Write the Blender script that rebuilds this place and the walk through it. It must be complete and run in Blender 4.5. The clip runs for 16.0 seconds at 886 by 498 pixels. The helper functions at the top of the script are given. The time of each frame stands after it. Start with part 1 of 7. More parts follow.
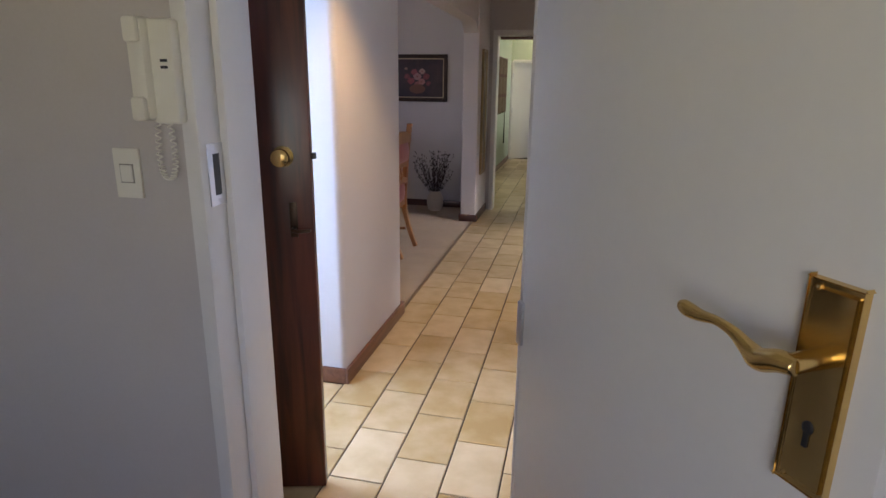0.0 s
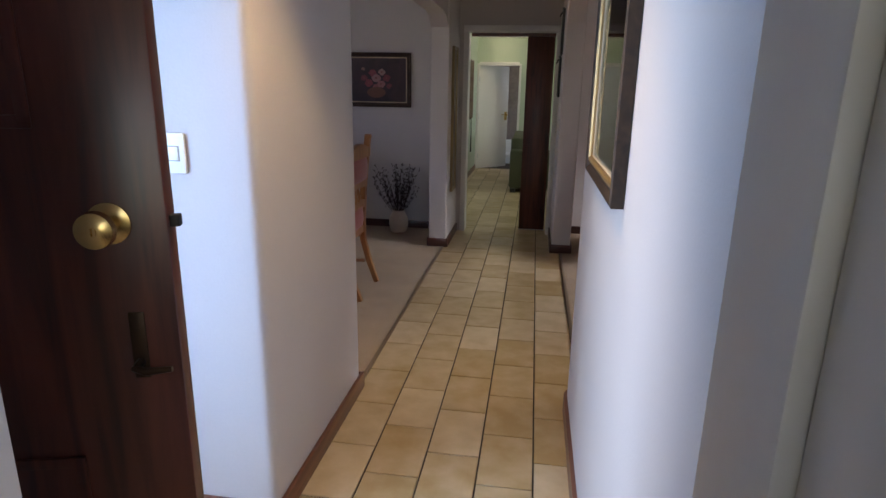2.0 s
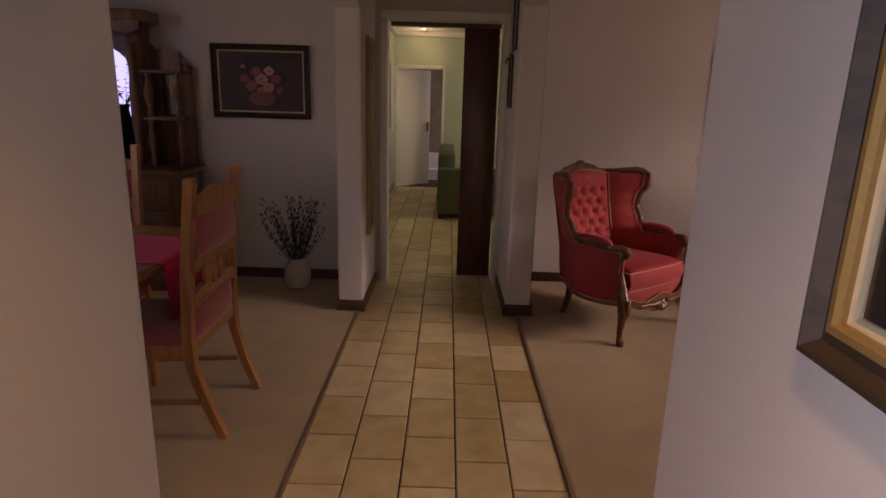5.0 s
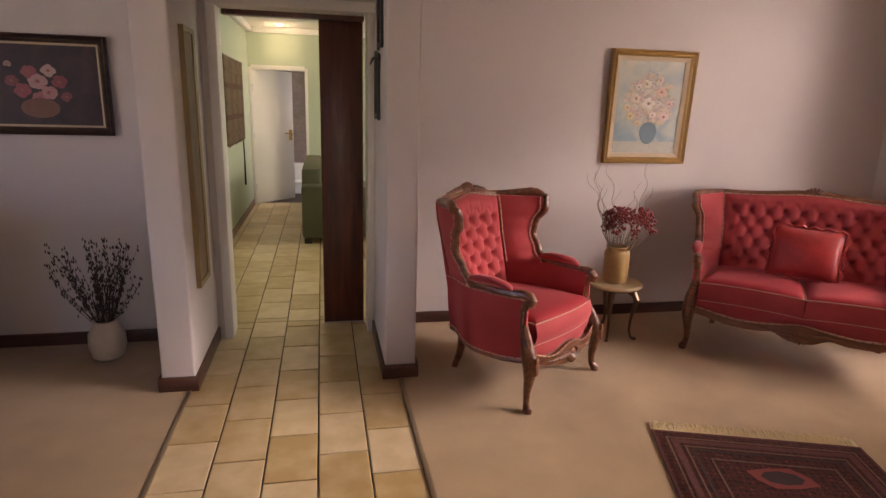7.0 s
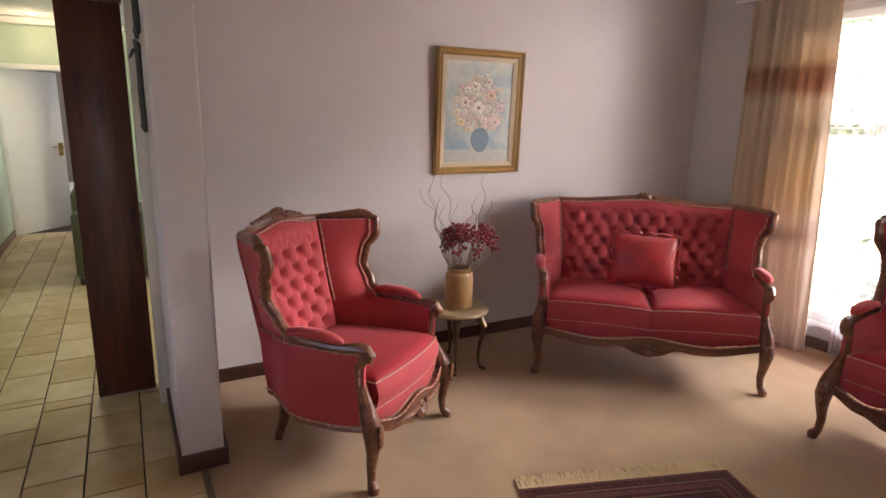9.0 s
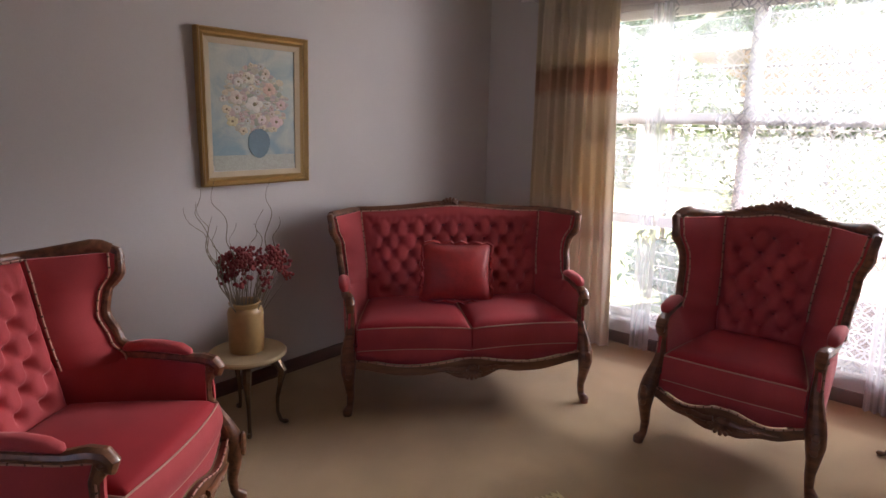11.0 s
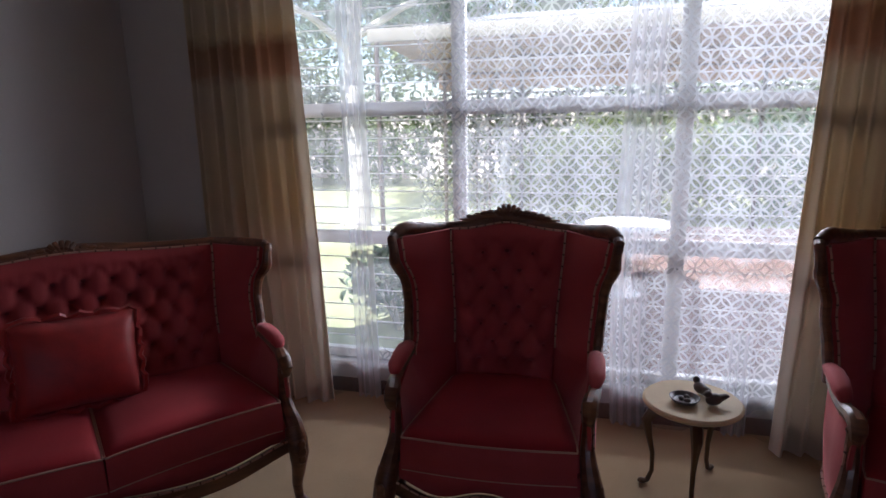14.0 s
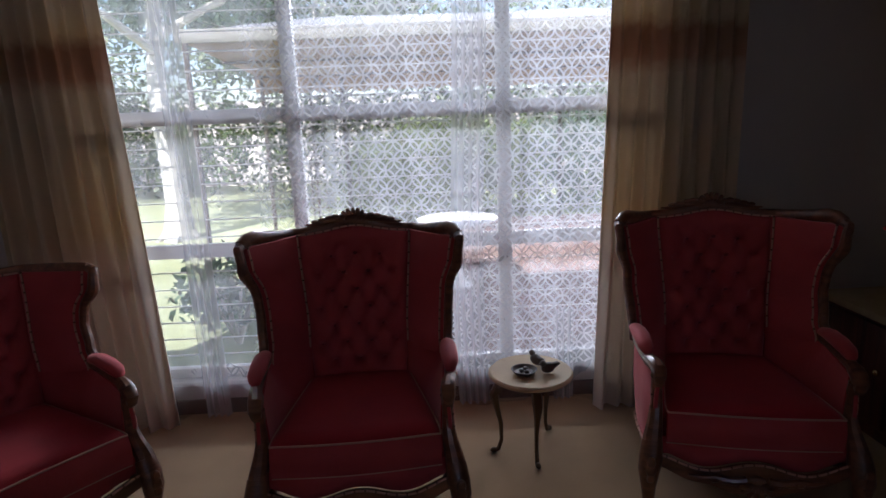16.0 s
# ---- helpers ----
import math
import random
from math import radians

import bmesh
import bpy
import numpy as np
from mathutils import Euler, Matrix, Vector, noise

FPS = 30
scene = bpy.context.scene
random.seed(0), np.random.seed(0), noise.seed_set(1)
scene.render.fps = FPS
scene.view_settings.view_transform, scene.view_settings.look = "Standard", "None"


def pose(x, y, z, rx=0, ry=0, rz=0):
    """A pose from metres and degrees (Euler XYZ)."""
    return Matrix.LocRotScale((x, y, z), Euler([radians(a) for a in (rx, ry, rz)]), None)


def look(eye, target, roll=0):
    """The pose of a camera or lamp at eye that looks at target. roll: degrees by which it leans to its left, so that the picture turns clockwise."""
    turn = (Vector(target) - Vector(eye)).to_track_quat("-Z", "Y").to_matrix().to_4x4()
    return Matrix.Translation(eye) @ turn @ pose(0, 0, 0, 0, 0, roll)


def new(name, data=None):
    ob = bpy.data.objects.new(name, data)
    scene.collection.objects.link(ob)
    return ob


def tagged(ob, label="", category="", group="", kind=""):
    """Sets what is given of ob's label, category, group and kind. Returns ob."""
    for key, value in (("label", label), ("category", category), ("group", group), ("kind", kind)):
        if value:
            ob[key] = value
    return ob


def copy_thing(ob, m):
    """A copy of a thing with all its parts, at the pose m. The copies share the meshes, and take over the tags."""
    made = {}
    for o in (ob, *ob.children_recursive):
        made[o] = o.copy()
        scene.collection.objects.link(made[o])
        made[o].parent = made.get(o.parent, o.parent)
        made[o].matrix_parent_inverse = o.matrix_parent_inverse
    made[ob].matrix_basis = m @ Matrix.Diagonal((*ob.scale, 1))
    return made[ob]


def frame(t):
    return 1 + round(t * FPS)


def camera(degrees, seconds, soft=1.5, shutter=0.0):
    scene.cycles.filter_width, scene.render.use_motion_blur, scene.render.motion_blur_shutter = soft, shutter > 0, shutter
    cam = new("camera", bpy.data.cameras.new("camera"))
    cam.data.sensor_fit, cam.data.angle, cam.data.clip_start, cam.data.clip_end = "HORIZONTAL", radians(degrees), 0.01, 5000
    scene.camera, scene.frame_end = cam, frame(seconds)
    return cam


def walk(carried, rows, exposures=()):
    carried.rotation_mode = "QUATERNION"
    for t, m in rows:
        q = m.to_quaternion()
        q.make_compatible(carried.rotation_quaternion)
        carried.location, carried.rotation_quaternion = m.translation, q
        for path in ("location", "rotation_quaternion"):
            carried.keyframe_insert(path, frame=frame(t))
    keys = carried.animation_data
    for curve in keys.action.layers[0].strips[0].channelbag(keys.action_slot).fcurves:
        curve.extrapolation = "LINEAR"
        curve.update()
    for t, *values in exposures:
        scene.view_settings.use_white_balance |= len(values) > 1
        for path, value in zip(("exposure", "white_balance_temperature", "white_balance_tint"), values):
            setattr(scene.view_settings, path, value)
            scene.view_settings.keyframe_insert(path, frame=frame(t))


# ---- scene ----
cam = camera(73.9, 16.0)
PATH = [
    (0, (0.159, -0.131, 1.506), (-0.258, 1.749, 0.966), 0.7),
    (0.5, (0.087, 0.062, 1.48), (-0.316, 1.946, 0.944), 1.0),
    (1, (-0.017, 0.291, 1.479), (-0.391, 2.181, 0.944), 1.3),
    (1.5, (-0.084, 0.528, 1.475), (-0.409, 2.429, 0.945), 1.4),
    (2, (-0.109, 0.813, 1.488), (-0.394, 2.722, 0.964), 1.0),
    (2.5, (-0.163, 1.067, 1.469), (-0.402, 2.984, 0.953), 1.4),
    (3, (-0.223, 1.357, 1.45), (-0.413, 3.284, 0.948), 1.8),
    (5.3, (-0.336, 2.512, 1.511), (-0.309, 4.449, 1.013), 1.8),
    (5.5, (-0.326, 2.614, 1.526), (-0.276, 4.548, 1.022), 1.9),
    (6, (-0.255, 2.845, 1.519), (-0.133, 4.778, 1.023), 1.8),
    (6.3, (-0.271, 2.973, 1.529), (-0.079, 4.901, 1.031), 1.9),
    (6.5, (-0.262, 3.061, 1.539), (-0.019, 4.983, 1.045), 1.8),
    (7, (-0.216, 3.23, 1.532), (0.178, 5.132, 1.053), 1.7),
    (7.5, (-0.152, 3.42, 1.533), (0.386, 5.287, 1.061), 1.5),
    (8, (-0.071, 3.583, 1.532), (0.58, 5.416, 1.069), 1.4),
    (8.5, (-0.017, 3.694, 1.517), (0.747, 5.486, 1.065), 1.2),
    (9, (0.003, 3.813, 1.534), (0.93, 5.527, 1.086), 1.2),
    (9.2, (0.001, 3.873, 1.51), (1.014, 5.542, 1.075), 1.5),
    (11.3, (0.407, 4.312, 1.492), (1.92, 5.551, 1.074), 0.5),
    (11.5, (0.475, 4.341, 1.499), (2.019, 5.543, 1.081), 0.1),
    (12, (0.613, 4.433, 1.488), (2.246, 5.511, 1.074), 0.0),
    (12.5, (0.811, 4.482, 1.485), (2.512, 5.449, 1.074), -0.4),
    (13, (0.969, 4.538, 1.475), (2.737, 5.379, 1.068), -0.2),
    (13.5, (1.102, 4.565, 1.473), (2.931, 5.261, 1.06), -0.5),
    (14, (1.248, 4.58, 1.476), (3.135, 5.093, 1.058), -1.0),
    (14.5, (1.292, 4.572, 1.436), (3.22, 4.933, 1.049), -1.0),
    (15, (1.309, 4.582, 1.459), (3.256, 4.782, 1.051), -1.6),
    (15.5, (1.243, 4.596, 1.46), (3.2, 4.673, 1.056), -1.8),
    (16, (1.145, 4.643, 1.499), (3.098, 4.586, 1.068), -2.2),
]
STOPS = [(0.0, 3.5, 6900, 22), (1.2, 3.4, 6900, 23), (2.0, 3.1, 6600, 18), (2.5, 2.9, 5900, 12), (3.0, 2.3, 6150, 19), (3.3, 2.2, 6500, 21), (5.3, 2.8, 9700, 40), (7.0, 3.92, 8300, 32), (9.0, 4.15, 7100, 22), (11.5, 3.0, 6400, 17), (12.5, 2.55, 6000, 16), (14.5, 1.9, 5850, 15), (16.0, 1.7, 5800, 15)]
walk(cam, [(t, look(eye, target, roll)) for t, eye, target, roll in PATH], STOPS)

# world: clear sky, high sun that stays off the window wall; the camera opens and closes its iris on the way
world = bpy.data.worlds.new("sky")
scene.world = world
world.use_nodes = True
wn = world.node_tree
sky = wn.nodes.new("ShaderNodeTexSky")
sky.sky_type = "NISHITA"
sky.sun_disc = False
sky.dust_density = 1.5
sky.sun_elevation = radians(46)
sky.sun_rotation = radians(300)
wn.links.new(sky.outputs["Color"], wn.nodes["Background"].inputs["Color"])
wn.nodes["Background"].inputs["Strength"].default_value = 0.09


def lamp(name, kind, energy, colour, m, **more):
    data = bpy.data.lights.new(name, kind)
    data.energy, data.color = energy, colour
    if kind == "SUN":
        data.angle = more["angle"]
    if kind == "AREA":
        data.shape, data.size, data.size_y = "RECTANGLE", more["size"], more["size_y"]
    if kind in ("POINT", "SPOT"):
        data.shadow_soft_size = more["soft"]
    if kind == "SPOT":
        data.spot_size, data.spot_blend = more["cone"], 0.6
    ob = new(name, data)
    ob.matrix_world = m
    return ob


lamp("sun", "SUN", 4.4, (1.0, 0.95, 0.86), look((0, 0, 10), (0.60, -0.35, 9.28)), angle=radians(0.53))
# area lamps that stand in for daylight through the openings
# hung out in the garden, above what the window shows
lamp("lounge_window_sky", "AREA", 600, (0.97, 0.98, 1.0), look((12.0, 5.2, 5.0), (1.6, 5.2, 1.0)), size=11.0, size_y=1.4)
# unseen side lamp, added to brighten the lounge's north wall and sofa
lamp("terrace_fill", "AREA", 42, (0.97, 0.98, 1.0), look((6.4, 0.9, 1.6), (1.8, 6.8, 1.5)), size=2.2, size_y=1.8)
lamp("dining_window_sky", "AREA", 1.9, (0.34, 0.44, 1.0), look((-4.55, 4.4, 1.55), (0, 4.9, 0.9)), size=1.5, size_y=1.2)
lamp("entrance_sky", "AREA", 5.3, (0.36, 0.60, 1.0), look((-1.62, 1.87, 1.2), (1, 1.9, 0.9)), size=0.78, size_y=1.8)
# fill lamp added behind the camera to brighten the first room
lamp("back_room_fill", "AREA", 0.70, (0.97, 0.93, 1.0), look((0.25, -2.06, 1.5), (0.9, 1.0, 1.1)), size=1.35, size_y=1.05)
# lamps of the house, then lamps added beyond the passage door
lamp("hall_lamp", "SPOT", 6.5, (1.0, 0.72, 0.34), look((-0.42, 2.30, 2.40), (-0.50, 2.45, 0)), soft=0.06, cone=radians(92))
lamp("passage_lamp", "SPOT", 0.9, (1.0, 0.94, 0.80), look((-0.32, 10.9, 2.48), (-0.45, 10.9, 0)), soft=0.05, cone=radians(150))
# added to warm the far door; no lamp is known here
lamp("passage_far_fill", "POINT", 0.30, (1.0, 0.84, 0.56), pose(-0.75, 11.9, 2.3), soft=0.08)
# area lamp added for the family room's daylight; its wall has no window
lamp("family_room_daylight", "AREA", 5.5, (0.90, 1.0, 0.88), look((2.95, 9.6, 1.55), (-1.2, 9.9, 1.0)), size=2.4, size_y=1.3)
# unseen lamp added to brighten the far room, which has no window
lamp("far_room_fill", "AREA", 2.2, (0.8, 0.86, 1.0), look((0.9, 14.2, 1.6), (-0.8, 14.0, 1.0)), size=1.2, size_y=1.2)


# ---- materials ----
def material(name, base, rough=0.6, metal=0.0, grain=0.12, scale=60.0, wide=3.0, stain=0.10, bump=0.15, sheen=0.0, coat=0.0, spec=0.5, depth=0.002):
    """A painted, woven or polished surface: base colour varied at two scales, with fine relief."""
    m = bpy.data.materials.new(name)
    m.use_nodes = True
    t = m.node_tree
    b = t.nodes["Principled BSDF"]
    b.inputs["Roughness"].default_value = rough
    b.inputs["Metallic"].default_value = metal
    b.inputs["Sheen Weight"].default_value = sheen
    b.inputs["Coat Weight"].default_value = coat
    b.inputs["Specular IOR Level"].default_value = spec
    co = t.nodes.new("ShaderNodeTexCoord")
    fine = t.nodes.new("ShaderNodeTexNoise")
    fine.inputs["Scale"].default_value = scale
    fine.inputs["Detail"].default_value = 4
    broad = t.nodes.new("ShaderNodeTexNoise")
    broad.inputs["Scale"].default_value = wide
    broad.inputs["Detail"].default_value = 3
    t.links.new(co.outputs["Object"], fine.inputs["Vector"])
    t.links.new(co.outputs["Object"], broad.inputs["Vector"])
    rnd = t.nodes.new("ShaderNodeObjectInfo")
    add = t.nodes.new("ShaderNodeMath")
    add.operation = "MULTIPLY_ADD"
    add.inputs[1].default_value = grain * 2
    t.links.new(fine.outputs["Fac"], add.inputs[0])
    add2 = t.nodes.new("ShaderNodeMath")
    add2.operation = "MULTIPLY_ADD"
    add2.inputs[1].default_value = stain * 2
    add2.inputs[2].default_value = 1 - grain - stain
    t.links.new(broad.outputs["Fac"], add2.inputs[0])
    t.links.new(add2.outputs[0], add.inputs[2])
    mul = t.nodes.new("ShaderNodeVectorMath")
    mul.operation = "SCALE"
    mul.inputs[0].default_value = base
    t.links.new(add.outputs[0], mul.inputs["Scale"])
    t.links.new(mul.outputs[0], b.inputs["Base Color"])
    if bump:
        bp = t.nodes.new("ShaderNodeBump")
        bp.inputs["Strength"].default_value = bump
        bp.inputs["Distance"].default_value = depth
        t.links.new(fine.outputs["Fac"], bp.inputs["Height"])
        t.links.new(bp.outputs[0], b.inputs["Normal"])
    return m


def wood(name, dark, light, rough=0.35, scale=1.0, along="z", coat=0.3):
    """Polished wood: stretched grain along one axis."""
    m = bpy.data.materials.new(name)
    m.use_nodes = True
    t = m.node_tree
    b = t.nodes["Principled BSDF"]
    b.inputs["Roughness"].default_value = rough
    b.inputs["Coat Weight"].default_value = coat
    b.inputs["Coat Roughness"].default_value = 0.2
    co = t.nodes.new("ShaderNodeTexCoord")
    mp = t.nodes.new("ShaderNodeMapping")
    mp.inputs["Scale"].default_value = {"x": (2, 26, 26), "y": (26, 2, 26), "z": (26, 26, 2)}[along]
    n = t.nodes.new("ShaderNodeTexNoise")
    n.inputs["Scale"].default_value = scale
    n.inputs["Detail"].default_value = 6
    n.inputs["Distortion"].default_value = 0.7
    r = t.nodes.new("ShaderNodeValToRGB")
    r.color_ramp.elements[0].position, r.color_ramp.elements[1].position = 0.32, 0.68
    r.color_ramp.elements[0].color, r.color_ramp.elements[1].color = (*dark, 1), (*light, 1)
    t.links.new(co.outputs["Object"], mp.inputs["Vector"])
    t.links.new(mp.outputs[0], n.inputs["Vector"])
    t.links.new(n.outputs["Fac"], r.inputs["Fac"])
    t.links.new(r.outputs["Color"], b.inputs["Base Color"])
    bp = t.nodes.new("ShaderNodeBump")
    bp.inputs["Strength"].default_value = 0.12
    bp.inputs["Distance"].default_value = 0.001
    t.links.new(n.outputs["Fac"], bp.inputs["Height"])
    t.links.new(bp.outputs[0], b.inputs["Normal"])
    return m


def tile_material():
    """Glazed floor tile, each piece a little different, mottled cream and ochre."""
    m = bpy.data.materials.new("glazed_tile")
    m.use_nodes = True
    t = m.node_tree
    b = t.nodes["Principled BSDF"]
    b.inputs["Roughness"].default_value = 0.33
    co = t.nodes.new("ShaderNodeTexCoord")
    info = t.nodes.new("ShaderNodeObjectInfo")
    off = t.nodes.new("ShaderNodeVectorMath")
    off.operation = "SCALE"
    off.inputs[0].default_value = (13.0, 7.0, 0.0)
    t.links.new(info.outputs["Random"], off.inputs["Scale"])
    addv = t.nodes.new("ShaderNodeVectorMath")
    t.links.new(co.outputs["Object"], addv.inputs[0])
    t.links.new(off.outputs[0], addv.inputs[1])
    n = t.nodes.new("ShaderNodeTexNoise")
    n.inputs["Scale"].default_value = 7
    n.inputs["Detail"].default_value = 5
    t.links.new(addv.outputs[0], n.inputs["Vector"])
    mixf = t.nodes.new("ShaderNodeMath")
    mixf.operation = "MULTIPLY_ADD"
    mixf.inputs[1].default_value = 0.45
    t.links.new(info.outputs["Random"], mixf.inputs[0])
    half = t.nodes.new("ShaderNodeMath")
    half.operation = "MULTIPLY_ADD"
    half.inputs[1].default_value = 0.9
    half.inputs[2].default_value = -0.18
    t.links.new(n.outputs["Fac"], half.inputs[0])
    t.links.new(half.outputs[0], mixf.inputs[2])
    r = t.nodes.new("ShaderNodeValToRGB")
    r.color_ramp.elements[0].position, r.color_ramp.elements[1].position = 0.2, 0.75
    r.color_ramp.elements[0].color, r.color_ramp.elements[1].color = (0.66, 0.52, 0.33, 1), (0.44, 0.30, 0.128, 1)
    t.links.new(mixf.outputs[0], r.inputs["Fac"])
    t.links.new(r.outputs["Color"], b.inputs["Base Color"])
    bp = t.nodes.new("ShaderNodeBump")
    bp.inputs["Strength"].default_value = 0.09
    bp.inputs["Distance"].default_value = 0.002
    t.links.new(n.outputs["Fac"], bp.inputs["Height"])
    t.links.new(bp.outputs[0], b.inputs["Normal"])
    return m


def glass_material(name, rough=0.0):
    m = bpy.data.materials.new(name)
    m.use_nodes = True
    t = m.node_tree
    t.nodes.remove(t.nodes["Principled BSDF"])
    clear = t.nodes.new("ShaderNodeBsdfTransparent")
    gloss = t.nodes.new("ShaderNodeBsdfGlossy")
    gloss.inputs["Roughness"].default_value = rough
    fres = t.nodes.new("ShaderNodeFresnel")
    fres.inputs["IOR"].default_value = 1.2
    mix = t.nodes.new("ShaderNodeMixShader")
    t.links.new(fres.outputs[0], mix.inputs[0])
    t.links.new(clear.outputs[0], mix.inputs[1])
    t.links.new(gloss.outputs[0], mix.inputs[2])
    t.links.new(mix.outputs[0], t.nodes["Material Output"].inputs["Surface"])
    return m


def net_material(name, colour, see, thread=900.0):
    """Fine sheer cloth: part of the light goes straight through, the rest is scattered."""
    m = bpy.data.materials.new(name)
    m.use_nodes = True
    t = m.node_tree
    t.nodes.remove(t.nodes["Principled BSDF"])
    clear = t.nodes.new("ShaderNodeBsdfTransparent")
    trans = t.nodes.new("ShaderNodeBsdfTranslucent")
    diff = t.nodes.new("ShaderNodeBsdfDiffuse")
    trans.inputs["Color"].default_value = diff.inputs["Color"].default_value = (*colour, 1)
    both = t.nodes.new("ShaderNodeMixShader")
    both.inputs[0].default_value = 0.5
    t.links.new(trans.outputs[0], both.inputs[1])
    t.links.new(diff.outputs[0], both.inputs[2])
    co = t.nodes.new("ShaderNodeTexCoord")
    n = t.nodes.new("ShaderNodeTexNoise")
    n.inputs["Scale"].default_value = 25
    t.links.new(co.outputs["Object"], n.inputs["Vector"])
    f = t.nodes.new("ShaderNodeMath")
    f.operation = "MULTIPLY_ADD"
    f.inputs[1].default_value, f.inputs[2].default_value = 0.12, see - 0.06
    t.links.new(n.outputs["Fac"], f.inputs[0])
    mix = t.nodes.new("ShaderNodeMixShader")
    t.links.new(f.outputs[0], mix.inputs[0])
    t.links.new(both.outputs[0], mix.inputs[1])
    t.links.new(clear.outputs[0], mix.inputs[2])
    t.links.new(mix.outputs[0], t.nodes["Material Output"].inputs["Surface"])
    return m


WALL = material("wall_paint", (0.55, 0.505, 0.485), 0.75, scale=140, stain=0.04, grain=0.03, bump=0.25)
WHITE = material("white_gloss_paint", (0.74, 0.72, 0.70), 0.35, scale=40, stain=0.03, grain=0.02, bump=0.08)
GREEN = material("green_wall_paint", (0.44, 0.52, 0.41), 0.75, scale=140, stain=0.04, grain=0.03, bump=0.25)
CEIL = material("ceiling_paint", (0.78, 0.77, 0.74), 0.85, scale=90, stain=0.03, grain=0.02)
SKIRT = wood("skirting_wood", (0.045, 0.014, 0.010), (0.10, 0.034, 0.022), 0.4, 1.2, "x")
SKIRT_HALL = wood("hall_skirting_wood", (0.12, 0.045, 0.026), (0.20, 0.080, 0.045), 0.4, 1.2, "y")
CARPET = material("beige_carpet", (0.37, 0.247, 0.126), 0.95, scale=420, wide=4.5, grain=0.22, stain=0.22, bump=0.6, sheen=0.3, spec=0.1, depth=0.004)
GROUT = material("dark_grout", (0.045, 0.032, 0.024), 0.9, scale=200)
TILE = tile_material()
DARKWOOD = wood("dark_door_wood", (0.040, 0.010, 0.007), (0.135, 0.032, 0.018), 0.35, 1.0, "z", 0.2)
BRASS = material("brass", (0.72, 0.50, 0.20), 0.25, 1.0, scale=80, grain=0.08, stain=0.12, bump=0.05)
STEEL = material("steel", (0.6, 0.6, 0.62), 0.35, 1.0, scale=80, grain=0.06)
IRON = material("black_iron", (0.03, 0.028, 0.026), 0.5, 0.3, scale=90)
PLASTIC = material("cream_plastic", (0.78, 0.75, 0.66), 0.4, scale=60, grain=0.02, stain=0.02, bump=0.02)
BLACK = material("black_plastic", (0.015, 0.015, 0.016), 0.5, scale=60)
TRIM = material("worn_edge_strip", (0.26, 0.19, 0.12), 0.45, 0.4, scale=60, grain=0.15, stain=0.2)
GLASS = glass_material("window_glass")


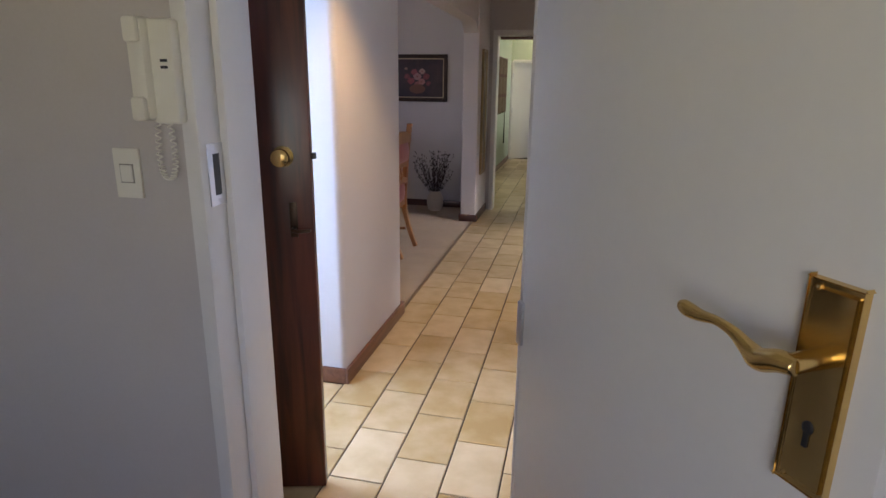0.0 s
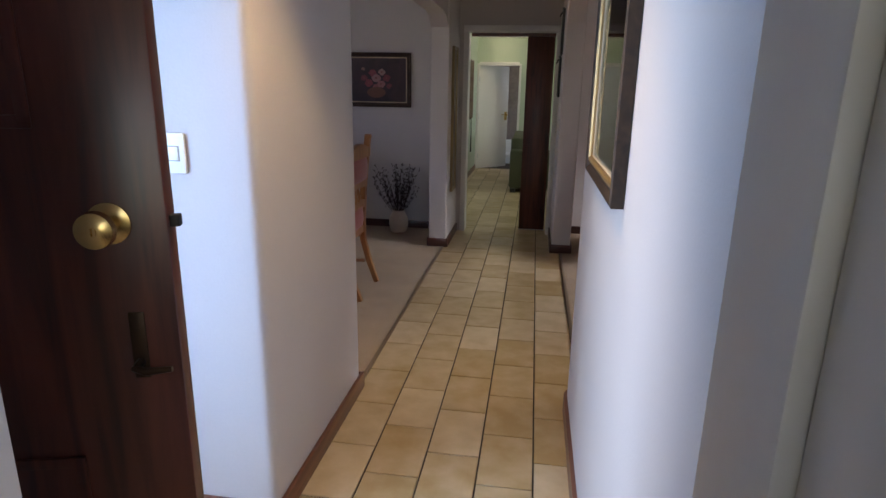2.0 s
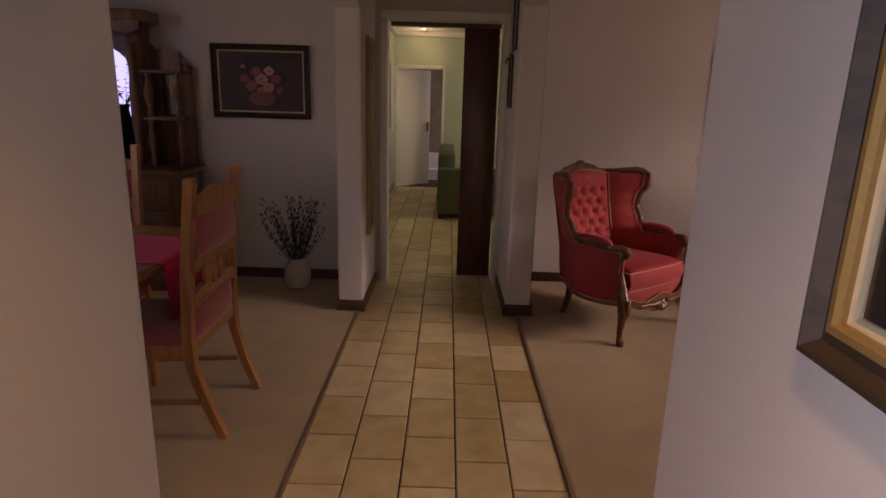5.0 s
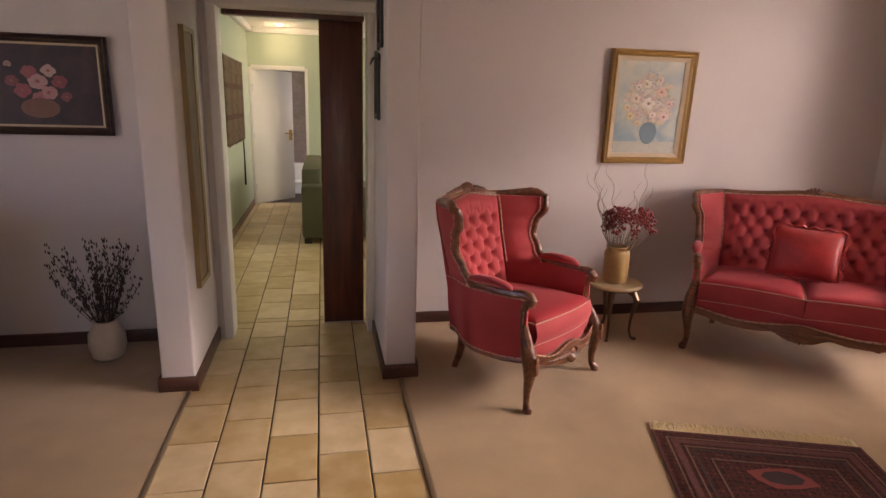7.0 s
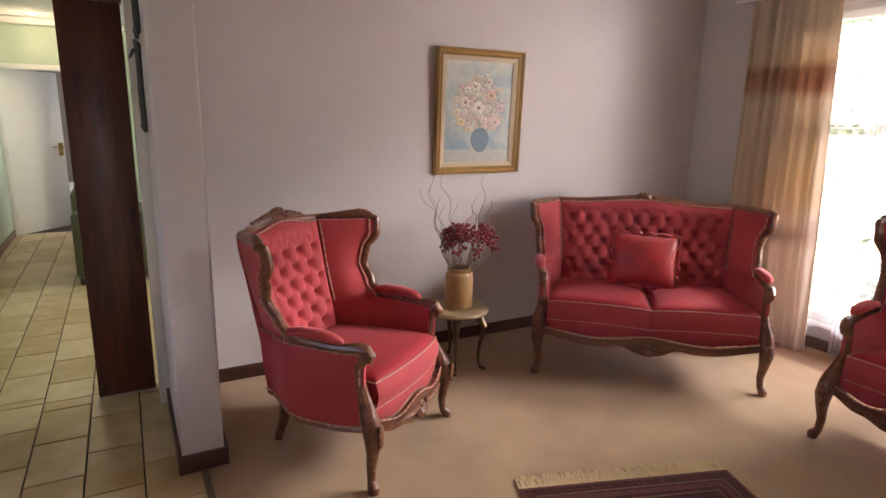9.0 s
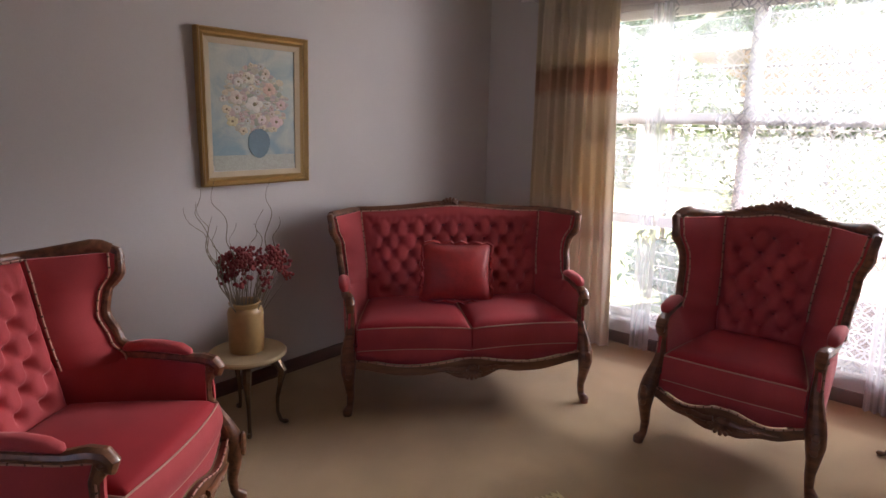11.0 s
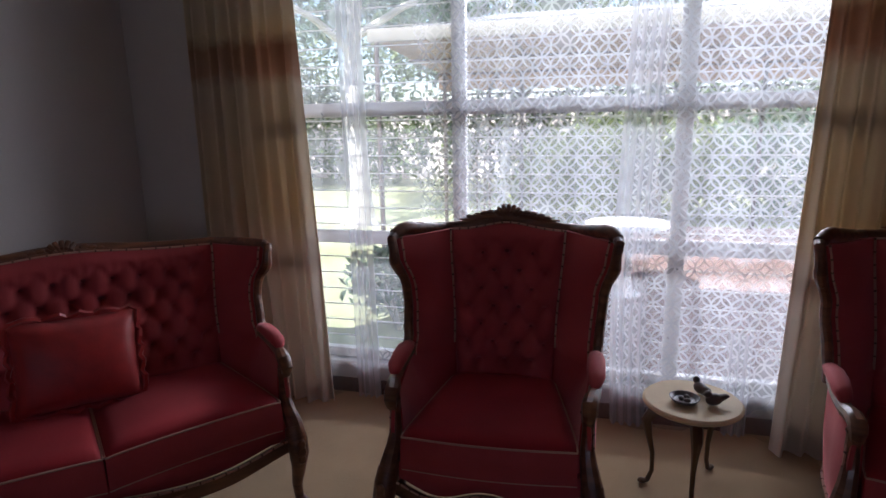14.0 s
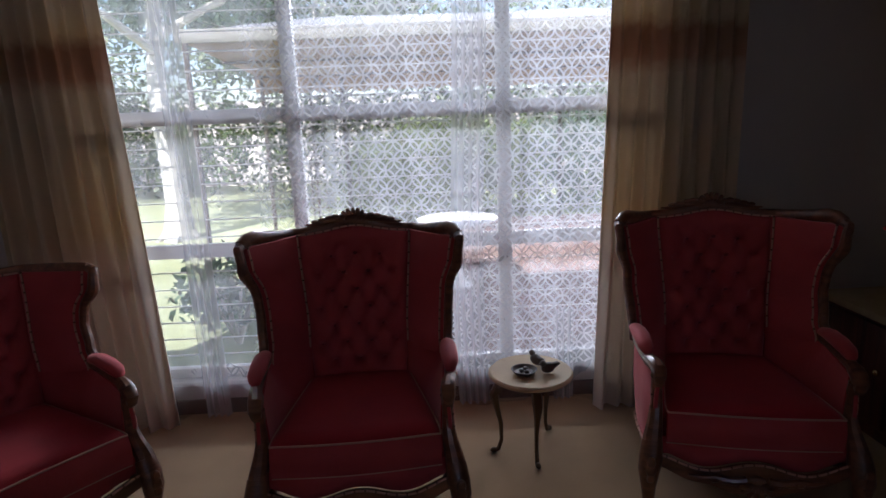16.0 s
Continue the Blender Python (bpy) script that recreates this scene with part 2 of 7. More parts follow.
# ---- mesh helpers ----
class Shape:
    """Collects vertices and faces of one part."""

    def __init__(self):
        self.v, self.f = [], []

    def add(self, verts, faces, m=None):
        k = len(self.v)
        self.v += [tuple(m @ Vector(p)) if m else tuple(p) for p in verts]
        self.f += [tuple(i + k for i in face) for face in faces]
        return self

    def box(self, x0, x1, y0, y1, z0, z1, bevel=0.0, m=None):
        if bevel <= 0:
            v = [(x, y, z) for z in (z0, z1) for y in (y0, y1) for x in (x0, x1)]
            return self.add(v, [(0, 2, 3, 1), (4, 5, 7, 6), (0, 1, 5, 4), (2, 6, 7, 3), (0, 4, 6, 2), (1, 3, 7, 5)], m)
        bm = bmesh.new()
        bmesh.ops.create_cube(bm, size=1)
        for p in bm.verts:
            p.co = Vector(((x0 + x1) / 2 + p.co.x * (x1 - x0), (y0 + y1) / 2 + p.co.y * (y1 - y0), (z0 + z1) / 2 + p.co.z * (z1 - z0)))
        bmesh.ops.bevel(bm, geom=bm.edges[:], offset=bevel, segments=2, profile=0.5, affect="EDGES")
        bm.verts.index_update()
        self.add([p.co.copy() for p in bm.verts], [[q.index for q in face.verts] for face in bm.faces], m)
        bm.free()
        return self

    def lathe(self, profile, n=24, m=None, cap=True):
        v, f = [], []
        for r, z in profile:
            for i in range(n):
                a = 2 * math.pi * i / n
                v.append((r * math.cos(a), r * math.sin(a), z))
        for j in range(len(profile) - 1):
            for i in range(n):
                k = (i + 1) % n
                f.append((j * n + i, j * n + k, (j + 1) * n + k, (j + 1) * n + i))
        if cap:
            f.append(tuple(reversed(range(n))))
            f.append(tuple(range((len(profile) - 1) * n, len(profile) * n)))
        return self.add(v, f, m)

    def tube(self, points, radii, n=8, m=None, flat=1.0, up=(0, 0, 1), closed=False):
        """A swept rod; flat squeezes it along the up direction."""
        pts = [Vector(p) for p in points]
        if not hasattr(radii, "__len__"):
            radii = [radii] * len(pts)
        v, f, side = [], [], None
        last = len(pts) - 1
        for i, p in enumerate(pts):
            d = (pts[(i + 1) % len(pts)] - pts[i - 1]) if closed else pts[min(i + 1, last)] - pts[max(i - 1, 0)]
            d.normalize()
            u = Vector(up) if side is None else side
            u = u - d * u.dot(d)
            if u.length < 1e-4:
                u = Vector((1, 0, 0)) - d * d.x
            u.normalize()
            side = u
            w = d.cross(u)
            for j in range(n):
                a = 2 * math.pi * j / n
                v.append(p + w * (radii[i] * math.cos(a)) + u * (radii[i] * flat * math.sin(a)))
        for i in range(len(pts) if closed else last):
            k = (i + 1) % len(pts)
            for j in range(n):
                q = (j + 1) % n
                f.append((i * n + j, i * n + q, k * n + q, k * n + j))
        if not closed:
            f.append(tuple(reversed(range(n))))
            f.append(tuple(range(last * n, (last + 1) * n)))
        return self.add(v, f, m)

    def grid(self, fn, nu, nv, m=None, wrap=False):
        v = [fn(i / nu, j / nv) for j in range(nv + 1) for i in range(nu + 1)]
        f = [(j * (nu + 1) + i, j * (nu + 1) + i + 1, (j + 1) * (nu + 1) + i + 1, (j + 1) * (nu + 1) + i) for j in range(nv) for i in range(nu)]
        return self.add(v, f, m)

    def slab(self, fn, nu, nv, thick, m=None):
        """A sheet with thickness: thick is the offset vector of its back."""
        t = Vector(thick)
        a = [Vector(fn(i / nu, j / nv)) for j in range(nv + 1) for i in range(nu + 1)]
        n = len(a)
        v = a + [p + t for p in a]
        row = nu + 1
        f = []
        for j in range(nv):
            for i in range(nu):
                q = (j * row + i, j * row + i + 1, (j + 1) * row + i + 1, (j + 1) * row + i)
                f.append(q)
                f.append(tuple(x + n for x in reversed(q)))
        rim = [i for i in range(row)] + [j * row + nu for j in range(1, nv + 1)] + [nv * row + i for i in range(nu - 1, -1, -1)] + [j * row for j in range(nv - 1, 0, -1)]
        for a0, b0 in zip(rim, rim[1:] + rim[:1]):
            f.append((b0, a0, a0 + n, b0 + n))
        return self.add(v, f, m)

    def prism(self, outline, y0, y1, m=None):
        """An outline of (x, z) pairs, drawn out along y."""
        n = len(outline)
        v = [(x, y0, z) for x, z in outline] + [(x, y1, z) for x, z in outline]
        f = [tuple(range(n)), tuple(reversed(range(n, 2 * n)))]
        f += [(i, i + n, (i + 1) % n + n, (i + 1) % n) for i in range(n)]
        return self.add(v, f, m)

    def ball(self, c, r, nu=12, nv=8, m=None):
        rx, ry, rz = r if hasattr(r, "__len__") else (r, r, r)
        prof = [(max(math.sin(math.pi * j / nv), 0.02), -math.cos(math.pi * j / nv)) for j in range(nv + 1)]
        mm = Matrix.Translation(c) @ Matrix.Diagonal((rx, ry, rz, 1))
        return self.lathe(prof, nu, m @ mm if m else mm)

    def mesh(self, name, mat, smooth=35):
        me = bpy.data.meshes.new(name)
        me.from_pydata(self.v, [], self.f)
        me.materials.append(mat)
        if smooth:
            me.polygons.foreach_set("use_smooth", [True] * len(me.polygons))
            me.set_sharp_from_angle(angle=radians(smooth))
        me.update()
        return me


def part(name, shape, mat, parent, label="", smooth=35):
    """One mesh object under a thing or under a part."""
    ob = new(name, shape.mesh(name, mat, smooth))
    ob.parent = parent
    if label:
        ob["label"] = label
    return ob


def thing(name, m, label, category, group="", kind=""):
    ob = new(name)
    ob.empty_display_size = 0.1
    ob.matrix_world = m
    return tagged(ob, label, category, group, kind)


def structure(name, shape, mat, label="", smooth=30):
    ob = new(name, shape.mesh(name, mat, smooth))
    return tagged(ob, label or name.replace("_", " "), name.split("_")[0], "", "structure")


def single(name, shape, mat, m, label, category, group="", smooth=35):
    ob = new(name, shape.mesh(name, mat, smooth))
    ob.matrix_world = m
    return tagged(ob, label, category, group)


# ---- structure ----
H = 2.55
# front partition with the white door
s = Shape().box(-2.2, -0.73, 1.09, 1.31, 0, H).box(0.11, 2.2, 1.09, 1.31, 0, H).box(-0.73, 0.11, 1.09, 1.31, 2.09, H)
structure("wall_partition", s, WALL, "cream painted partition wall with intercom and doorway")
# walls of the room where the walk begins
# the window opening in the south wall is added for the fill lamp
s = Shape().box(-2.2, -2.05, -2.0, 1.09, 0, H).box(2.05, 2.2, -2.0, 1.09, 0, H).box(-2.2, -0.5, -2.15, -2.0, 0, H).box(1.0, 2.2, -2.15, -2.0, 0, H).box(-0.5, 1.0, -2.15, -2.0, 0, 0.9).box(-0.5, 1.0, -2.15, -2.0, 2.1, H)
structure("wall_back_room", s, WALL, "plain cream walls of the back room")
# outside wall with the entrance, and the rounded corner block
s = Shape().box(-1.65, -1.50, 1.31, 1.43, 0, H).box(-1.65, -1.50, 2.26, 2.46, 0, H).box(-1.65, -1.50, 1.43, 2.26, 2.06, H)
structure("wall_entrance", s, WALL, "cream painted entrance wall with open doorway")


def rounded(x0, x1, y0, y1, r, corners):
    """Plan outline of a wall with some corners rounded; corners: set of 'sw se ne nw'."""
    out = []
    for key, cx, cy, a0 in (("sw", x0, y0, 180), ("se", x1, y0, 270), ("ne", x1, y1, 0), ("nw", x0, y1, 90)):
        if key in corners:
            ox, oy = (cx + r if "w" in key else cx - r), (cy + r if "s" in key else cy - r)
            out += [(ox + r * math.cos(radians(a0 + 15 * k)), oy + r * math.sin(radians(a0 + 15 * k))) for k in range(7)]
        else:
            out.append((cx, cy))
    return out


def plan(shape, outline, z0, z1):
    n = len(outline)
    v = [(x, y, z0) for x, y in outline] + [(x, y, z1) for x, y in outline]
    f = [tuple(reversed(range(n))), tuple(range(n, 2 * n))] + [(i, (i + 1) % n, (i + 1) % n + n, i + n) for i in range(n)]
    return shape.add(v, f)


s = plan(Shape(), rounded(-1.085, -0.92, 2.46, 3.46, 0.035, {"se", "ne"}), 0, H)
structure("wall_hall_west", s, WALL, "cream hall wall with rounded corners")
s = Shape().box(-4.75, -1.50, 2.46, 2.61, 0, H).box(-1.50, -1.085, 2.46, 2.61, 0, H)
structure("wall_dining_south", s, WALL, "cream wall behind the entrance")
s = plan(Shape(), rounded(0.115, 0.265, 1.31, 3.485, 0.074, {"ne", "nw"}), 0, H)
structure("wall_hall_east", s, WALL, "cream hall wall with a framed picture")
# piers at the end of the hall
s = plan(Shape(), rounded(-1.075, -0.905, 6.315, 7.05, 0.012, {"sw", "se"}), 0, H)
structure("pier_west", s, WALL, "cream pier between dining room and hall")
s = plan(Shape(), rounded(0.108, 0.281, 6.315, 7.05, 0.012, {"sw", "se"}), 0, H)
structure("pier_east", s, WALL, "cream pier between hall and lounge")
# arched lintels over the room openings


def arch_lintel(name, x0, x1, y0, y1, spring, crown):
    n = 24
    outline = [(y0, H), (y1, H)]
    for i in range(n + 1):
        u = i / n
        edge = min(u, 1 - u) * (y1 - y0)
        k = min(edge / 0.35, 1)
        outline.append((y1 - u * (y1 - y0), spring + (crown - spring) * math.sqrt(max(0, 1 - (1 - k) ** 2))))
    sh = Shape()
    m = len(outline)
    v = [(x0, y, z) for y, z in outline] + [(x1, y, z) for y, z in outline]
    f = [tuple(range(m)), tuple(reversed(range(m, 2 * m)))] + [(i, i + m, (i + 1) % m + m, (i + 1) % m) for i in range(m)]
    return structure(name, sh.add(v, f), WALL, "cream arched lintel over a wide opening")


arch_lintel("lintel_dining", -1.073, -0.922, 3.46, 6.315, 2.02, 2.13)
arch_lintel("lintel_lounge", 0.117, 0.263, 3.41, 6.315, 2.06, 2.20)
# north wall of both rooms with the passage door
s = Shape().box(-4.75, -0.865, 7.05, 7.20, 0, H).box(0.125, 4.25, 7.16, 7.31, 0, H).box(0.125, 0.30, 7.05, 7.16, 0, H).box(-0.865, 0.125, 7.05, 7.20, 2.10, H)
structure("wall_north", s, WALL, "cream painted end wall of dining room and lounge")
# dining room west wall with window
s = Shape().box(-4.75, -4.60, 2.61, 2.8, 0, H).box(-4.75, -4.60, 5.2, 7.05, 0, H).box(-4.75, -4.60, 2.8, 5.2, 0, 0.85).box(-4.75, -4.60, 2.8, 5.2, 2.15, H)
structure("wall_dining_west", s, WALL, "cream dining room wall with a window")
# lounge walls
WY0, WY1, WZ0, WZ1 = 3.45, 6.28, 0.20, 2.22
s = Shape().box(4.10, 4.25, 1.20, WY0, 0, H).box(4.10, 4.25, WY1, 7.16, 0, H).box(4.10, 4.25, WY0, WY1, 0, WZ0).box(4.10, 4.25, WY0, WY1, WZ1, H)
structure("wall_lounge_east", s, WALL, "cream lounge wall with a wide window")
s = Shape().box(0.265, 4.25, 1.05, 1.20, 0, H)
structure("wall_lounge_south", s, WALL, "plain cream lounge wall")
# passage beyond the far door
s = Shape().box(-1.38, -1.23, 7.20, 12.3, 0, 2.5)
structure("wall_passage_west", s, GREEN, "pale green passage wall with a woven hanging")
s = Shape().box(-1.38, -1.20, 12.3, 12.45, 0, 2.5).box(-0.44, 3.2, 12.3, 12.45, 0, 2.5).box(-1.20, -0.44, 12.3, 12.45, 1.96, 2.5)
structure("wall_passage_north", s, GREEN, "pale green passage wall with a white door")
s = Shape().box(3.05, 3.2, 7.31, 12.3, 0, 2.5).box(0.125, 3.2, 7.315, 7.33, 0, 2.5)
structure("wall_passage_east", s, GREEN, "pale green wall of the family room")
s = Shape().box(-1.9, -1.75, 12.45, 15.2, 0, 2.5).box(1.2, 1.35, 12.45, 15.2, 0, 2.5).box(-1.9, 1.35, 15.2, 15.35, 0, 2.5)
structure("wall_far_room", s, WALL, "plain walls of the far room")
structure("ceiling", Shape().box(-4.75, 4.25, -2.15, 7.31, H, H + 0.12), CEIL, "plain white plastered ceiling")
structure("ceiling_passage", Shape().box(-1.9, 3.2, 7.31, 15.35, 2.5, 2.62), CEIL, "white passage ceiling")
s = Shape()
for y0, y1, x0, x1 in ((7.2, 12.3, -1.23, -1.15), (12.22, 12.3, -1.15, 3.05)):
    s.box(x0, x1, y0, y1, 2.42, 2.5, 0.02)
structure("cornice", s, CEIL, "white plaster cornice under the passage ceiling")
# floors
structure("floor", Shape().box(-2.2, 3.3, -2.15, 15.35, -0.10, -0.006).box(-4.75, -2.2, 2.46, 7.2, -0.1, -0.006).box(3.3, 4.25, 1.05, 7.31, -0.1, -0.006), GROUT, "cream ceramic tile floor with dark joints")
CX0, CX1 = -0.935, 0.195
structure("carpet_dining", Shape().box(-4.60, -1.085, 2.61, 7.05, -0.006, 0.006).box(-1.085, CX0, 3.46, 6.315, -0.006, 0.006), CARPET, "beige cut pile carpet of the dining room")
structure("carpet_lounge", Shape().box(0.281, 4.10, 1.20, 7.16, -0.006, 0.006).box(CX1, 0.281, 3.40, 6.315, -0.006, 0.006), CARPET, "beige cut pile carpet of the lounge")
s = Shape().box(CX0 - 0.012, CX0 + 0.012, 3.46, 6.30, 0.0, 0.009, 0.003).box(CX1 - 0.012, CX1 + 0.012, 3.48, 6.30, 0.0, 0.009, 0.003)
structure("carpet_trim", s, TRIM, "metal edge strip between tiles and carpet")
# skirting boards
SK = 0.085


def skirting(name, runs, mat, label):
    sh = Shape()
    for x0, x1, y0, y1 in runs:
        sh.box(x0, x1, y0, y1, 0.0, SK, 0.004)
    return structure(name, sh, mat, label)


skirting("baseboard_hall", ((-0.920, -0.903, 2.444, 3.477), (-1.50, -0.920, 2.444, 2.460), (-1.085, -0.920, 3.46, 3.477)), SKIRT_HALL, "reddish brown wooden skirting of the hall")
structure("baseboard_hall_east", plan(Shape(), rounded(0.099, 0.281, 1.33, 3.501, 0.088, {"ne", "nw"}), 0.0, SK), SKIRT_HALL, "reddish brown skirting round the hall wall's end")
skirting("baseboard_rooms", ((-4.6, -1.075, 7.034, 7.05), (0.30, 4.10, 7.144, 7.16), (4.084, 4.10, 1.2, 7.144), (0.281, 0.30, 6.33, 7.144), (-1.091, -1.075, 6.30, 7.034), (-1.091, -0.889, 6.299, 6.315), (-0.905, -0.889, 6.315, 7.035), (0.092, 0.108, 6.315, 7.035), (0.092, 0.297, 6.299, 6.315)), SKIRT, "dark wooden skirting boards")
skirting("baseboard_passage", ((-1.23, -1.214, 7.35, 12.28), (-0.44, 3.0, 12.284, 12.30)), SKIRT_HALL, "brown wooden skirting of the passage")
# door linings
s = Shape().box(-0.73, -0.69, 1.084, 1.175, 0, 2.09, 0.003).box(-0.73, -0.672, 1.175, 1.318, 0, 2.09, 0.003)
s.box(0.072, 0.11, 1.084, 1.175, 0, 2.09, 0.003).box(0.056, 0.11, 1.175, 1.318, 0, 2.09, 0.003).box(-0.672, 0.056, 1.084, 1.318, 2.05, 2.09, 0.003)
structure("door_frame_partition", s, WHITE, "white painted door frame with steel strike plate")
s = Shape().box(-0.862, -0.808, 7.03, 7.21, 0, 2.05, 0.006).box(0.062, 0.122, 7.03, 7.21, 0, 2.05, 0.006).box(-0.862, 0.122, 7.028, 7.21, 2.05, 2.11, 0.006)
structure("door_frame_passage", s, WHITE, "white painted frame of the passage opening")
structure("door_track", Shape().box(-0.80, 0.055, 7.20, 7.27, 2.02, 2.05), DARKWOOD, "dark head track of the sliding door")
s = Shape().box(-1.52, -1.49, 1.40, 1.44, 0, 2.06).box(-1.66, -1.49, 1.43, 1.46, 0, 2.06, 0.003).box(-1.66, -1.49, 2.23, 2.26, 0, 2.06, 0.003).box(-1.66, -1.49, 1.46, 2.23, 2.03, 2.06, 0.003)
structure("door_frame_entrance", s, DARKWOOD, "dark wooden frame of the entrance")
s = Shape().box(-1.23, -1.19, 12.27, 12.46, 0, 1.96, 0.005).box(-0.45, -0.41, 12.27, 12.46, 0, 1.96, 0.005).box(-1.19, -0.45, 12.27, 12.46, 1.93, 1.99, 0.005)
structure("door_frame_far", s, WHITE, "white painted frame of the far door")


# ---- doors, switches and pictures of the hall ----
def door_leaf(name, m, width, height, thick, mat, label, panels=False):
    """Leaf hinged at the origin, reaching along +x, its face towards -y."""
    d = thing(name, m, label, "door")
    body = part("leaf", Shape().box(0, width, 0, thick, 0.008, height, 0.003), mat, d)
    for z in (0.25, 1.0, height - 0.25):
        part("hinge", Shape().box(-0.012, 0.012, -0.006, 0.006, z - 0.05, z + 0.05, 0.002), STEEL, d)
    return d


def lever_handle(parent, x, z, side, plate_h=0.24):
    """Brass lever on a long back plate; the lever points to the hinge."""
    p = part("back_plate", Shape().box(x - 0.030, x + 0.030, side * 0.0, side * 0.008, z - plate_h * 0.66, z + plate_h * 0.34, 0.003), BRASS, parent, "rectangular brass back plate")
    rim = Shape().box(x - 0.024, x + 0.024, side * 0.008, side * 0.0105, z - plate_h * 0.62, z + plate_h * 0.30, 0.001)
    part("plate_rim", rim, BRASS, p)
    key = Shape().ball((x, side * 0.011, z - 0.082), (0.007, 0.0025, 0.008)).box(x - 0.003, x + 0.003, side * 0.009, side * 0.0125, z - 0.105, z - 0.082)
    part("keyhole", key, BLACK, p)
    lev = Shape()
    lev.tube([(x, 0, z), (x, side * 0.02, z), (x, side * 0.055, z)], [0.013, 0.0115, 0.0115], 12)
    knots = [(0.008, 0.0, 0.011), (-0.012, -0.002, 0.0145), (-0.034, -0.010, 0.0150), (-0.052, -0.004, 0.0105), (-0.072, 0.005, 0.0075), (-0.098, 0.009, 0.0065), (-0.122, 0.006, 0.0085), (-0.142, 0.006, 0.0105), (-0.154, 0.009, 0.0085), (-0.160, 0.011, 0.002)]
    path, radii = [], []
    for i in range(len(knots) - 1):
        p0, p1, p2, p3 = (knots[min(max(i + k, 0), len(knots) - 1)] for k in (-1, 0, 1, 2))
        for j in range(5):
            k = j / 5
            q = [0.5 * (2 * b1 + (c1 - a1) * k + (2 * a1 - 5 * b1 + 4 * c1 - d1) * k * k + (3 * b1 - a1 - 3 * c1 + d1) * k ** 3) for a1, b1, c1, d1 in zip(p0, p1, p2, p3)]
            path.append((x + q[0], side * (0.055 - 0.002 * math.sin(12 * q[0])), z + q[1]))
            radii.append(max(q[2], 0.001))
    lev.tube(path, radii, 16, flat=0.85)
    part("lever", lev, BRASS, parent, "curled brass door lever", smooth=80)
    for zz in (z - plate_h * 0.62, z + plate_h * 0.30):
        part("screw", Shape().ball((x - 0.018, side * 0.009, zz), 0.004, 8, 4), BRASS, p)


angle = math.degrees(math.atan2(-0.846, 0.533))
white_door = door_leaf("door_white", pose(0.068, 1.086, 0, 0, 0, angle), 0.755, 2.04, 0.04, WHITE, "white painted flush door standing open with brass lever")
lever_handle(white_door, 0.684, 1.236, -1)
front_door = door_leaf("door_front", pose(-1.46, 1.455, 0, 0, 0, math.degrees(math.atan2(0.21, 0.77))), 0.80, 2.03, 0.042, DARKWOOD, "dark stained wooden front door standing open")
k = Shape()
mk = pose(0.712, 0, 1.272, 90, 0, 0)
k.lathe([(0.034, 0.0), (0.034, 0.006), (0.014, 0.012), (0.012, 0.030), (0.024, 0.036), (0.030, 0.048), (0.028, 0.060), (0.014, 0.066)], 24, mk)
knob = part("knob", k, BRASS, front_door, "round brass knob with keyhole")
part("key_slot", Shape().lathe([(0.008, 0.066), (0.008, 0.068)], 12, mk).box(0.7105, 0.7135, -0.071, -0.067, 1.266, 1.278), BRASS, knob)
part("latch", Shape().box(0.798, 0.815, 0.012, 0.030, 1.262, 1.282, 0.002), IRON, front_door)
TARNISH = material("tarnished_brass", (0.06, 0.035, 0.02), 0.35, 0.7, scale=80)
p = Shape().box(0.722, 0.748, -0.004, 0.0, 1.00, 1.12, 0.002)
plate = part("back_plate", p, TARNISH, front_door, "narrow tarnished brass plate")
part("lever", Shape().tube([(0.735, 0, 1.03), (0.735, -0.03, 1.03), (0.752, -0.034, 1.026), (0.795, -0.034, 1.03)], [0.008, 0.007, 0.007, 0.005], 10), TARNISH, front_door)
# panel mouldings on the front door
for z0, z1 in ((0.2, 0.85), (1.42, 1.92)):
    mo = Shape()
    for x0, x1, a0, a1 in ((0.12, 0.62, z0, z0 + 0.02), (0.12, 0.62, z1 - 0.02, z1), (0.12, 0.14, z0, z1), (0.60, 0.62, z0, z1)):
        mo.box(x0, x1, -0.006, 0.001, a0, a1, 0.002)
    part("panel_moulding", mo, DARKWOOD, front_door)

strike = thing("strike_plate", pose(-0.690, 1.140, 1.288), "steel strike plate screwed to the white door frame", "strike plate")
part("plate", Shape().box(0, 0.003, -0.032, 0.032, -0.075, 0.075, 0.001), STEEL, strike)
part("slot", Shape().box(0.0015, 0.0036, -0.012, 0.014, -0.050, 0.050), BLACK, strike, "dark latch slot")
for z in (-0.064, 0.064):
    part("screw", Shape().ball((0.003, 0, z), (0.0015, 0.005, 0.005), 8, 4), STEEL, strike)


def switch(m, group="light switches"):
    t = thing("light_switch", m, "white plastic light switch on the cream wall", "switch", group)
    part("plate", Shape().box(-0.036, 0.036, -0.009, 0, -0.060, 0.060, 0.003), PLASTIC, t)
    r = part("rocker", Shape().box(-0.016, 0.016, -0.013, -0.008, -0.020, 0.020, 0.002), PLASTIC, t)
    part("gap", Shape().box(-0.019, 0.019, -0.0095, -0.0088, -0.023, 0.023), material("switch_gap", (0.3, 0.28, 0.24), 0.6), r)
    return t


switch(pose(-0.888, 1.088, 1.290))
switch(pose(-1.175, 2.458, 1.288))

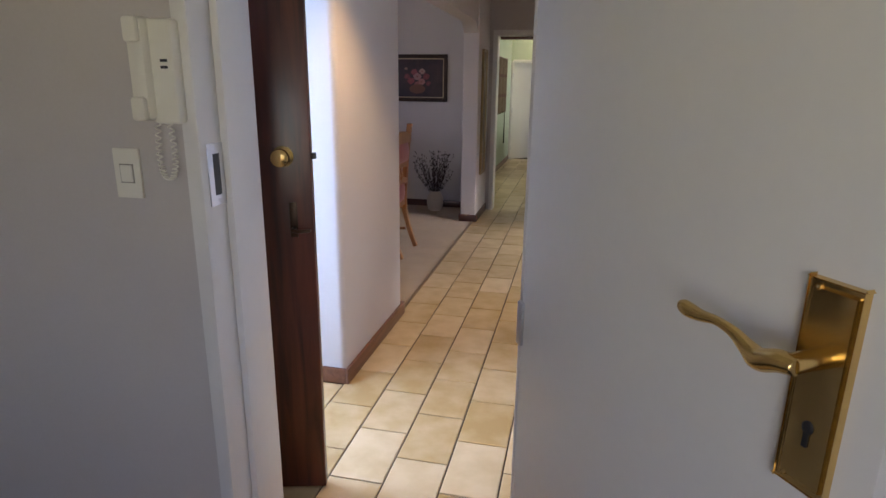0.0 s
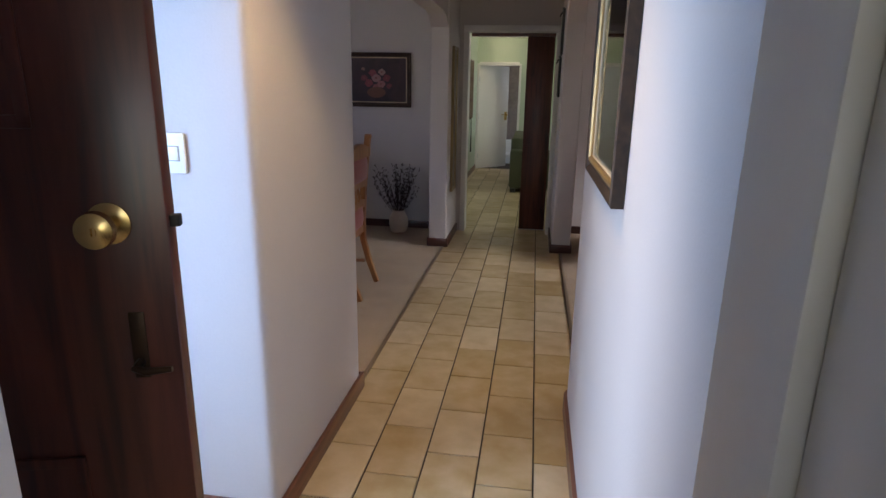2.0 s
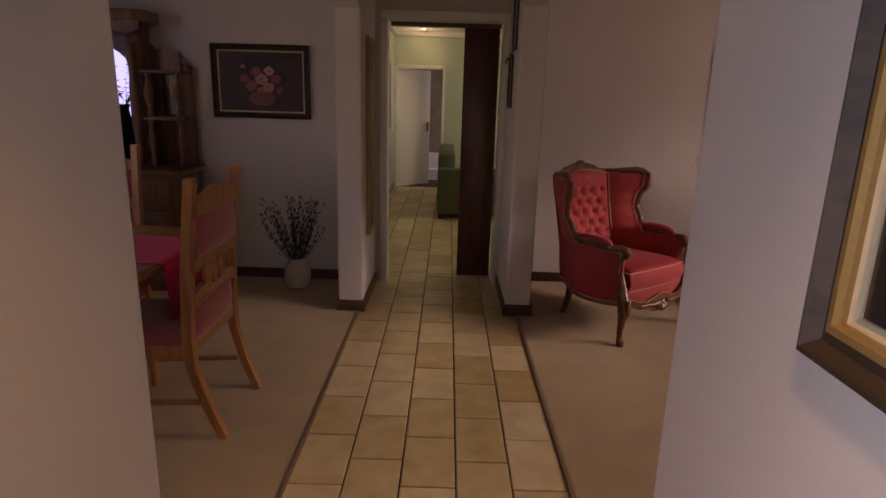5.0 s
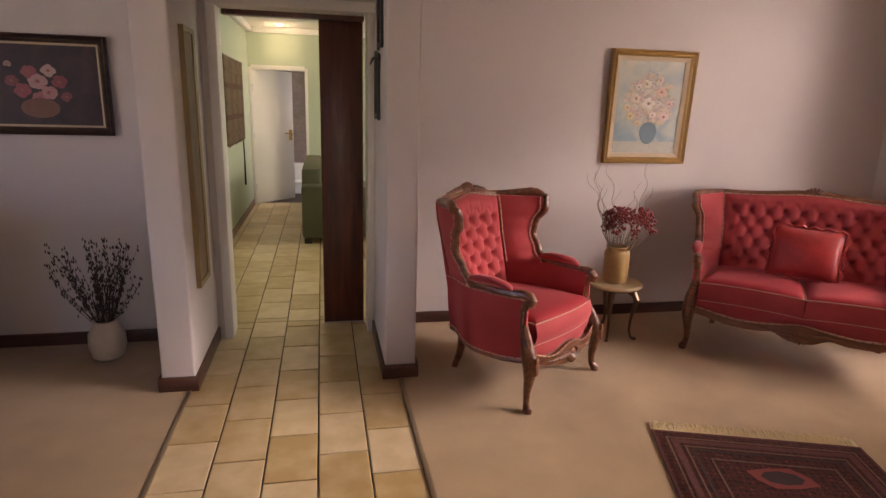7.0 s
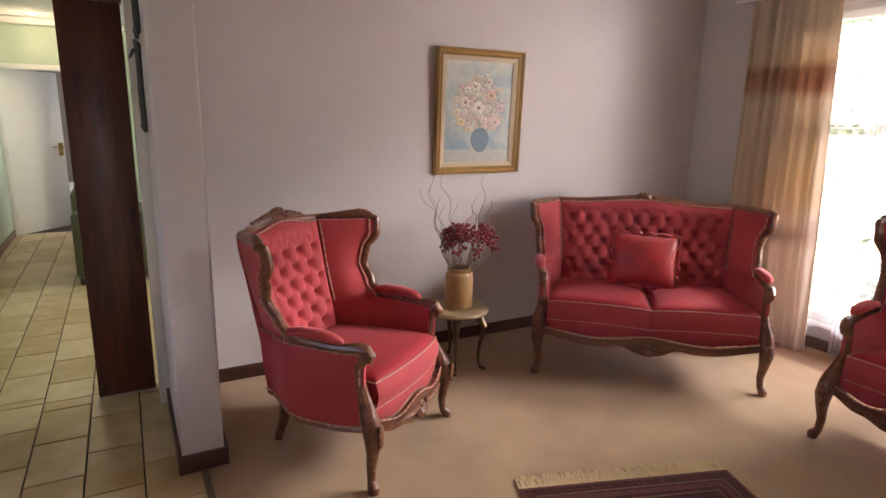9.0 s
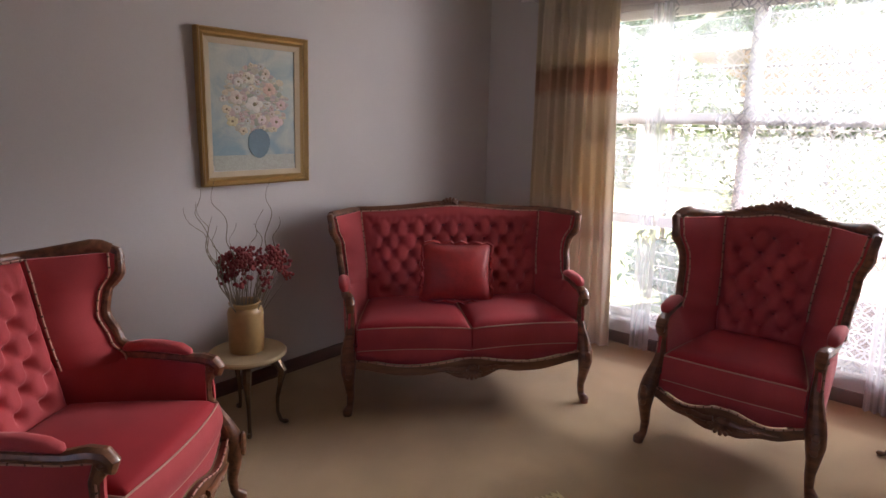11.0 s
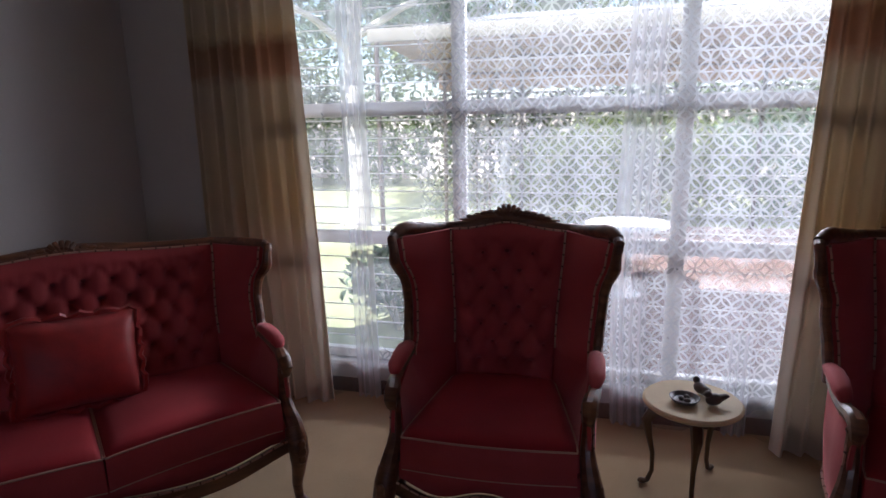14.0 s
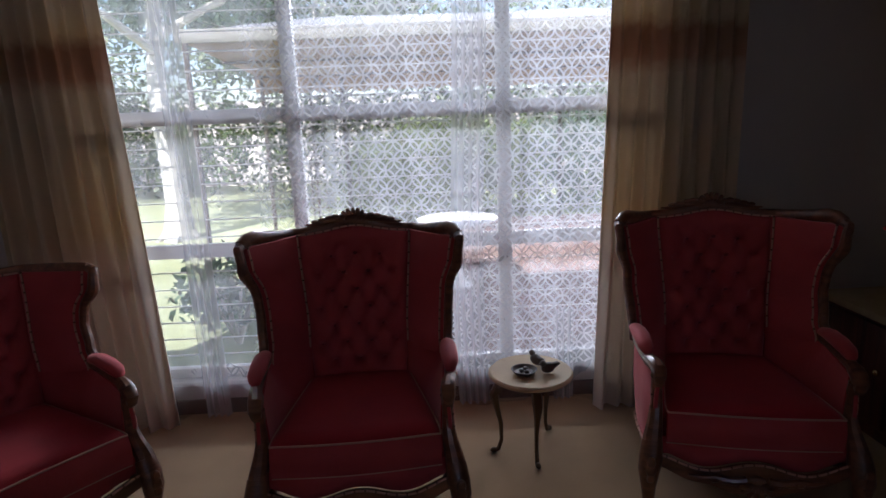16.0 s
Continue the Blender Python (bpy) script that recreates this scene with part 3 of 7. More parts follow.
icom = thing("intercom", pose(-0.760, 1.088, 1.526), "cream plastic wall intercom with handset and coiled cord", "intercom")
part("body", Shape().box(-0.020, 0.050, -0.035, 0, -0.115, 0.110, 0.010), PLASTIC, icom)
hs = Shape().box(-0.050, -0.006, -0.058, -0.014, -0.108, 0.112, 0.012)
hand = part("handset", hs, PLASTIC, icom, "cream handset resting in its cradle")
part("mouthpiece", Shape().box(-0.046, -0.010, -0.070, -0.052, -0.108, -0.055, 0.008), PLASTIC, hand)
part("earpiece", Shape().box(-0.046, -0.010, -0.070, -0.052, 0.058, 0.112, 0.008), PLASTIC, hand)
for z in (0.008, 0.022):
    part("button", Shape().box(0.018, 0.034, -0.038, -0.034, z - 0.003, z + 0.003), BLACK, icom)
coil = []
for i in range(260):
    a = i * 0.62
    u = i / 259
    cz = -0.115 - 0.135 * math.sin(math.pi * min(u * 1.02, 1)) * 0.95
    cx = -0.020 + 0.030 * u - 0.012 * math.sin(2 * math.pi * u)
    coil.append((cx + 0.006 * math.cos(a), -0.018 + 0.006 * math.sin(a), cz))
part("cord", Shape().tube(coil, 0.0018, 5), PLASTIC, icom, "coiled cream cord")

GOLD = material("gilt_frame", (0.42, 0.27, 0.11), 0.38, 0.55, scale=120, grain=0.18, stain=0.2, bump=0.4)
DARKFRAME = wood("dark_frame_wood", (0.022, 0.013, 0.008), (0.065, 0.036, 0.020), 0.55, 1.0, "x", 0.0)
LINER = material("cream_liner", (0.50, 0.40, 0.27), 0.7, scale=200)


def canvas_material(name, top, bottom, spread, dark=False):
    m = bpy.data.materials.new(name)
    m.use_nodes = True
    t = m.node_tree
    b = t.nodes["Principled BSDF"]
    b.inputs["Roughness"].default_value = 0.5
    co = t.nodes.new("ShaderNodeTexCoord")
    n = t.nodes.new("ShaderNodeTexNoise")
    n.inputs["Scale"].default_value = 6
    n.inputs["Detail"].default_value = 8
    n.inputs["Distortion"].default_value = 1.2
    t.links.new(co.outputs["Object"], n.inputs["Vector"])
    sep = t.nodes.new("ShaderNodeSeparateXYZ")
    t.links.new(co.outputs["Object"], sep.inputs[0])
    add = t.nodes.new("ShaderNodeMath")
    add.operation = "MULTIPLY_ADD"
    add.inputs[1].default_value = spread
    t.links.new(sep.outputs["Z"], add.inputs[0])
    t.links.new(n.outputs["Fac"], add.inputs[2])
    r = t.nodes.new("ShaderNodeValToRGB")
    r.color_ramp.elements[0].position, r.color_ramp.elements[1].position = 0.3, 0.72
    r.color_ramp.elements[0].color, r.color_ramp.elements[1].color = (*bottom, 1), (*top, 1)
    t.links.new(add.outputs[0], r.inputs["Fac"])
    t.links.new(r.outputs["Color"], b.inputs["Base Color"])
    bp = t.nodes.new("ShaderNodeBump")
    bp.inputs["Strength"].default_value = 0.3
    bp.inputs["Distance"].default_value = 0.002
    n2 = t.nodes.new("ShaderNodeTexNoise")
    n2.inputs["Scale"].default_value = 90
    t.links.new(co.outputs["Object"], n2.inputs["Vector"])
    t.links.new(n2.outputs["Fac"], bp.inputs["Height"])
    t.links.new(bp.outputs[0], b.inputs["Normal"])
    return m


def moulding(w, h, profile):
    """Mitred picture frame: profile of (inset, height off the wall) pairs."""
    sh = Shape()
    n = len(profile)
    v, f = [], []
    for sx, sz in ((-1, -1), (1, -1), (1, 1), (-1, 1)):
        for inset, off in profile:
            v.append((sx * (w / 2 - inset), -off, sz * (h / 2 - inset)))
    for c in range(4):
        d = (c + 1) % 4
        for i in range(n):
            j = (i + 1) % n
            f.append((c * n + i, d * n + i, d * n + j, c * n + j))
    return sh.add(v, f)


def framed(name, m, w, h, frame_mat, wide, canvas, label, liner=0.02, deep=0.035):
    t = thing(name, m, label, "picture")
    part("frame", moulding(w, h, [(0, 0.0), (0, deep), (wide * 0.15, deep + 0.004), (wide * 0.45, deep * 0.65), (wide * 0.7, deep * 0.8), (wide, deep * 0.45), (wide, 0.0)]), frame_mat, t, smooth=20)
    if liner:
        part("liner", moulding(w - 2 * wide + 0.004, h - 2 * wide + 0.004, [(0, 0.0), (0, deep * 0.5), (liner, deep * 0.32), (liner, 0.0)]), LINER, t, smooth=20)
    c = part("canvas", Shape().box(-w / 2 + wide, w / 2 - wide, -0.008, -0.002, -h / 2 + wide, h / 2 - wide), canvas, t)
    return t, c


PETALS = {}


def petal_material(colour):
    key = tuple(colour)
    if key not in PETALS:
        PETALS[key] = material("oil_paint", colour, 0.45, scale=160, wide=40, grain=0.25, stain=0.15, bump=0.4)
    return PETALS[key]


def painted_flower(canvas, x, z, r, colour, core, rng):
    """A painted blossom: low relief dabs of paint on the canvas."""
    sh = Shape()
    n = 7
    for i in range(n):
        a = 2 * math.pi * i / n + rng.random()
        q = r * (0.5 + 0.15 * rng.random())
        sh.ball((x + q * math.cos(a), -0.0085, z + q * 0.85 * math.sin(a)), (r * 0.5, 0.0012, r * 0.42), 8, 4, None)
    f = part("flower", sh, petal_material(colour), canvas)
    part("flower_heart", Shape().ball((x, -0.0095, z), (r * 0.25, 0.0015, r * 0.22), 8, 4), petal_material(core), f)


# flower painting in the lounge
rng = random.Random(4)
lounge_canvas = canvas_material("painted_blue_ground", (0.44, 0.43, 0.35), (0.17, 0.26, 0.29), 0.45)
pic, can = framed("flower_painting", pose(2.047, 7.158, 1.545), 0.635, 0.775, GOLD, 0.045, lounge_canvas, "oil painting of pale flowers in a gilt frame", 0.028, 0.045)
pic.rotation_euler[0] = radians(2)
part("painted_table", Shape().box(-0.24, 0.24, -0.0095, -0.0085, -0.315, -0.235), petal_material((0.34, 0.34, 0.28)), can)
vase = Shape().prism([(0.066 * math.cos(a) * (1 + 0.12 * math.sin(a)) + 0.02, -0.175 + 0.078 * math.sin(a)) for a in [2 * math.pi * i / 20 for i in range(20)]], -0.0115, -0.0098)
part("painted_vase", vase, petal_material((0.055, 0.115, 0.155)), can)
for i in range(260):
    a, q = rng.random() * 6.28, math.sqrt(rng.random())
    x, z = 0.185 * q * math.cos(a) + 0.01, 0.045 + 0.175 * q * math.sin(a)
    lf = Shape().ball((x, -0.0082, z), (0.016 + 0.014 * rng.random(), 0.0009, 0.010 + 0.010 * rng.random()), 6, 4)
    part("painted_leaf", lf, petal_material(((0.24, 0.25, 0.18), (0.36, 0.32, 0.23), (0.42, 0.30, 0.25), (0.38, 0.37, 0.30), (0.46, 0.37, 0.25), (0.33, 0.26, 0.24))[i % 6]), can)
for x, z, r, c in ((0.0, 0.03, 0.055, (0.66, 0.60, 0.52)), (-0.10, 0.06, 0.045, (0.60, 0.50, 0.40)), (0.09, 0.11, 0.045, (0.60, 0.38, 0.28)), (0.13, -0.06, 0.045, (0.64, 0.44, 0.42)), (-0.03, 0.16, 0.04, (0.62, 0.56, 0.42)), (-0.13, -0.06, 0.035, (0.58, 0.48, 0.26)),
                   (0.16, 0.03, 0.035, (0.56, 0.38, 0.34)), (-0.16, 0.0, 0.03, (0.62, 0.50, 0.32)), (0.04, -0.05, 0.03, (0.66, 0.52, 0.48)), (-0.09, 0.14, 0.03, (0.60, 0.54, 0.46)), (-0.07, -0.11, 0.028, (0.58, 0.46, 0.30)), (0.07, 0.19, 0.03, (0.56, 0.44, 0.34))):
    painted_flower(can, x, z, r * 0.9, tuple(0.86 * k for k in c), (0.16, 0.12, 0.055), rng)
for i in range(34):
    a, q = rng.random() * 6.28, math.sqrt(rng.random())
    c = ((0.62, 0.55, 0.46), (0.58, 0.44, 0.36), (0.60, 0.50, 0.34), (0.54, 0.36, 0.32), (0.48, 0.46, 0.40))[i % 5]
    painted_flower(can, 0.19 * q * math.cos(a) + 0.01, 0.05 + 0.18 * q * math.sin(a), 0.012 + 0.011 * rng.random(), tuple(0.80 * k for k in c), (0.22, 0.15, 0.08), rng)
# dark flower painting in the dining room
dining_canvas = canvas_material("painted_dark_ground", (0.055, 0.025, 0.028), (0.020, 0.012, 0.014), 0.2)
pic, can = framed("dark_flower_painting", pose(-1.775, 7.046, 1.568), 0.745, 0.545, DARKFRAME, 0.045, dining_canvas, "dark oil painting of red and white roses", 0.012, 0.035)
bask = Shape().prism([(0.10 * math.cos(a), -0.125 + 0.055 * math.sin(a)) for a in [2 * math.pi * i / 18 for i in range(18)]], -0.0105, -0.0088)
part("painted_basket", bask, petal_material((0.15, 0.06, 0.035)), can)
for x, z, r, c in ((0.0, 0.02, 0.05, (0.34, 0.18, 0.18)), (0.05, -0.04, 0.045, (0.36, 0.15, 0.15)), (-0.08, -0.03, 0.045, (0.24, 0.05, 0.06)), (0.11, 0.02, 0.04, (0.20, 0.04, 0.05)), (-0.04, 0.07, 0.04, (0.25, 0.06, 0.07)), (0.06, 0.08, 0.038, (0.36, 0.22, 0.20)), (-0.13, 0.02, 0.035, (0.18, 0.04, 0.05)), (0.0, -0.07, 0.04, (0.28, 0.10, 0.10)), (-0.14, 0.11, 0.02, (0.26, 0.15, 0.12)), (0.14, -0.06, 0.03, (0.17, 0.04, 0.05))):
    painted_flower(can, x, z, r, c, (0.25, 0.08, 0.06), rng)
# tall framed print on the hall wall
hall_canvas = canvas_material("dim_print", (0.085, 0.060, 0.035), (0.020, 0.018, 0.014), 0.4)
pic, can = framed("hall_picture", pose(0.113, 2.635, 1.665, 0, 0, -90), 0.75, 0.90, DARKFRAME, 0.055, hall_canvas, "dark landscape print in a dark frame with gilt edge", 0.012, 0.03)
part("gilt_edge", moulding(0.672, 0.822, [(0, 0.0), (0, 0.027), (0.010, 0.029), (0.014, 0.022), (0.014, 0.0)]), GOLD, pic, smooth=20)
part("glazing", Shape().box(-0.32, 0.32, -0.0125, -0.0105, -0.395, 0.395), GLASS, pic)
# tall narrow panel and iron ornament on the piers
t = thing("tall_wall_panel", pose(-0.903, 6.63, 1.195, 0, 0, 90), "tall narrow framed wooden wall panel", "wall panel")
part("frame", moulding(0.27, 1.36, [(0, 0), (0, 0.026), (0.025, 0.020), (0.025, 0)]), wood("panel_gilt_wood", (0.20, 0.13, 0.05), (0.32, 0.21, 0.09), 0.4), t)
part("panel", Shape().box(-0.115, 0.115, -0.012, -0.001, -0.66, 0.66), wood("panel_tan_wood", (0.15, 0.10, 0.055), (0.26, 0.18, 0.10), 0.6, 0.5), t)
t = thing("iron_wall_ornament", pose(0.106, 6.62, 1.78, 0, 0, -90), "black wrought iron ornament of two hooked panels", "wall ornament")
for z0, z1, y0 in ((-0.34, 0.0, -0.16), (0.03, 0.40, 0.0)):
    sh = Shape()
    for x in (y0, y0 + 0.2):
        sh.tube([(x, -0.014, z0), (x + 0.01, -0.016, (z0 + z1) / 2), (x, -0.014, z1)], 0.009, 6)
    for z in (z0, z1):
        sh.tube([(y0, -0.014, z), (y0 + 0.1, -0.022, z + 0.02), (y0 + 0.2, -0.014, z)], 0.009, 6)
    sh.tube([(y0, -0.014, z1), (y0 - 0.02, -0.03, z1 - 0.01), (y0 - 0.03, -0.045, z1 - 0.04)], [0.009, 0.008, 0.004], 6)
    part("hooked_panel", sh, IRON, t)

# sliding door of the passage
sd = thing("door_sliding", pose(-0.227, 7.225, 0.012), "dark stained sliding door drawn half across the passage", "door")
part("leaf", Shape().box(0, 0.275, 0, 0.035, 0, 2.02, 0.003), DARKWOOD, sd)
part("floor_guide", Shape().box(0.0, 0.28, 0.01, 0.025, -0.012, 0.0), STEEL, sd)


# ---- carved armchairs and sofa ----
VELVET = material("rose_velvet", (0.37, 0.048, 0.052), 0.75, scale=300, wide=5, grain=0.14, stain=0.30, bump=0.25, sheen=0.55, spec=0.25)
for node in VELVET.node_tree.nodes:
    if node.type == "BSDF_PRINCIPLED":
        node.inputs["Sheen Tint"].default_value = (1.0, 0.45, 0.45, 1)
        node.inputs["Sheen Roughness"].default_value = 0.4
# copy of the velvet for cushion tops: missing pile sheen put into the colour
VELVET_SEAT = material("seat_velvet_low_sheen", (0.30, 0.014, 0.020), 0.75, scale=300, wide=5, grain=0.14, stain=0.30, bump=0.25, sheen=0.06, spec=0.25)
PIPING = material("pale_piping", (0.46, 0.24, 0.18), 0.8, scale=400)
CARVED = wood("carved_wood", (0.075, 0.025, 0.011), (0.21, 0.078, 0.034), 0.38, 1.3, "x", 0.2)
BUTTON = material("velvet_button", (0.20, 0.020, 0.028), 0.7, scale=200)


def lerp(table, z):
    for (z0, a), (z1, b) in zip(table, table[1:]):
        if z <= z1:
            k = max(0.0, (z - z0) / (z1 - z0))
            k = k * k * (3 - 2 * k)
            return a + (b - a) * k
    return table[-1][1]


def tufts(half, z0, z1):
    """Places of the buttons on a back panel, diamond pattern; half gives the panel's half width at a height."""
    out, row, z = [], 0, z0 + 0.075
    pitch = 0.104
    while z < z1 - 0.085:
        hw = half(z) - 0.035
        shift = 0.5 * (row % 2)
        for i in range(-12, 13):
            x = (i + shift) * pitch
            if abs(x) < hw:
                out.append((x, z))
        z += 0.071
        row += 1
    return out


def nailed(points, parent, gap=0.034):
    """Pale gimp braid with dark nail heads along a line."""
    g = part("gimp", Shape().tube(points, 0.0042, 5), PIPING, parent, "pale gimp braid")
    heads, run = Shape(), 0.0
    for p, q in zip(points, points[1:]):
        p, q = Vector(p), Vector(q)
        run += (q - p).length
        if run >= gap:
            run = 0.0
            heads.ball(q, 0.0056, 6, 4)
    part("nail_trim", heads, CARVED, g)["kind"] = "stuff"


def easy_chair(name, m, e, top, label, category, group):
    """Carved wing chair facing -y with its front feet on y = 0; e widens it into a sofa."""
    t = thing(name, m, label, category, group)
    low, sofa = 0.62, e > 0.1
    rise = (top - 0.03 - low) / (1.005 - low)

    def zt(z):
        """Height on this chair of a height on the low-backed one."""
        return z if z <= low else low + (z - low) * rise

    def zi(z):
        return z if z <= low else low + (z - low) / rise

    # half width and depth of the back panel, and of the wing's front edge, by height
    def panel_x(z):
        return lerp([(0.42, 0.192), (0.62, 0.205), (1.0, 0.232)], zi(z)) + e * 1.04

    def panel_y(z):
        return 0.545 + 0.27 * (zi(z) - 0.42)

    def wing_x(z):
        return lerp([(0.42, 0.335), (0.62, 0.350), (0.80, 0.368), (0.92, 0.402), (1.02, 0.416)], zi(z)) + e

    def wing_y(z):
        return lerp([(0.60, 0.385), (0.66, 0.445), (0.76, 0.500), (0.84, 0.490), (0.92, 0.448), (0.98, 0.452), (1.02, 0.490)], zi(z))

    ztop = zt(0.985)

    # deep buttoned back panel
    zb = 0.43
    spots = tufts(panel_x, zb, ztop)

    def back(u, v):
        z = zb + (ztop - zb) * v
        hw = panel_x(z)
        x = -hw + 2 * hw * u
        z += (0.028 * math.exp(-(x / (0.12 + 0.5 * e)) ** 2)) * v
        d = 0.0
        for bx, b_z in spots:
            px, pz = x - bx, z - b_z
            q = px * px + pz * pz
            if q < 0.012:
                d += 0.034 * math.exp(-q / 0.00045)
                for sx in (-1, 1):
                    along = px * sx * 0.58 + pz * 0.815
                    if 0 < along < 0.082:
                        off = abs(px * 0.815 - pz * sx * 0.58)
                        if off < 0.018:
                            d += 0.011 * (1 - off / 0.018) ** 1.3
        first = max(b for _, b in spots)
        if z > first:
            for bx, b_z in spots:
                if b_z == first and abs(x - bx) < 0.014:
                    d += 0.009 * (1 - abs(x - bx) / 0.014) * (1 - (z - first) / max(ztop - first, 0.01)) ** 0.5 if z < ztop else 0
        edge = min(u, 1 - u, v * 1.4, (1 - v) * 1.4)
        puff = 0.036 * (1 - max(0, 1 - edge / 0.12) ** 2)
        sweep = 0.022 * (1 - (x / hw) ** 2)
        return (x, panel_y(z) + sweep - puff + d, z)

    nx = int(2 * (0.232 + e) / 0.0105)
    b = part("backrest", Shape().slab(back, nx, 54, (0, 0.055, 0)), VELVET, t, "deep buttoned rose velvet back", smooth=70)
    knob_mesh = Shape().ball((0, 0, 0), (0.010, 0.006, 0.010), 8, 5).mesh("button", BUTTON)
    for bx, b_z in spots:
        hw = panel_x(b_z)
        ob = new("button", knob_mesh)
        ob.parent = b
        ob.location = Vector(back((bx + hw) / (2 * hw), (b_z - zb) / (ztop - zb))) + Vector((0, -0.003, 0))

    # rail line: from the crest to the back corner and forward to the ear
    def rail_at(k):
        a = abs(k)
        corner_x, corner_y = 0.262 + e, 0.725
        ear_x, ear_y = wing_x(zt(1.0)) + 0.004, wing_y(zt(1.0)) + 0.012
        if a > 0.62:
            q = (a - 0.62) / 0.38
            x, y = corner_x + (ear_x - corner_x) * q, corner_y + (ear_y - corner_y) * q
            z = 0.988 + (0.0 if sofa else 0.034 * q ** 1.6 - 0.03 * max(0, q - 0.85) / 0.15)
        else:
            q = a / 0.62
            x, y = corner_x * q, 0.765 - 0.04 * q * q
            hump = math.exp(-((a if not sofa else a * 1.25) / 0.27) ** 2)
            z = 0.988 + (0.020 if sofa else 0.036) * hump
        return Vector((math.copysign(x, k), y, zt(z)))

    ks = [-1 + i / 24 for i in range(49)]
    part("top_rail", Shape().tube([rail_at(k) for k in ks], [0.022 + 0.008 * math.exp(-(k / 0.25) ** 2) + 0.003 * math.sin(9 * abs(k)) for k in ks], 12, flat=1.1), CARVED, t, "carved serpentine top rail")
    nailed([Vector(back(i / 40, 1.0)) + Vector((0, -0.016, 0.001)) for i in range(41)], t)
    # carved shell on top of the rail, with acanthus sprays to both sides
    peak = rail_at(0)
    crest = Shape()
    for i in range(7):
        a = radians(-72 + 24 * i)
        crest.tube([peak + Vector((0.012 * math.sin(a), -0.018, 0.0)), peak + Vector((0.036 * math.sin(a), -0.026, 0.004 + 0.024 * math.cos(a))), peak + Vector((0.060 * math.sin(a), -0.014, 0.008 + 0.044 * math.cos(a)))], [0.006, 0.013, 0.009], 7)
    crest.ball(peak + Vector((0, -0.012, 0.006)), (0.046, 0.022, 0.034), 12, 8)
    for s in (-1, 1):
        for j, (dx, dz, r) in enumerate(((0.075, 0.018, 0.014), (0.10, 0.014, 0.013), (0.13, 0.006, 0.012), (0.16, 0.0, 0.010))):
            crest.ball(peak + Vector((s * dx, -0.020, dz)), (0.022, 0.014, r), 8, 5)
        crest.tube([peak + Vector((s * 0.05, -0.022, 0.004)), peak + Vector((s * 0.10, -0.026, 0.000)), peak + Vector((s * 0.16, -0.024, -0.012)), peak + Vector((s * 0.21, -0.020, -0.012))], [0.015, 0.012, 0.009, 0.003], 8)
    part("crest", crest, CARVED, t, "carved shell crest with leaf sprays")

    # outer back
    def outer(u, v):
        z = 0.25 + (zt(0.985) - 0.25) * v
        hw = lerp([(0.25, 0.232), (0.5, 0.246), (1.0, 0.262)], zi(z)) + e
        x = -hw + 2 * hw * u
        return (x, lerp([(0.25, 0.575), (0.5, 0.635), (1.0, 0.735)], zi(z)) + 0.03 * (1 - (x / hw) ** 2), z)
    part("outer_back", Shape().slab(outer, 14, 12, (0, 0.02, 0)), VELVET, t, smooth=60)
    n = 24
    for s in (-1, 1):
        z0 = 0.585

        def front_edge(v, s=s):
            z = z0 + (zt(0.985) - z0) * v
            return (s * wing_x(z), wing_y(z), z)

        def inner_edge(v, s=s):
            z = z0 + (zt(0.985) - z0) * v
            return (s * (panel_x(z) - 0.004), panel_y(z) - 0.004, z)

        def wing(u, v):
            p = Vector(inner_edge(v)).lerp(Vector(front_edge(v)), u)
            return p + Vector((-s * 0.016, -0.012, 0)) * math.sin(math.pi * u) * min(1, 4 * (1 - v))
        part("wing", Shape().slab(wing, 12, n, (s * 0.012, 0.022, 0)), VELVET, t, "rose velvet wing", smooth=60)

        def wing_outside(u, v):
            z = z0 + (zt(0.985) - z0) * v
            hb = lerp([(0.25, 0.232), (0.5, 0.246), (1.0, 0.262)], zi(z)) + e
            yb = lerp([(0.25, 0.575), (0.5, 0.635), (1.0, 0.735)], zi(z))
            a, c = Vector((s * (wing_x(z) + 0.014), wing_y(z) + 0.014, z)), Vector((s * hb, yb + 0.01, z))
            return a.lerp(c, u) + Vector((s * 0.012, 0, 0)) * math.sin(math.pi * u)
        part("wing_outside", Shape().slab(wing_outside, 8, n, (-s * 0.010, 0, 0)), VELVET, t, smooth=60)
        # show-wood along the wing's front edge, with a small notch scroll under the ear
        line, rad = [], []
        for i in range(33):
            v = i / 32
            p = Vector(front_edge(v))
            line.append(p + Vector((s * 0.010, -0.004, 0.0)))
            h = zi(p.z)
            rad.append(0.0185 + 0.004 * math.exp(-((h - 0.90) / 0.03) ** 2))
        line.append(rail_at(s * 1.0) + Vector((0, 0, 0.0)))
        rad.append(0.021)
        ed = part("wing_edge", Shape().tube(line, rad, 10), CARVED, t, "carved show-wood along the wing")
        sc = Vector(front_edge((zt(0.865) - z0) / (zt(0.985) - z0)))
        part("edge_scroll", Shape().ball(sc + Vector((s * 0.014, -0.016, 0)), (0.014, 0.014, 0.011), 8, 6), CARVED, ed)
        nailed([Vector(wing(0.90, i / 30)) + Vector((-s * 0.004, -0.005, 0)) for i in range(31)], ed)
        nailed([Vector(wing_outside(0.10, i / 30)) + Vector((s * 0.004, 0, 0)) for i in range(31)], ed)
        nailed([Vector(wing(0.03, i / 30)) + Vector((0, -0.012, 0)) for i in range(31)], t)

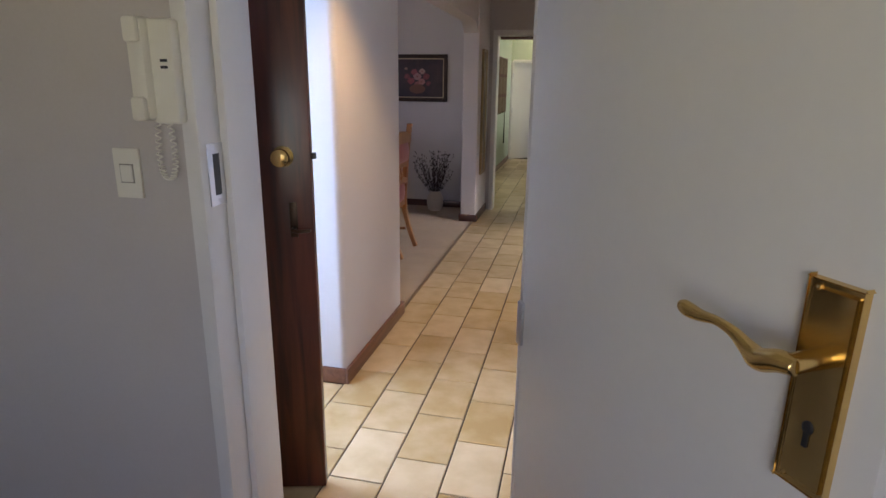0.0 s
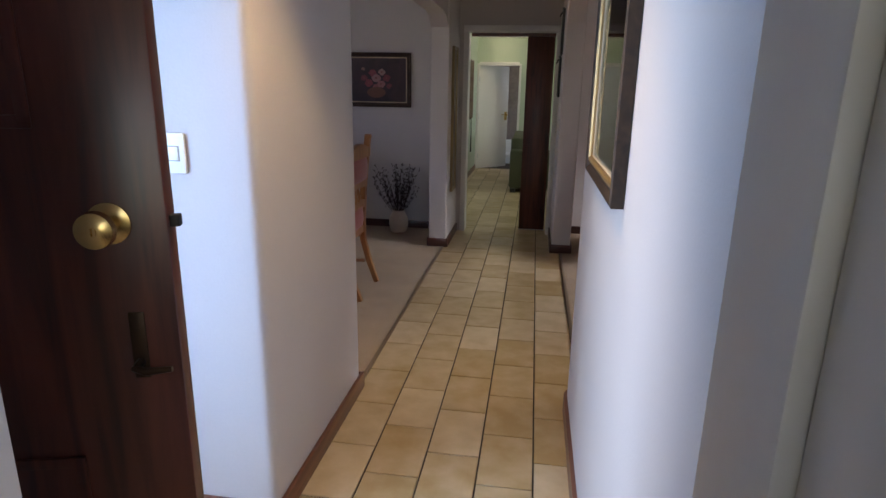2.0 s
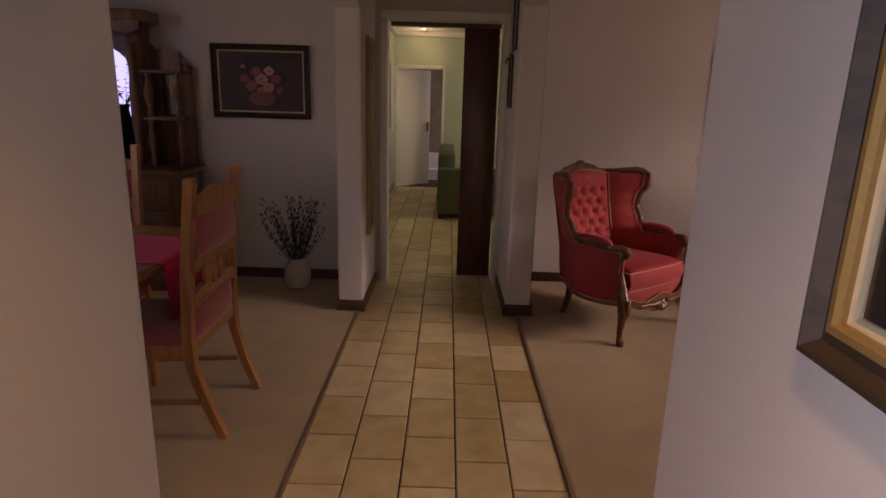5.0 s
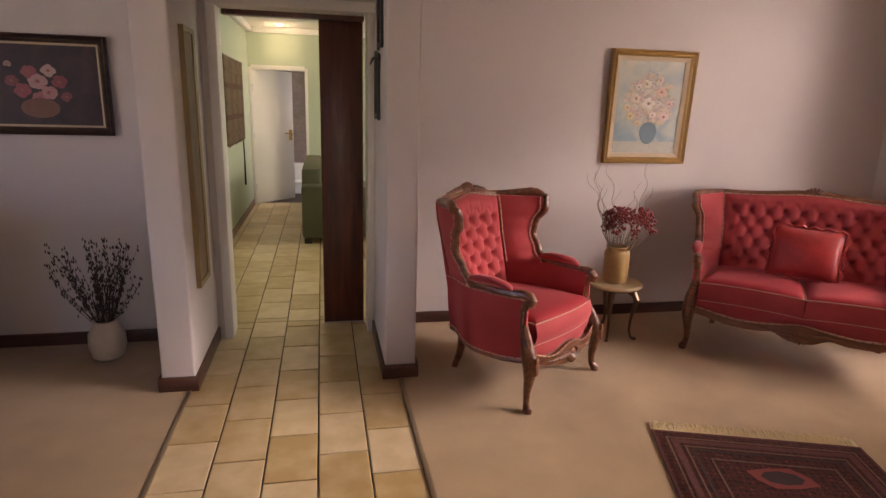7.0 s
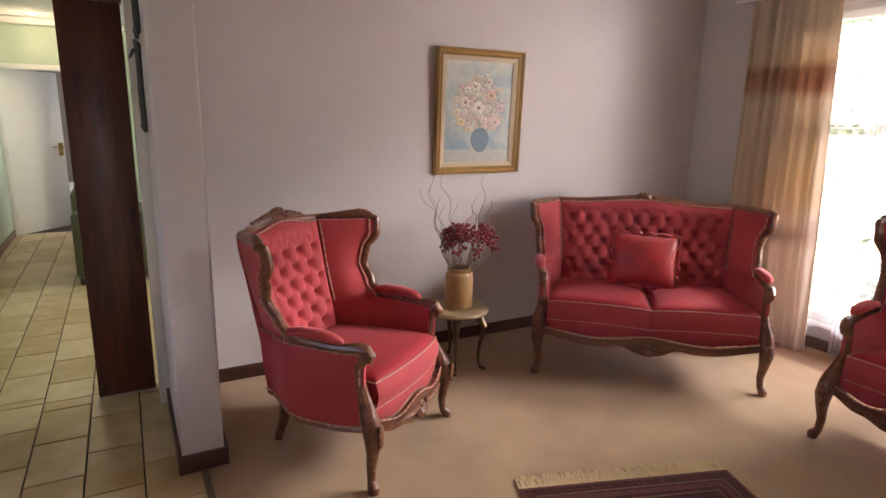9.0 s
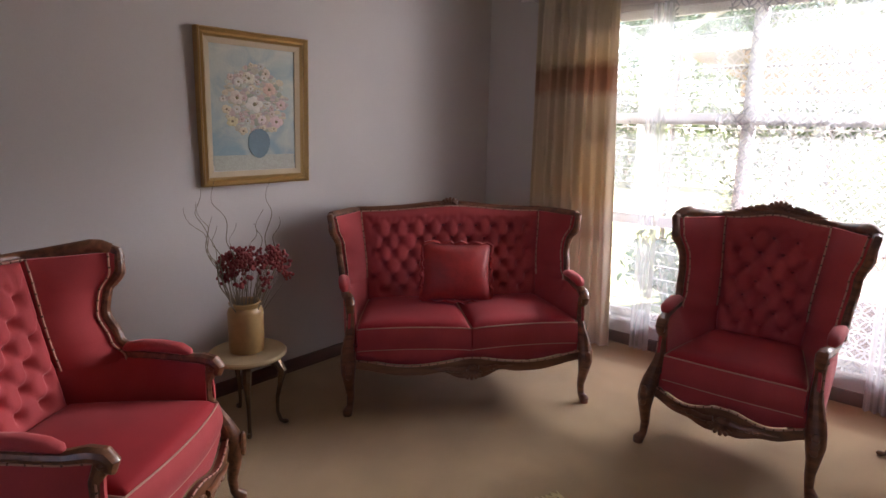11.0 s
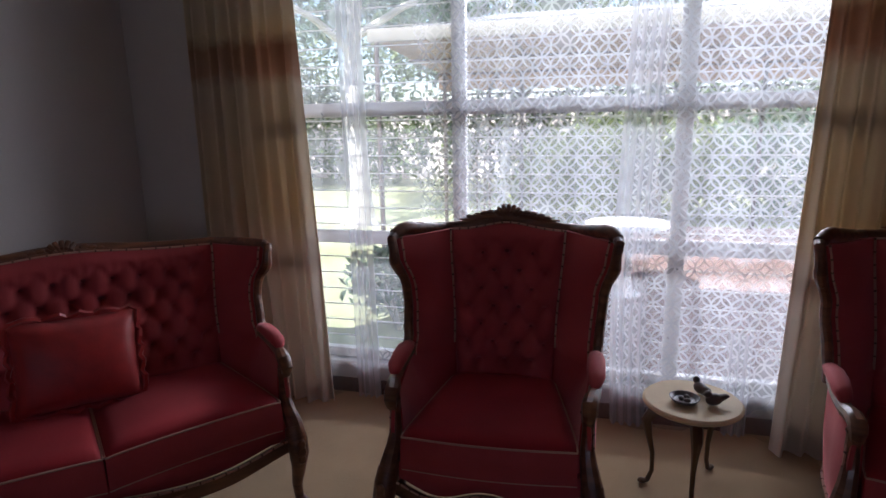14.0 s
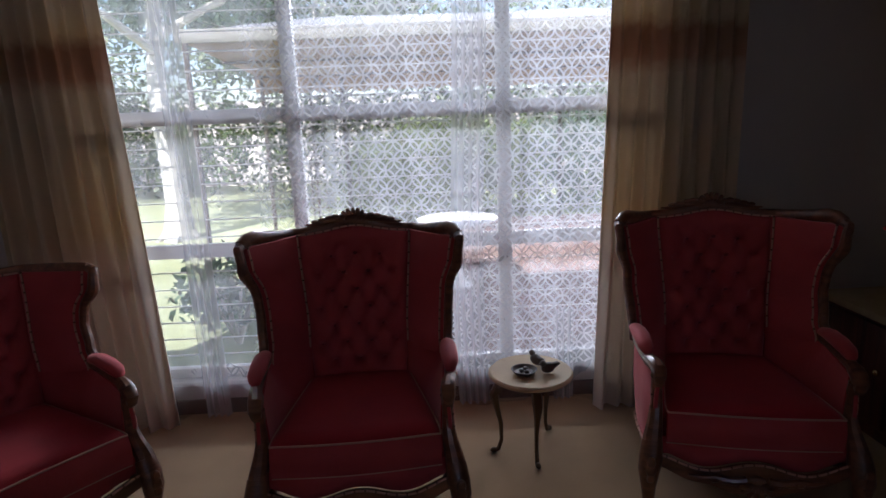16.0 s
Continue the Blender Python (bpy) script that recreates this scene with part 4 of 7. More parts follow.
        # arm: padded inside, velvet outside, rail on top
        def arm_x(y):
            return lerp([(0.03, 0.318), (0.20, 0.345), (0.40, 0.352), (0.64, 0.268)], y) + e

        def arm_inside(u, v):
            z = 0.33 + 0.265 * v
            y = 0.075 + (panel_y(max(z, 0.42)) - 0.075) * u
            low_x = (0.290 + e) + (panel_x(max(z, 0.42)) - 0.290 - e) * u ** 1.3 - 0.004
            px, py = panel_x(0.59), panel_y(0.59)
            if y < wing_y(0.59):
                high_x = 0.312 + e + (wing_x(0.59) - 0.312 - e) * (y - 0.075) / (wing_y(0.59) - 0.075)
            else:
                high_x = wing_x(0.59) + (px - wing_x(0.59)) * (y - wing_y(0.59)) / (py - wing_y(0.59))
            k = v ** 1.6
            return (s * (low_x + (high_x - 0.012 - low_x) * k), y, z)
        part("arm_inside", Shape().slab(arm_inside, 12, 8, (s * 0.016, 0, 0)), VELVET, t, smooth=60)

        def sag(y):
            return 0.262 - 0.030 * math.sin(math.pi * min(max((y - 0.05) / 0.55, 0), 1))

        def arm_outside(u, v):
            y = 0.055 + 0.585 * u
            zlo = sag(y)
            zhi = 0.590 - 0.004 * u
            taper = (1 - v) * lerp([(0.05, 0.0), (0.30, 0.012), (0.64, 0.034)], y)
            return (s * (arm_x(y) - taper + 0.010 * math.sin(math.pi * v)), y, zlo + (zhi - zlo) * v)
        part("arm_outside", Shape().slab(arm_outside, 16, 8, (-s * 0.012, 0, 0)), VELVET, t, "rose velvet side panel", smooth=60)
        nailed([Vector(arm_outside(i / 24, 0.985)) + Vector((s * 0.005, 0, -0.006)) for i in range(25)], t)
        nailed([Vector(arm_outside(i / 24, 0.02)) + Vector((s * 0.005, 0, 0)) for i in range(25)], t)
        nailed([Vector(arm_outside(0.03, i / 14)) + Vector((s * 0.005, 0, 0)) for i in range(15)], t)
        part("side_rail", Shape().tube([Vector(arm_outside(i / 12, 0.0)) + Vector((-s * 0.016, 0, -0.012)) for i in range(13)], 0.017, 8), CARVED, t)
        pad = Shape().tube([(s * arm_x(y), y, z) for y, z in ((0.42, 0.618), (0.40, 0.630), (0.34, 0.640), (0.26, 0.642), (0.19, 0.636), (0.155, 0.626), (0.145, 0.615))], [0.012, 0.026, 0.031, 0.032, 0.029, 0.020, 0.008], 12, flat=0.72)
        part("arm_pad", pad, VELVET, t, "padded velvet armrest", smooth=60)
        rail = Shape()
        rail.tube([(s * arm_x(y), y, z) for y, z in ((0.44, 0.606), (0.34, 0.604), (0.22, 0.600), (0.14, 0.600), (0.085, 0.606), (0.048, 0.600), (0.030, 0.580), (0.036, 0.560), (0.056, 0.556))],
                  [0.017, 0.021, 0.022, 0.022, 0.026, 0.027, 0.024, 0.019, 0.010], 10)
        rail.ball((s * arm_x(0.05), 0.052, 0.578), (0.029, 0.017, 0.017), 10, 6)
        part("arm_rail", rail, CARVED, t, "carved wooden arm with scrolled end")
        fx = 0.360 + e * 0.93
        post = Shape().tube([(s * (0.318 + e), 0.058, 0.575), (s * (0.318 + e), 0.082, 0.52), (s * (0.316 + e), 0.082, 0.46), (s * (0.322 + e), 0.062, 0.40), (s * (0.332 + e), 0.038, 0.345), (s * (0.338 + e * 0.98), 0.022, 0.30)], [0.024, 0.021, 0.022, 0.027, 0.034, 0.038], 10)
        part("arm_post", post, CARVED, t, "carved S-shaped arm post")
        leg = Shape().tube([(s * (0.335 + e * 0.98), 0.035, 0.335), (s * (0.340 + e * 0.97), 0.014, 0.285), (s * (0.347 + e * 0.95), 0.002, 0.235), (s * (0.346 + e * 0.94), 0.006, 0.17), (s * (0.342 + e * 0.93), 0.016, 0.10), (s * (0.346 + e * 0.93), 0.012, 0.045), (s * fx, -0.006, 0.018), (s * fx, -0.006, 0.0)],
                           [0.036, 0.041, 0.038, 0.027, 0.020, 0.018, 0.026, 0.023], 12)
        for k, (dz, r) in enumerate(((0.255, 0.020), (0.285, 0.017), (0.225, 0.016))):
            leg.ball((s * (0.346 + e * 0.95), -0.034, dz), (r, 0.010, r * 1.3), 8, 6)
        part("front_leg", leg, CARVED, t, "carved cabriole leg")
        part("back_leg", Shape().tube([(s * (0.222 + e), 0.55, 0.30), (s * (0.215 + e), 0.555, 0.20), (s * (0.207 + e), 0.580, 0.10), (s * (0.203 + e), 0.615, 0.02), (s * (0.203 + e), 0.618, 0.0)], [0.028, 0.028, 0.022, 0.018, 0.020], 8), CARVED, t)
        part("back_stile", Shape().tube([(s * (0.236 + e), 0.575, 0.26), (s * (0.248 + e), 0.640, 0.50), (s * (0.258 + e), 0.700, zt(0.80)), (s * (0.262 + e), 0.728, zt(0.975))], 0.013, 8), VELVET, t)
    # loose seat cushions, wider in front than behind
    full = 0.287 + e
    deep = 0.530
    count_ = 2 if sofa else 1
    for i in range(count_):
        a0, a1 = -1 + 2 * i / count_, -1 + 2 * (i + 1) / count_

        def seat_top(u, v, a0=a0, a1=a1):
            k = a0 + (a1 - a0) * u
            half = full + (0.196 + e * 1.03 - full) * max(0, v - 0.06) ** 1.1
            x = k * half + (0.003 if u == 0 else -0.003 if u == 1 else 0) * (1 if sofa else 0)
            bow = 0.040 * (1 - k * k)
            y = 0.030 - bow + (deep + bow) * v
            ed2 = min(u, 1 - u, v, 1 - v)
            r = max(0, 1 - ed2 / 0.10)
            return (x, y, 0.470 + 0.034 * math.sin(math.pi * u) ** 0.7 * math.sin(math.pi * min(v * 0.85 + 0.14, 1)) - 0.020 * r ** 2.5)
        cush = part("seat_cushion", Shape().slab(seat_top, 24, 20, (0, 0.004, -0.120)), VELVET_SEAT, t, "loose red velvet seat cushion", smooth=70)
        line = [Vector(seat_top(k / 20, 0)) + Vector((0, -0.003, 0.0)) for k in range(21)]
        part("piping", Shape().tube(line, 0.0036, 6), PIPING, cush)
        for side in (0, 1):
            part("side_piping", Shape().tube([Vector(seat_top(side, k / 12)) + Vector((0, 0, 0.001)) for k in range(13)], 0.0034, 6), PIPING, cush)
        # the sheen on the cushion's front is put into a paler skin over it
        front = Shape().grid(lambda u, v, line=line: line[round(u * 20)] + Vector((0, -0.0015 - 0.014 * math.sin(math.pi * v), -0.003 - 0.112 * v)), 20, 6)
        part("boxing", front, VELVET, cush, "front band in paler velvet for the pile's sheen", smooth=70)
        part("lower_piping", Shape().tube([p + Vector((0, 0.002, -0.118)) for p in line], 0.0034, 6), PIPING, cush)

    # velvet band under the cushion and the serpentine rail with its carved shell
    def wave(k):
        a = abs(k)
        return 0.020 * math.cos(math.pi * 2.0 * a) * (0.4 + 0.6 * a)

    def front_y(k):
        return 0.030 - 0.045 * (1 - k * k)

    def band(u, v):
        k = 2 * u - 1
        lo = 0.272 + wave(k) + 0.016 * math.exp(-(k * (0.31 + e) / 0.09) ** 2)
        return (k * (0.312 + e), front_y(k) + 0.012 - 0.008 * math.sin(math.pi * v), lo + (0.352 - lo) * v)
    part("seat_band", Shape().slab(band, 40, 5, (0, 0.10, 0)), VELVET, t, "rose velvet band over the rail", smooth=60)
    part("seat_base", Shape().slab(lambda u, v: ((-0.235 - e * 1.0 + 2 * (0.235 + e) * u) * (1 + 0.30 * (1 - v) * 0.235 / (0.235 + e)), 0.10 + 0.46 * v, 0.345), 8, 4, (0, 0, -0.10)), VELVET, t)

    def apron(u, v):
        k = 2 * u - 1
        x = k * (0.322 + e)
        up = 0.270 + wave(k) + 0.016 * math.exp(-(x / 0.09) ** 2)
        lo = 0.226 + 1.15 * wave(k) - 0.058 * math.exp(-(x / 0.10) ** 2) + 0.010 * math.cos(x * 38) * math.exp(-(x / 0.2) ** 2)
        return (x, front_y(k) + 0.006, lo + (up - lo) * v)
    part("front_rail", Shape().slab(apron, 56, 3, (0, -0.026, 0)), CARVED, t, "carved serpentine front rail", smooth=60)
    nailed([Vector(apron(i / 56, 1.0)) + Vector((0, -0.024, 0.005)) for i in range(57)], t)
    yc = front_y(0) - 0.024
    carve = Shape()
    for i in range(7):
        a = radians(-78 + 26 * i)
        carve.tube([(0.010 * math.sin(a), yc, 0.236), (0.032 * math.sin(a), yc - 0.010, 0.232 - 0.024 * math.cos(a)), (0.054 * math.sin(a), yc - 0.004, 0.226 - 0.044 * math.cos(a))], [0.006, 0.012, 0.008], 7)
    carve.ball((0, yc, 0.240), (0.030, 0.012, 0.022), 10, 6)
    for s in (-1, 1):
        carve.tube([(s * 0.035, yc, 0.245), (s * 0.08, yc, 0.238), (s * 0.13, yc + 0.003, 0.246), (s * 0.18, yc + 0.006, 0.240), (s * 0.22, yc + 0.010, 0.246)], [0.015, 0.013, 0.012, 0.009, 0.003], 8)
        for dx in (0.075, 0.105, 0.135):
            carve.ball((s * dx, yc - 0.004, 0.226 + dx * 0.10), (0.016, 0.010, 0.010), 8, 5)
    part("carved_shell", carve, CARVED, t, "carved shell and leaf spray")
    return t


def facing(x, y, fx, fy):
    """Pose of a thing whose front, local -y, looks along (fx, fy)."""
    return pose(x, y, 0.006, 0, 0, math.degrees(math.atan2(fx, -fy)))


wing_label = "carved wooden wing armchair in buttoned rose velvet"
easy_chair("wing_armchair", facing(1.07, 6.037, 0.601, -0.799), 0.0, 1.035, wing_label + " beside the flower stand", "armchair", "velvet lounge suite")
c2 = easy_chair("wing_armchair", facing(2.922, 4.906, -0.998, -0.06), 0.0, 1.090, wing_label + " before the lace window", "armchair", "velvet lounge suite")
c3 = copy_thing(c2, facing(2.94, 3.54, -0.977, 0.21))
c3["label"] = wing_label + " beside a dark chest"
easy_chair("wing_sofa", facing(2.5965, 6.075, -0.638, -0.770), 0.305, 1.012, "carved two-seat sofa in buttoned rose velvet", "sofa", "velvet lounge suite")
# red cushion on the sofa
SATIN = material("red_satin", (0.36, 0.012, 0.010), 0.45, scale=22, wide=9, grain=0.3, stain=0.4, bump=0.8, sheen=0.3)


def pillow(u, v, side):
    x, z = 2 * u - 1, 2 * v - 1
    k = (1 - x * x) * (1 - z * z)
    pinch = 1 - 0.06 * (1 - abs(x)) - 0.06 * (1 - abs(z))
    return (0.200 * x * (0.94 + 0.06 * z * z), side * 0.07 * max(k, 0) ** 0.45, 0.165 * z * (0.94 + 0.06 * x * x))


sh = Shape().grid(lambda u, v: pillow(u, v, -1), 20, 14).grid(lambda u, v: pillow(1 - u, v, 1), 20, 14)
cushion = thing("scatter_cushion", pose(2.825, 6.375, 0.660) @ pose(0, 0, 0, -14, 2, math.degrees(math.atan2(-0.637, 0.77))), "shiny red satin scatter cushion leaning on the sofa", "cushion")
body = part("cover", sh, SATIN, cushion, smooth=80)
seam = [(0.200 * math.cos(a) / max(abs(math.cos(a)), abs(math.sin(a))), 0, 0.165 * math.sin(a) / max(abs(math.cos(a)), abs(math.sin(a)))) for a in [2 * math.pi * i / 60 for i in range(60)]]
part("ruffle", Shape().tube([(x * (1.02 + 0.03 * math.sin(i * 2.1)), 0.01 * math.sin(i * 1.7), z * (1.02 + 0.04 * math.sin(i * 1.9))) for i, (x, y, z) in enumerate(seam)], 0.010, 5, closed=True), SATIN, cushion, "gathered satin edge")

# ---- side tables ----
MARBLE = material("cream_onyx", (0.44, 0.33, 0.19), 0.6, scale=14, wide=5, grain=0.2, stain=0.25, bump=0.02, spec=0.25)
BRONZE = material("dark_bronze", (0.10, 0.060, 0.030), 0.35, 0.6, scale=70, grain=0.15, stain=0.2, bump=0.1)


def side_table(m, label, legs):
    t = thing("side_table", m, label, "side table", "onyx side tables")
    part("tabletop", Shape().lathe([(0.150, 0.352), (0.178, 0.354), (0.188, 0.362), (0.188, 0.370), (0.180, 0.378), (0.150, 0.380)], 40), MARBLE, t, "round cream onyx top")
    part("collar", Shape().lathe([(0.11, 0.335), (0.15, 0.340), (0.155, 0.352), (0.10, 0.352)], 32), BRONZE, t)
    for turn in legs:
        mm = pose(0, 0, 0, 0, 0, turn)
        leg = Shape().tube([(0.10, 0, 0.340), (0.150, 0, 0.322), (0.172, 0, 0.285), (0.160, 0, 0.22), (0.142, 0, 0.14), (0.140, 0, 0.06), (0.156, 0, 0.016), (0.180, 0, 0.010)], [0.020, 0.024, 0.022, 0.014, 0.010, 0.009, 0.010, 0.012], 8, m=mm)
        leg.ball((0.178, 0, 0.012), (0.018, 0.013, 0.012), 8, 5, m=mm)
        part("leg", leg, BRONZE, t, "curved bronze leg")
    part("pendant", Shape().lathe([(0.012, 0.325), (0.030, 0.315), (0.022, 0.295), (0.008, 0.275)], 12), MARBLE, t)
    return t


side_table(pose(1.725, 6.785, 0.006), "round onyx side table with a flower pot on it", (237, 307, 80))
side_table(pose(3.595, 4.20, 0.006), "round onyx side table with stone birds on it", (100, 180, 320))
# earthenware jar with dried flowers
CLAY = material("ochre_stoneware", (0.40, 0.25, 0.10), 0.4, scale=40, wide=9, grain=0.12, stain=0.2, bump=0.15)
jar = thing("flower_jar", pose(1.725, 6.785, 0.386), "ochre stoneware jar with dried red flowers", "jar")
part("jar_body", Shape().lathe([(0.070, 0), (0.082, 0.006), (0.084, 0.02), (0.084, 0.20), (0.078, 0.218), (0.070, 0.226), (0.072, 0.236), (0.076, 0.246), (0.070, 0.252), (0.062, 0.246), (0.060, 0.18)], 36, cap=False), CLAY, jar)
part("jar_base", Shape().lathe([(0.001, 0.002), (0.072, 0.002), (0.072, 0.010), (0.001, 0.010)], 24), CLAY, jar)
STEM = material("dry_stem", (0.22, 0.18, 0.125), 0.85, scale=90)
RUST = material("dried_red_flower", (0.20, 0.030, 0.030), 0.85, scale=90, wide=30, grain=0.3, stain=0.3)


def twig(rng, base, lean, height, wob, r0, n=12):
    pts, x, y = [], base[0], base[1]
    a = rng.random() * 6.28
    for i in range(n + 1):
        k = i / n
        pts.append((base[0] + lean[0] * k + wob * math.sin(a + 5 * k) * k, base[1] + lean[1] * k + wob * math.cos(a + 4.3 * k) * k, base[2] + height * k))
    return pts, [r0 * (1 - 0.75 * i / n) for i in range(n + 1)]


rng = random.Random(11)
for i in range(11):
    a = rng.random() * 6.28
    pts, rad = twig(rng, (0.02 * math.cos(a), 0.02 * math.sin(a), 0.1), (0.20 * math.cos(a) - 0.02, 0.10 * math.sin(a) - 0.02, 0), 0.50 + 0.22 * rng.random(), 0.035, 0.0042, 36)
    w, ph = 0.012 + 0.010 * rng.random(), rng.random() * 6.28
    pts = [(x + w * k * math.sin(22 * k + ph), y + w * k * math.cos(22 * k + ph), z + 0.5 * w * k * math.sin(26 * k)) for k, (x, y, z) in ((j / 36, q) for j, q in enumerate(pts))]
    part("curly_twig", Shape().tube(pts, rad, 5), STEM, jar)
for i in range(62):
    a, q = rng.random() * 6.28, math.sqrt(rng.random())
    end = (0.045 + 0.15 * q * math.cos(a), -0.02 + 0.10 * q * math.sin(a))
    top = 0.40 + 0.13 * rng.random() - 0.05 * q
    pts, rad = twig(rng, (0.02 * math.cos(a), 0.02 * math.sin(a), 0.1), end, top - 0.1, 0.008, 0.0022, 6)
    st = Shape().tube(pts, rad, 4)
    stem = part("stem", st, STEM, jar)
    fl = Shape()
    for j in range(9):
        o = Vector((rng.gauss(0, 0.013), rng.gauss(0, 0.013), rng.gauss(0, 0.013)))
        fl.ball(Vector(pts[-1]) + o, (0.007 + 0.004 * rng.random(), 0.006, 0.009), 6, 4)
    part("flower_head", fl, RUST, stem, smooth=60)["kind"] = "stuff"
# stone birds and dish on the second table
STONE = material("dark_stone", (0.075, 0.062, 0.050), 0.45, scale=50, wide=18, grain=0.3, stain=0.25, bump=0.4)
for x, y, rz in ((0.045, -0.035, 30), (-0.05, -0.07, 110)):
    b = Shape().ball((0, 0, 0.026), (0.034, 0.022, 0.024), 12, 8).ball((0.026, 0, 0.050), (0.016, 0.014, 0.015), 10, 6).tube([(0.036, 0, 0.050), (0.052, 0, 0.047)], [0.006, 0.001], 6)
    b.tube([(-0.02, 0, 0.03), (-0.05, 0, 0.036), (-0.062, 0, 0.034)], [0.016, 0.010, 0.003], 8)
    single("stone_bird", b, STONE, pose(3.60 + x, 4.20 + y, 0.387, 0, 0, rz), "small dark polished stone bird on the side table", "ornament", "stone birds")
d = Shape().lathe([(0.020, 0.0), (0.045, 0.008), (0.058, 0.024), (0.054, 0.025), (0.040, 0.012), (0.004, 0.008)], 20)
single("stone_dish", d, STONE, pose(3.555, 4.235, 0.386), "small dark stone dish on the side table", "dish")
for i, (x, y) in enumerate(((0.0, 0.012), (0.018, -0.01), (-0.016, -0.008))):
    single("pebble", Shape().ball((0, 0, 0.008), (0.014, 0.011, 0.009), 8, 6), STONE, pose(3.555 + x, 4.235 + y, 0.3955, 0, 0, 40 * i), "small pale brown pebble in the dish", "pebble", "pebbles in the dish")

# ---- rug ----
def rug_material():
    m = bpy.data.materials.new("woven_rug")
    m.use_nodes = True
    t = m.node_tree
    b = t.nodes["Principled BSDF"]
    b.inputs["Roughness"].default_value = 0.95
    b.inputs["Sheen Weight"].default_value = 0.0
    b.inputs["Specular IOR Level"].default_value = 0.1
    co = t.nodes.new("ShaderNodeTexCoord")
    v = t.nodes.new("ShaderNodeTexVoronoi")
    v.feature, v.distance = "F1", "MANHATTAN"
    v.inputs["Scale"].default_value = 34
    v.inputs["Randomness"].default_value = 0.45
    n = t.nodes.new("ShaderNodeTexNoise")
    n.inputs["Scale"].default_value = 300
    t.links.new(co.outputs["Object"], v.inputs["Vector"])
    t.links.new(co.outputs["Object"], n.inputs["Vector"])
    r = t.nodes.new("ShaderNodeValToRGB")
    r.color_ramp.interpolation = "CONSTANT"
    cs = ((0.0, (0.16, 0.085, 0.050, 1)), (0.16, (0.10, 0.024, 0.018, 1)), (0.40, (0.045, 0.018, 0.016, 1)), (0.60, (0.10, 0.030, 0.022, 1)), (0.74, (0.035, 0.016, 0.015, 1)))
    r.color_ramp.elements[0].color, r.color_ramp.elements[1].color, r.color_ramp.elements[1].position = cs[0][1], cs[1][1], cs[1][0]
    for p, c in cs[2:]:
        r.color_ramp.elements.new(p).color = c
    t.links.new(v.outputs["Distance"], r.inputs["Fac"])
    t.links.new(r.outputs["Color"], b.inputs["Base Color"])
    bp = t.nodes.new("ShaderNodeBump")
    bp.inputs["Strength"].default_value = 0.6
    bp.inputs["Distance"].default_value = 0.003
    t.links.new(n.outputs["Fac"], bp.inputs["Height"])
    t.links.new(bp.outputs[0], b.inputs["Normal"])
    return m


RUG = rug_material()
RUGRED = material("rug_red_wool", (0.20, 0.032, 0.024), 0.95, scale=260, grain=0.2, bump=0.5)
RUGDARK = material("rug_dark_wool", (0.035, 0.016, 0.014), 0.95, scale=260, grain=0.2, bump=0.5)
RUGCREAM = material("rug_cream_wool", (0.72, 0.60, 0.36), 0.95, scale=260, grain=0.2, bump=0.5)
RUGBROWN = material("rug_brown_wool", (0.12, 0.062, 0.038), 0.95, scale=60, wide=24, grain=0.5, stain=0.35, bump=0.5)
RUGRUST = material("rug_rust_wool", (0.085, 0.022, 0.017), 0.95, scale=60, wide=24, grain=0.5, stain=0.35, bump=0.5)
rug = thing("rug", pose(1.805, 5.46, 0.006, 0, 0, math.degrees(math.atan2(-0.31, 0.95))) @ pose(0, -0.77, 0), "small dark red patterned wool rug with cream fringe", "rug")
part("woven_field", Shape().box(-0.48, 0.48, -0.75, 0.72, 0, 0.009, 0.003), RUG, rug)
for k, (ins, wd, mat) in enumerate(((0.0, 0.014, RUGRUST), (0.055, 0.008, RUGBROWN), (0.075, 0.030, RUGRUST), (0.125, 0.008, RUGBROWN), (0.15, 0.010, RUGDARK), (0.215, 0.008, RUGBROWN))):
    sh = Shape()
    x, y0, y1, z = 0.48 - ins, -0.75 + ins, 0.72 - ins, 0.0092 + 0.0004 * k
    sh.box(-x, x, y1 - wd, y1, 0.006, z).box(-x, x, y0, y0 + wd, 0.006, z).box(-x, -x + wd, y0 + wd, y1 - wd, 0.006, z).box(x - wd, x, y0 + wd, y1 - wd, 0.006, z)
    part("border_band", sh, mat, rug)
for j in range(5):
    cy = 0.40 - j * 0.22
    sh = Shape()
    o = [(0.15 * math.cos(a) * (1 if i % 2 else 0.82), cy + 0.085 * math.sin(a) * (1 if i % 2 else 0.82)) for i, a in enumerate([2 * math.pi * i / 8 + 0.39 for i in range(8)])]
    plan(sh, o, 0.006, 0.0098)
    med = part("medallion", sh, RUGRED, rug)
    sh = Shape()
    plan(sh, [(0.09 * math.cos(a), cy + 0.05 * math.sin(a)) for a in [2 * math.pi * i / 8 for i in range(8)]], 0.006, 0.0103)
    plan(sh, [(0.03 * math.cos(a), cy + 0.018 * math.sin(a)) for a in [2 * math.pi * i / 6 for i in range(6)]], 0.006, 0.0108)
    part("medallion_heart", sh, RUGDARK, med)
rng = random.Random(3)
fr = Shape()
for sy, y in ((1, 0.72), (-1, -0.75)):
    for i in range(190):
        x = -0.475 + 0.95 * i / 189
        fr.tube([(x, y, 0.004), (x + rng.gauss(0, 0.004), y + sy * 0.045, 0.008), (x + rng.gauss(0, 0.009), y + sy * (0.075 + 0.018 * rng.random()), 0.004)], [0.0034, 0.0034, 0.0022], 4)
f = part("fringe", fr, RUGCREAM, rug, "knotted cream cotton fringe")
f["kind"] = "stuff"


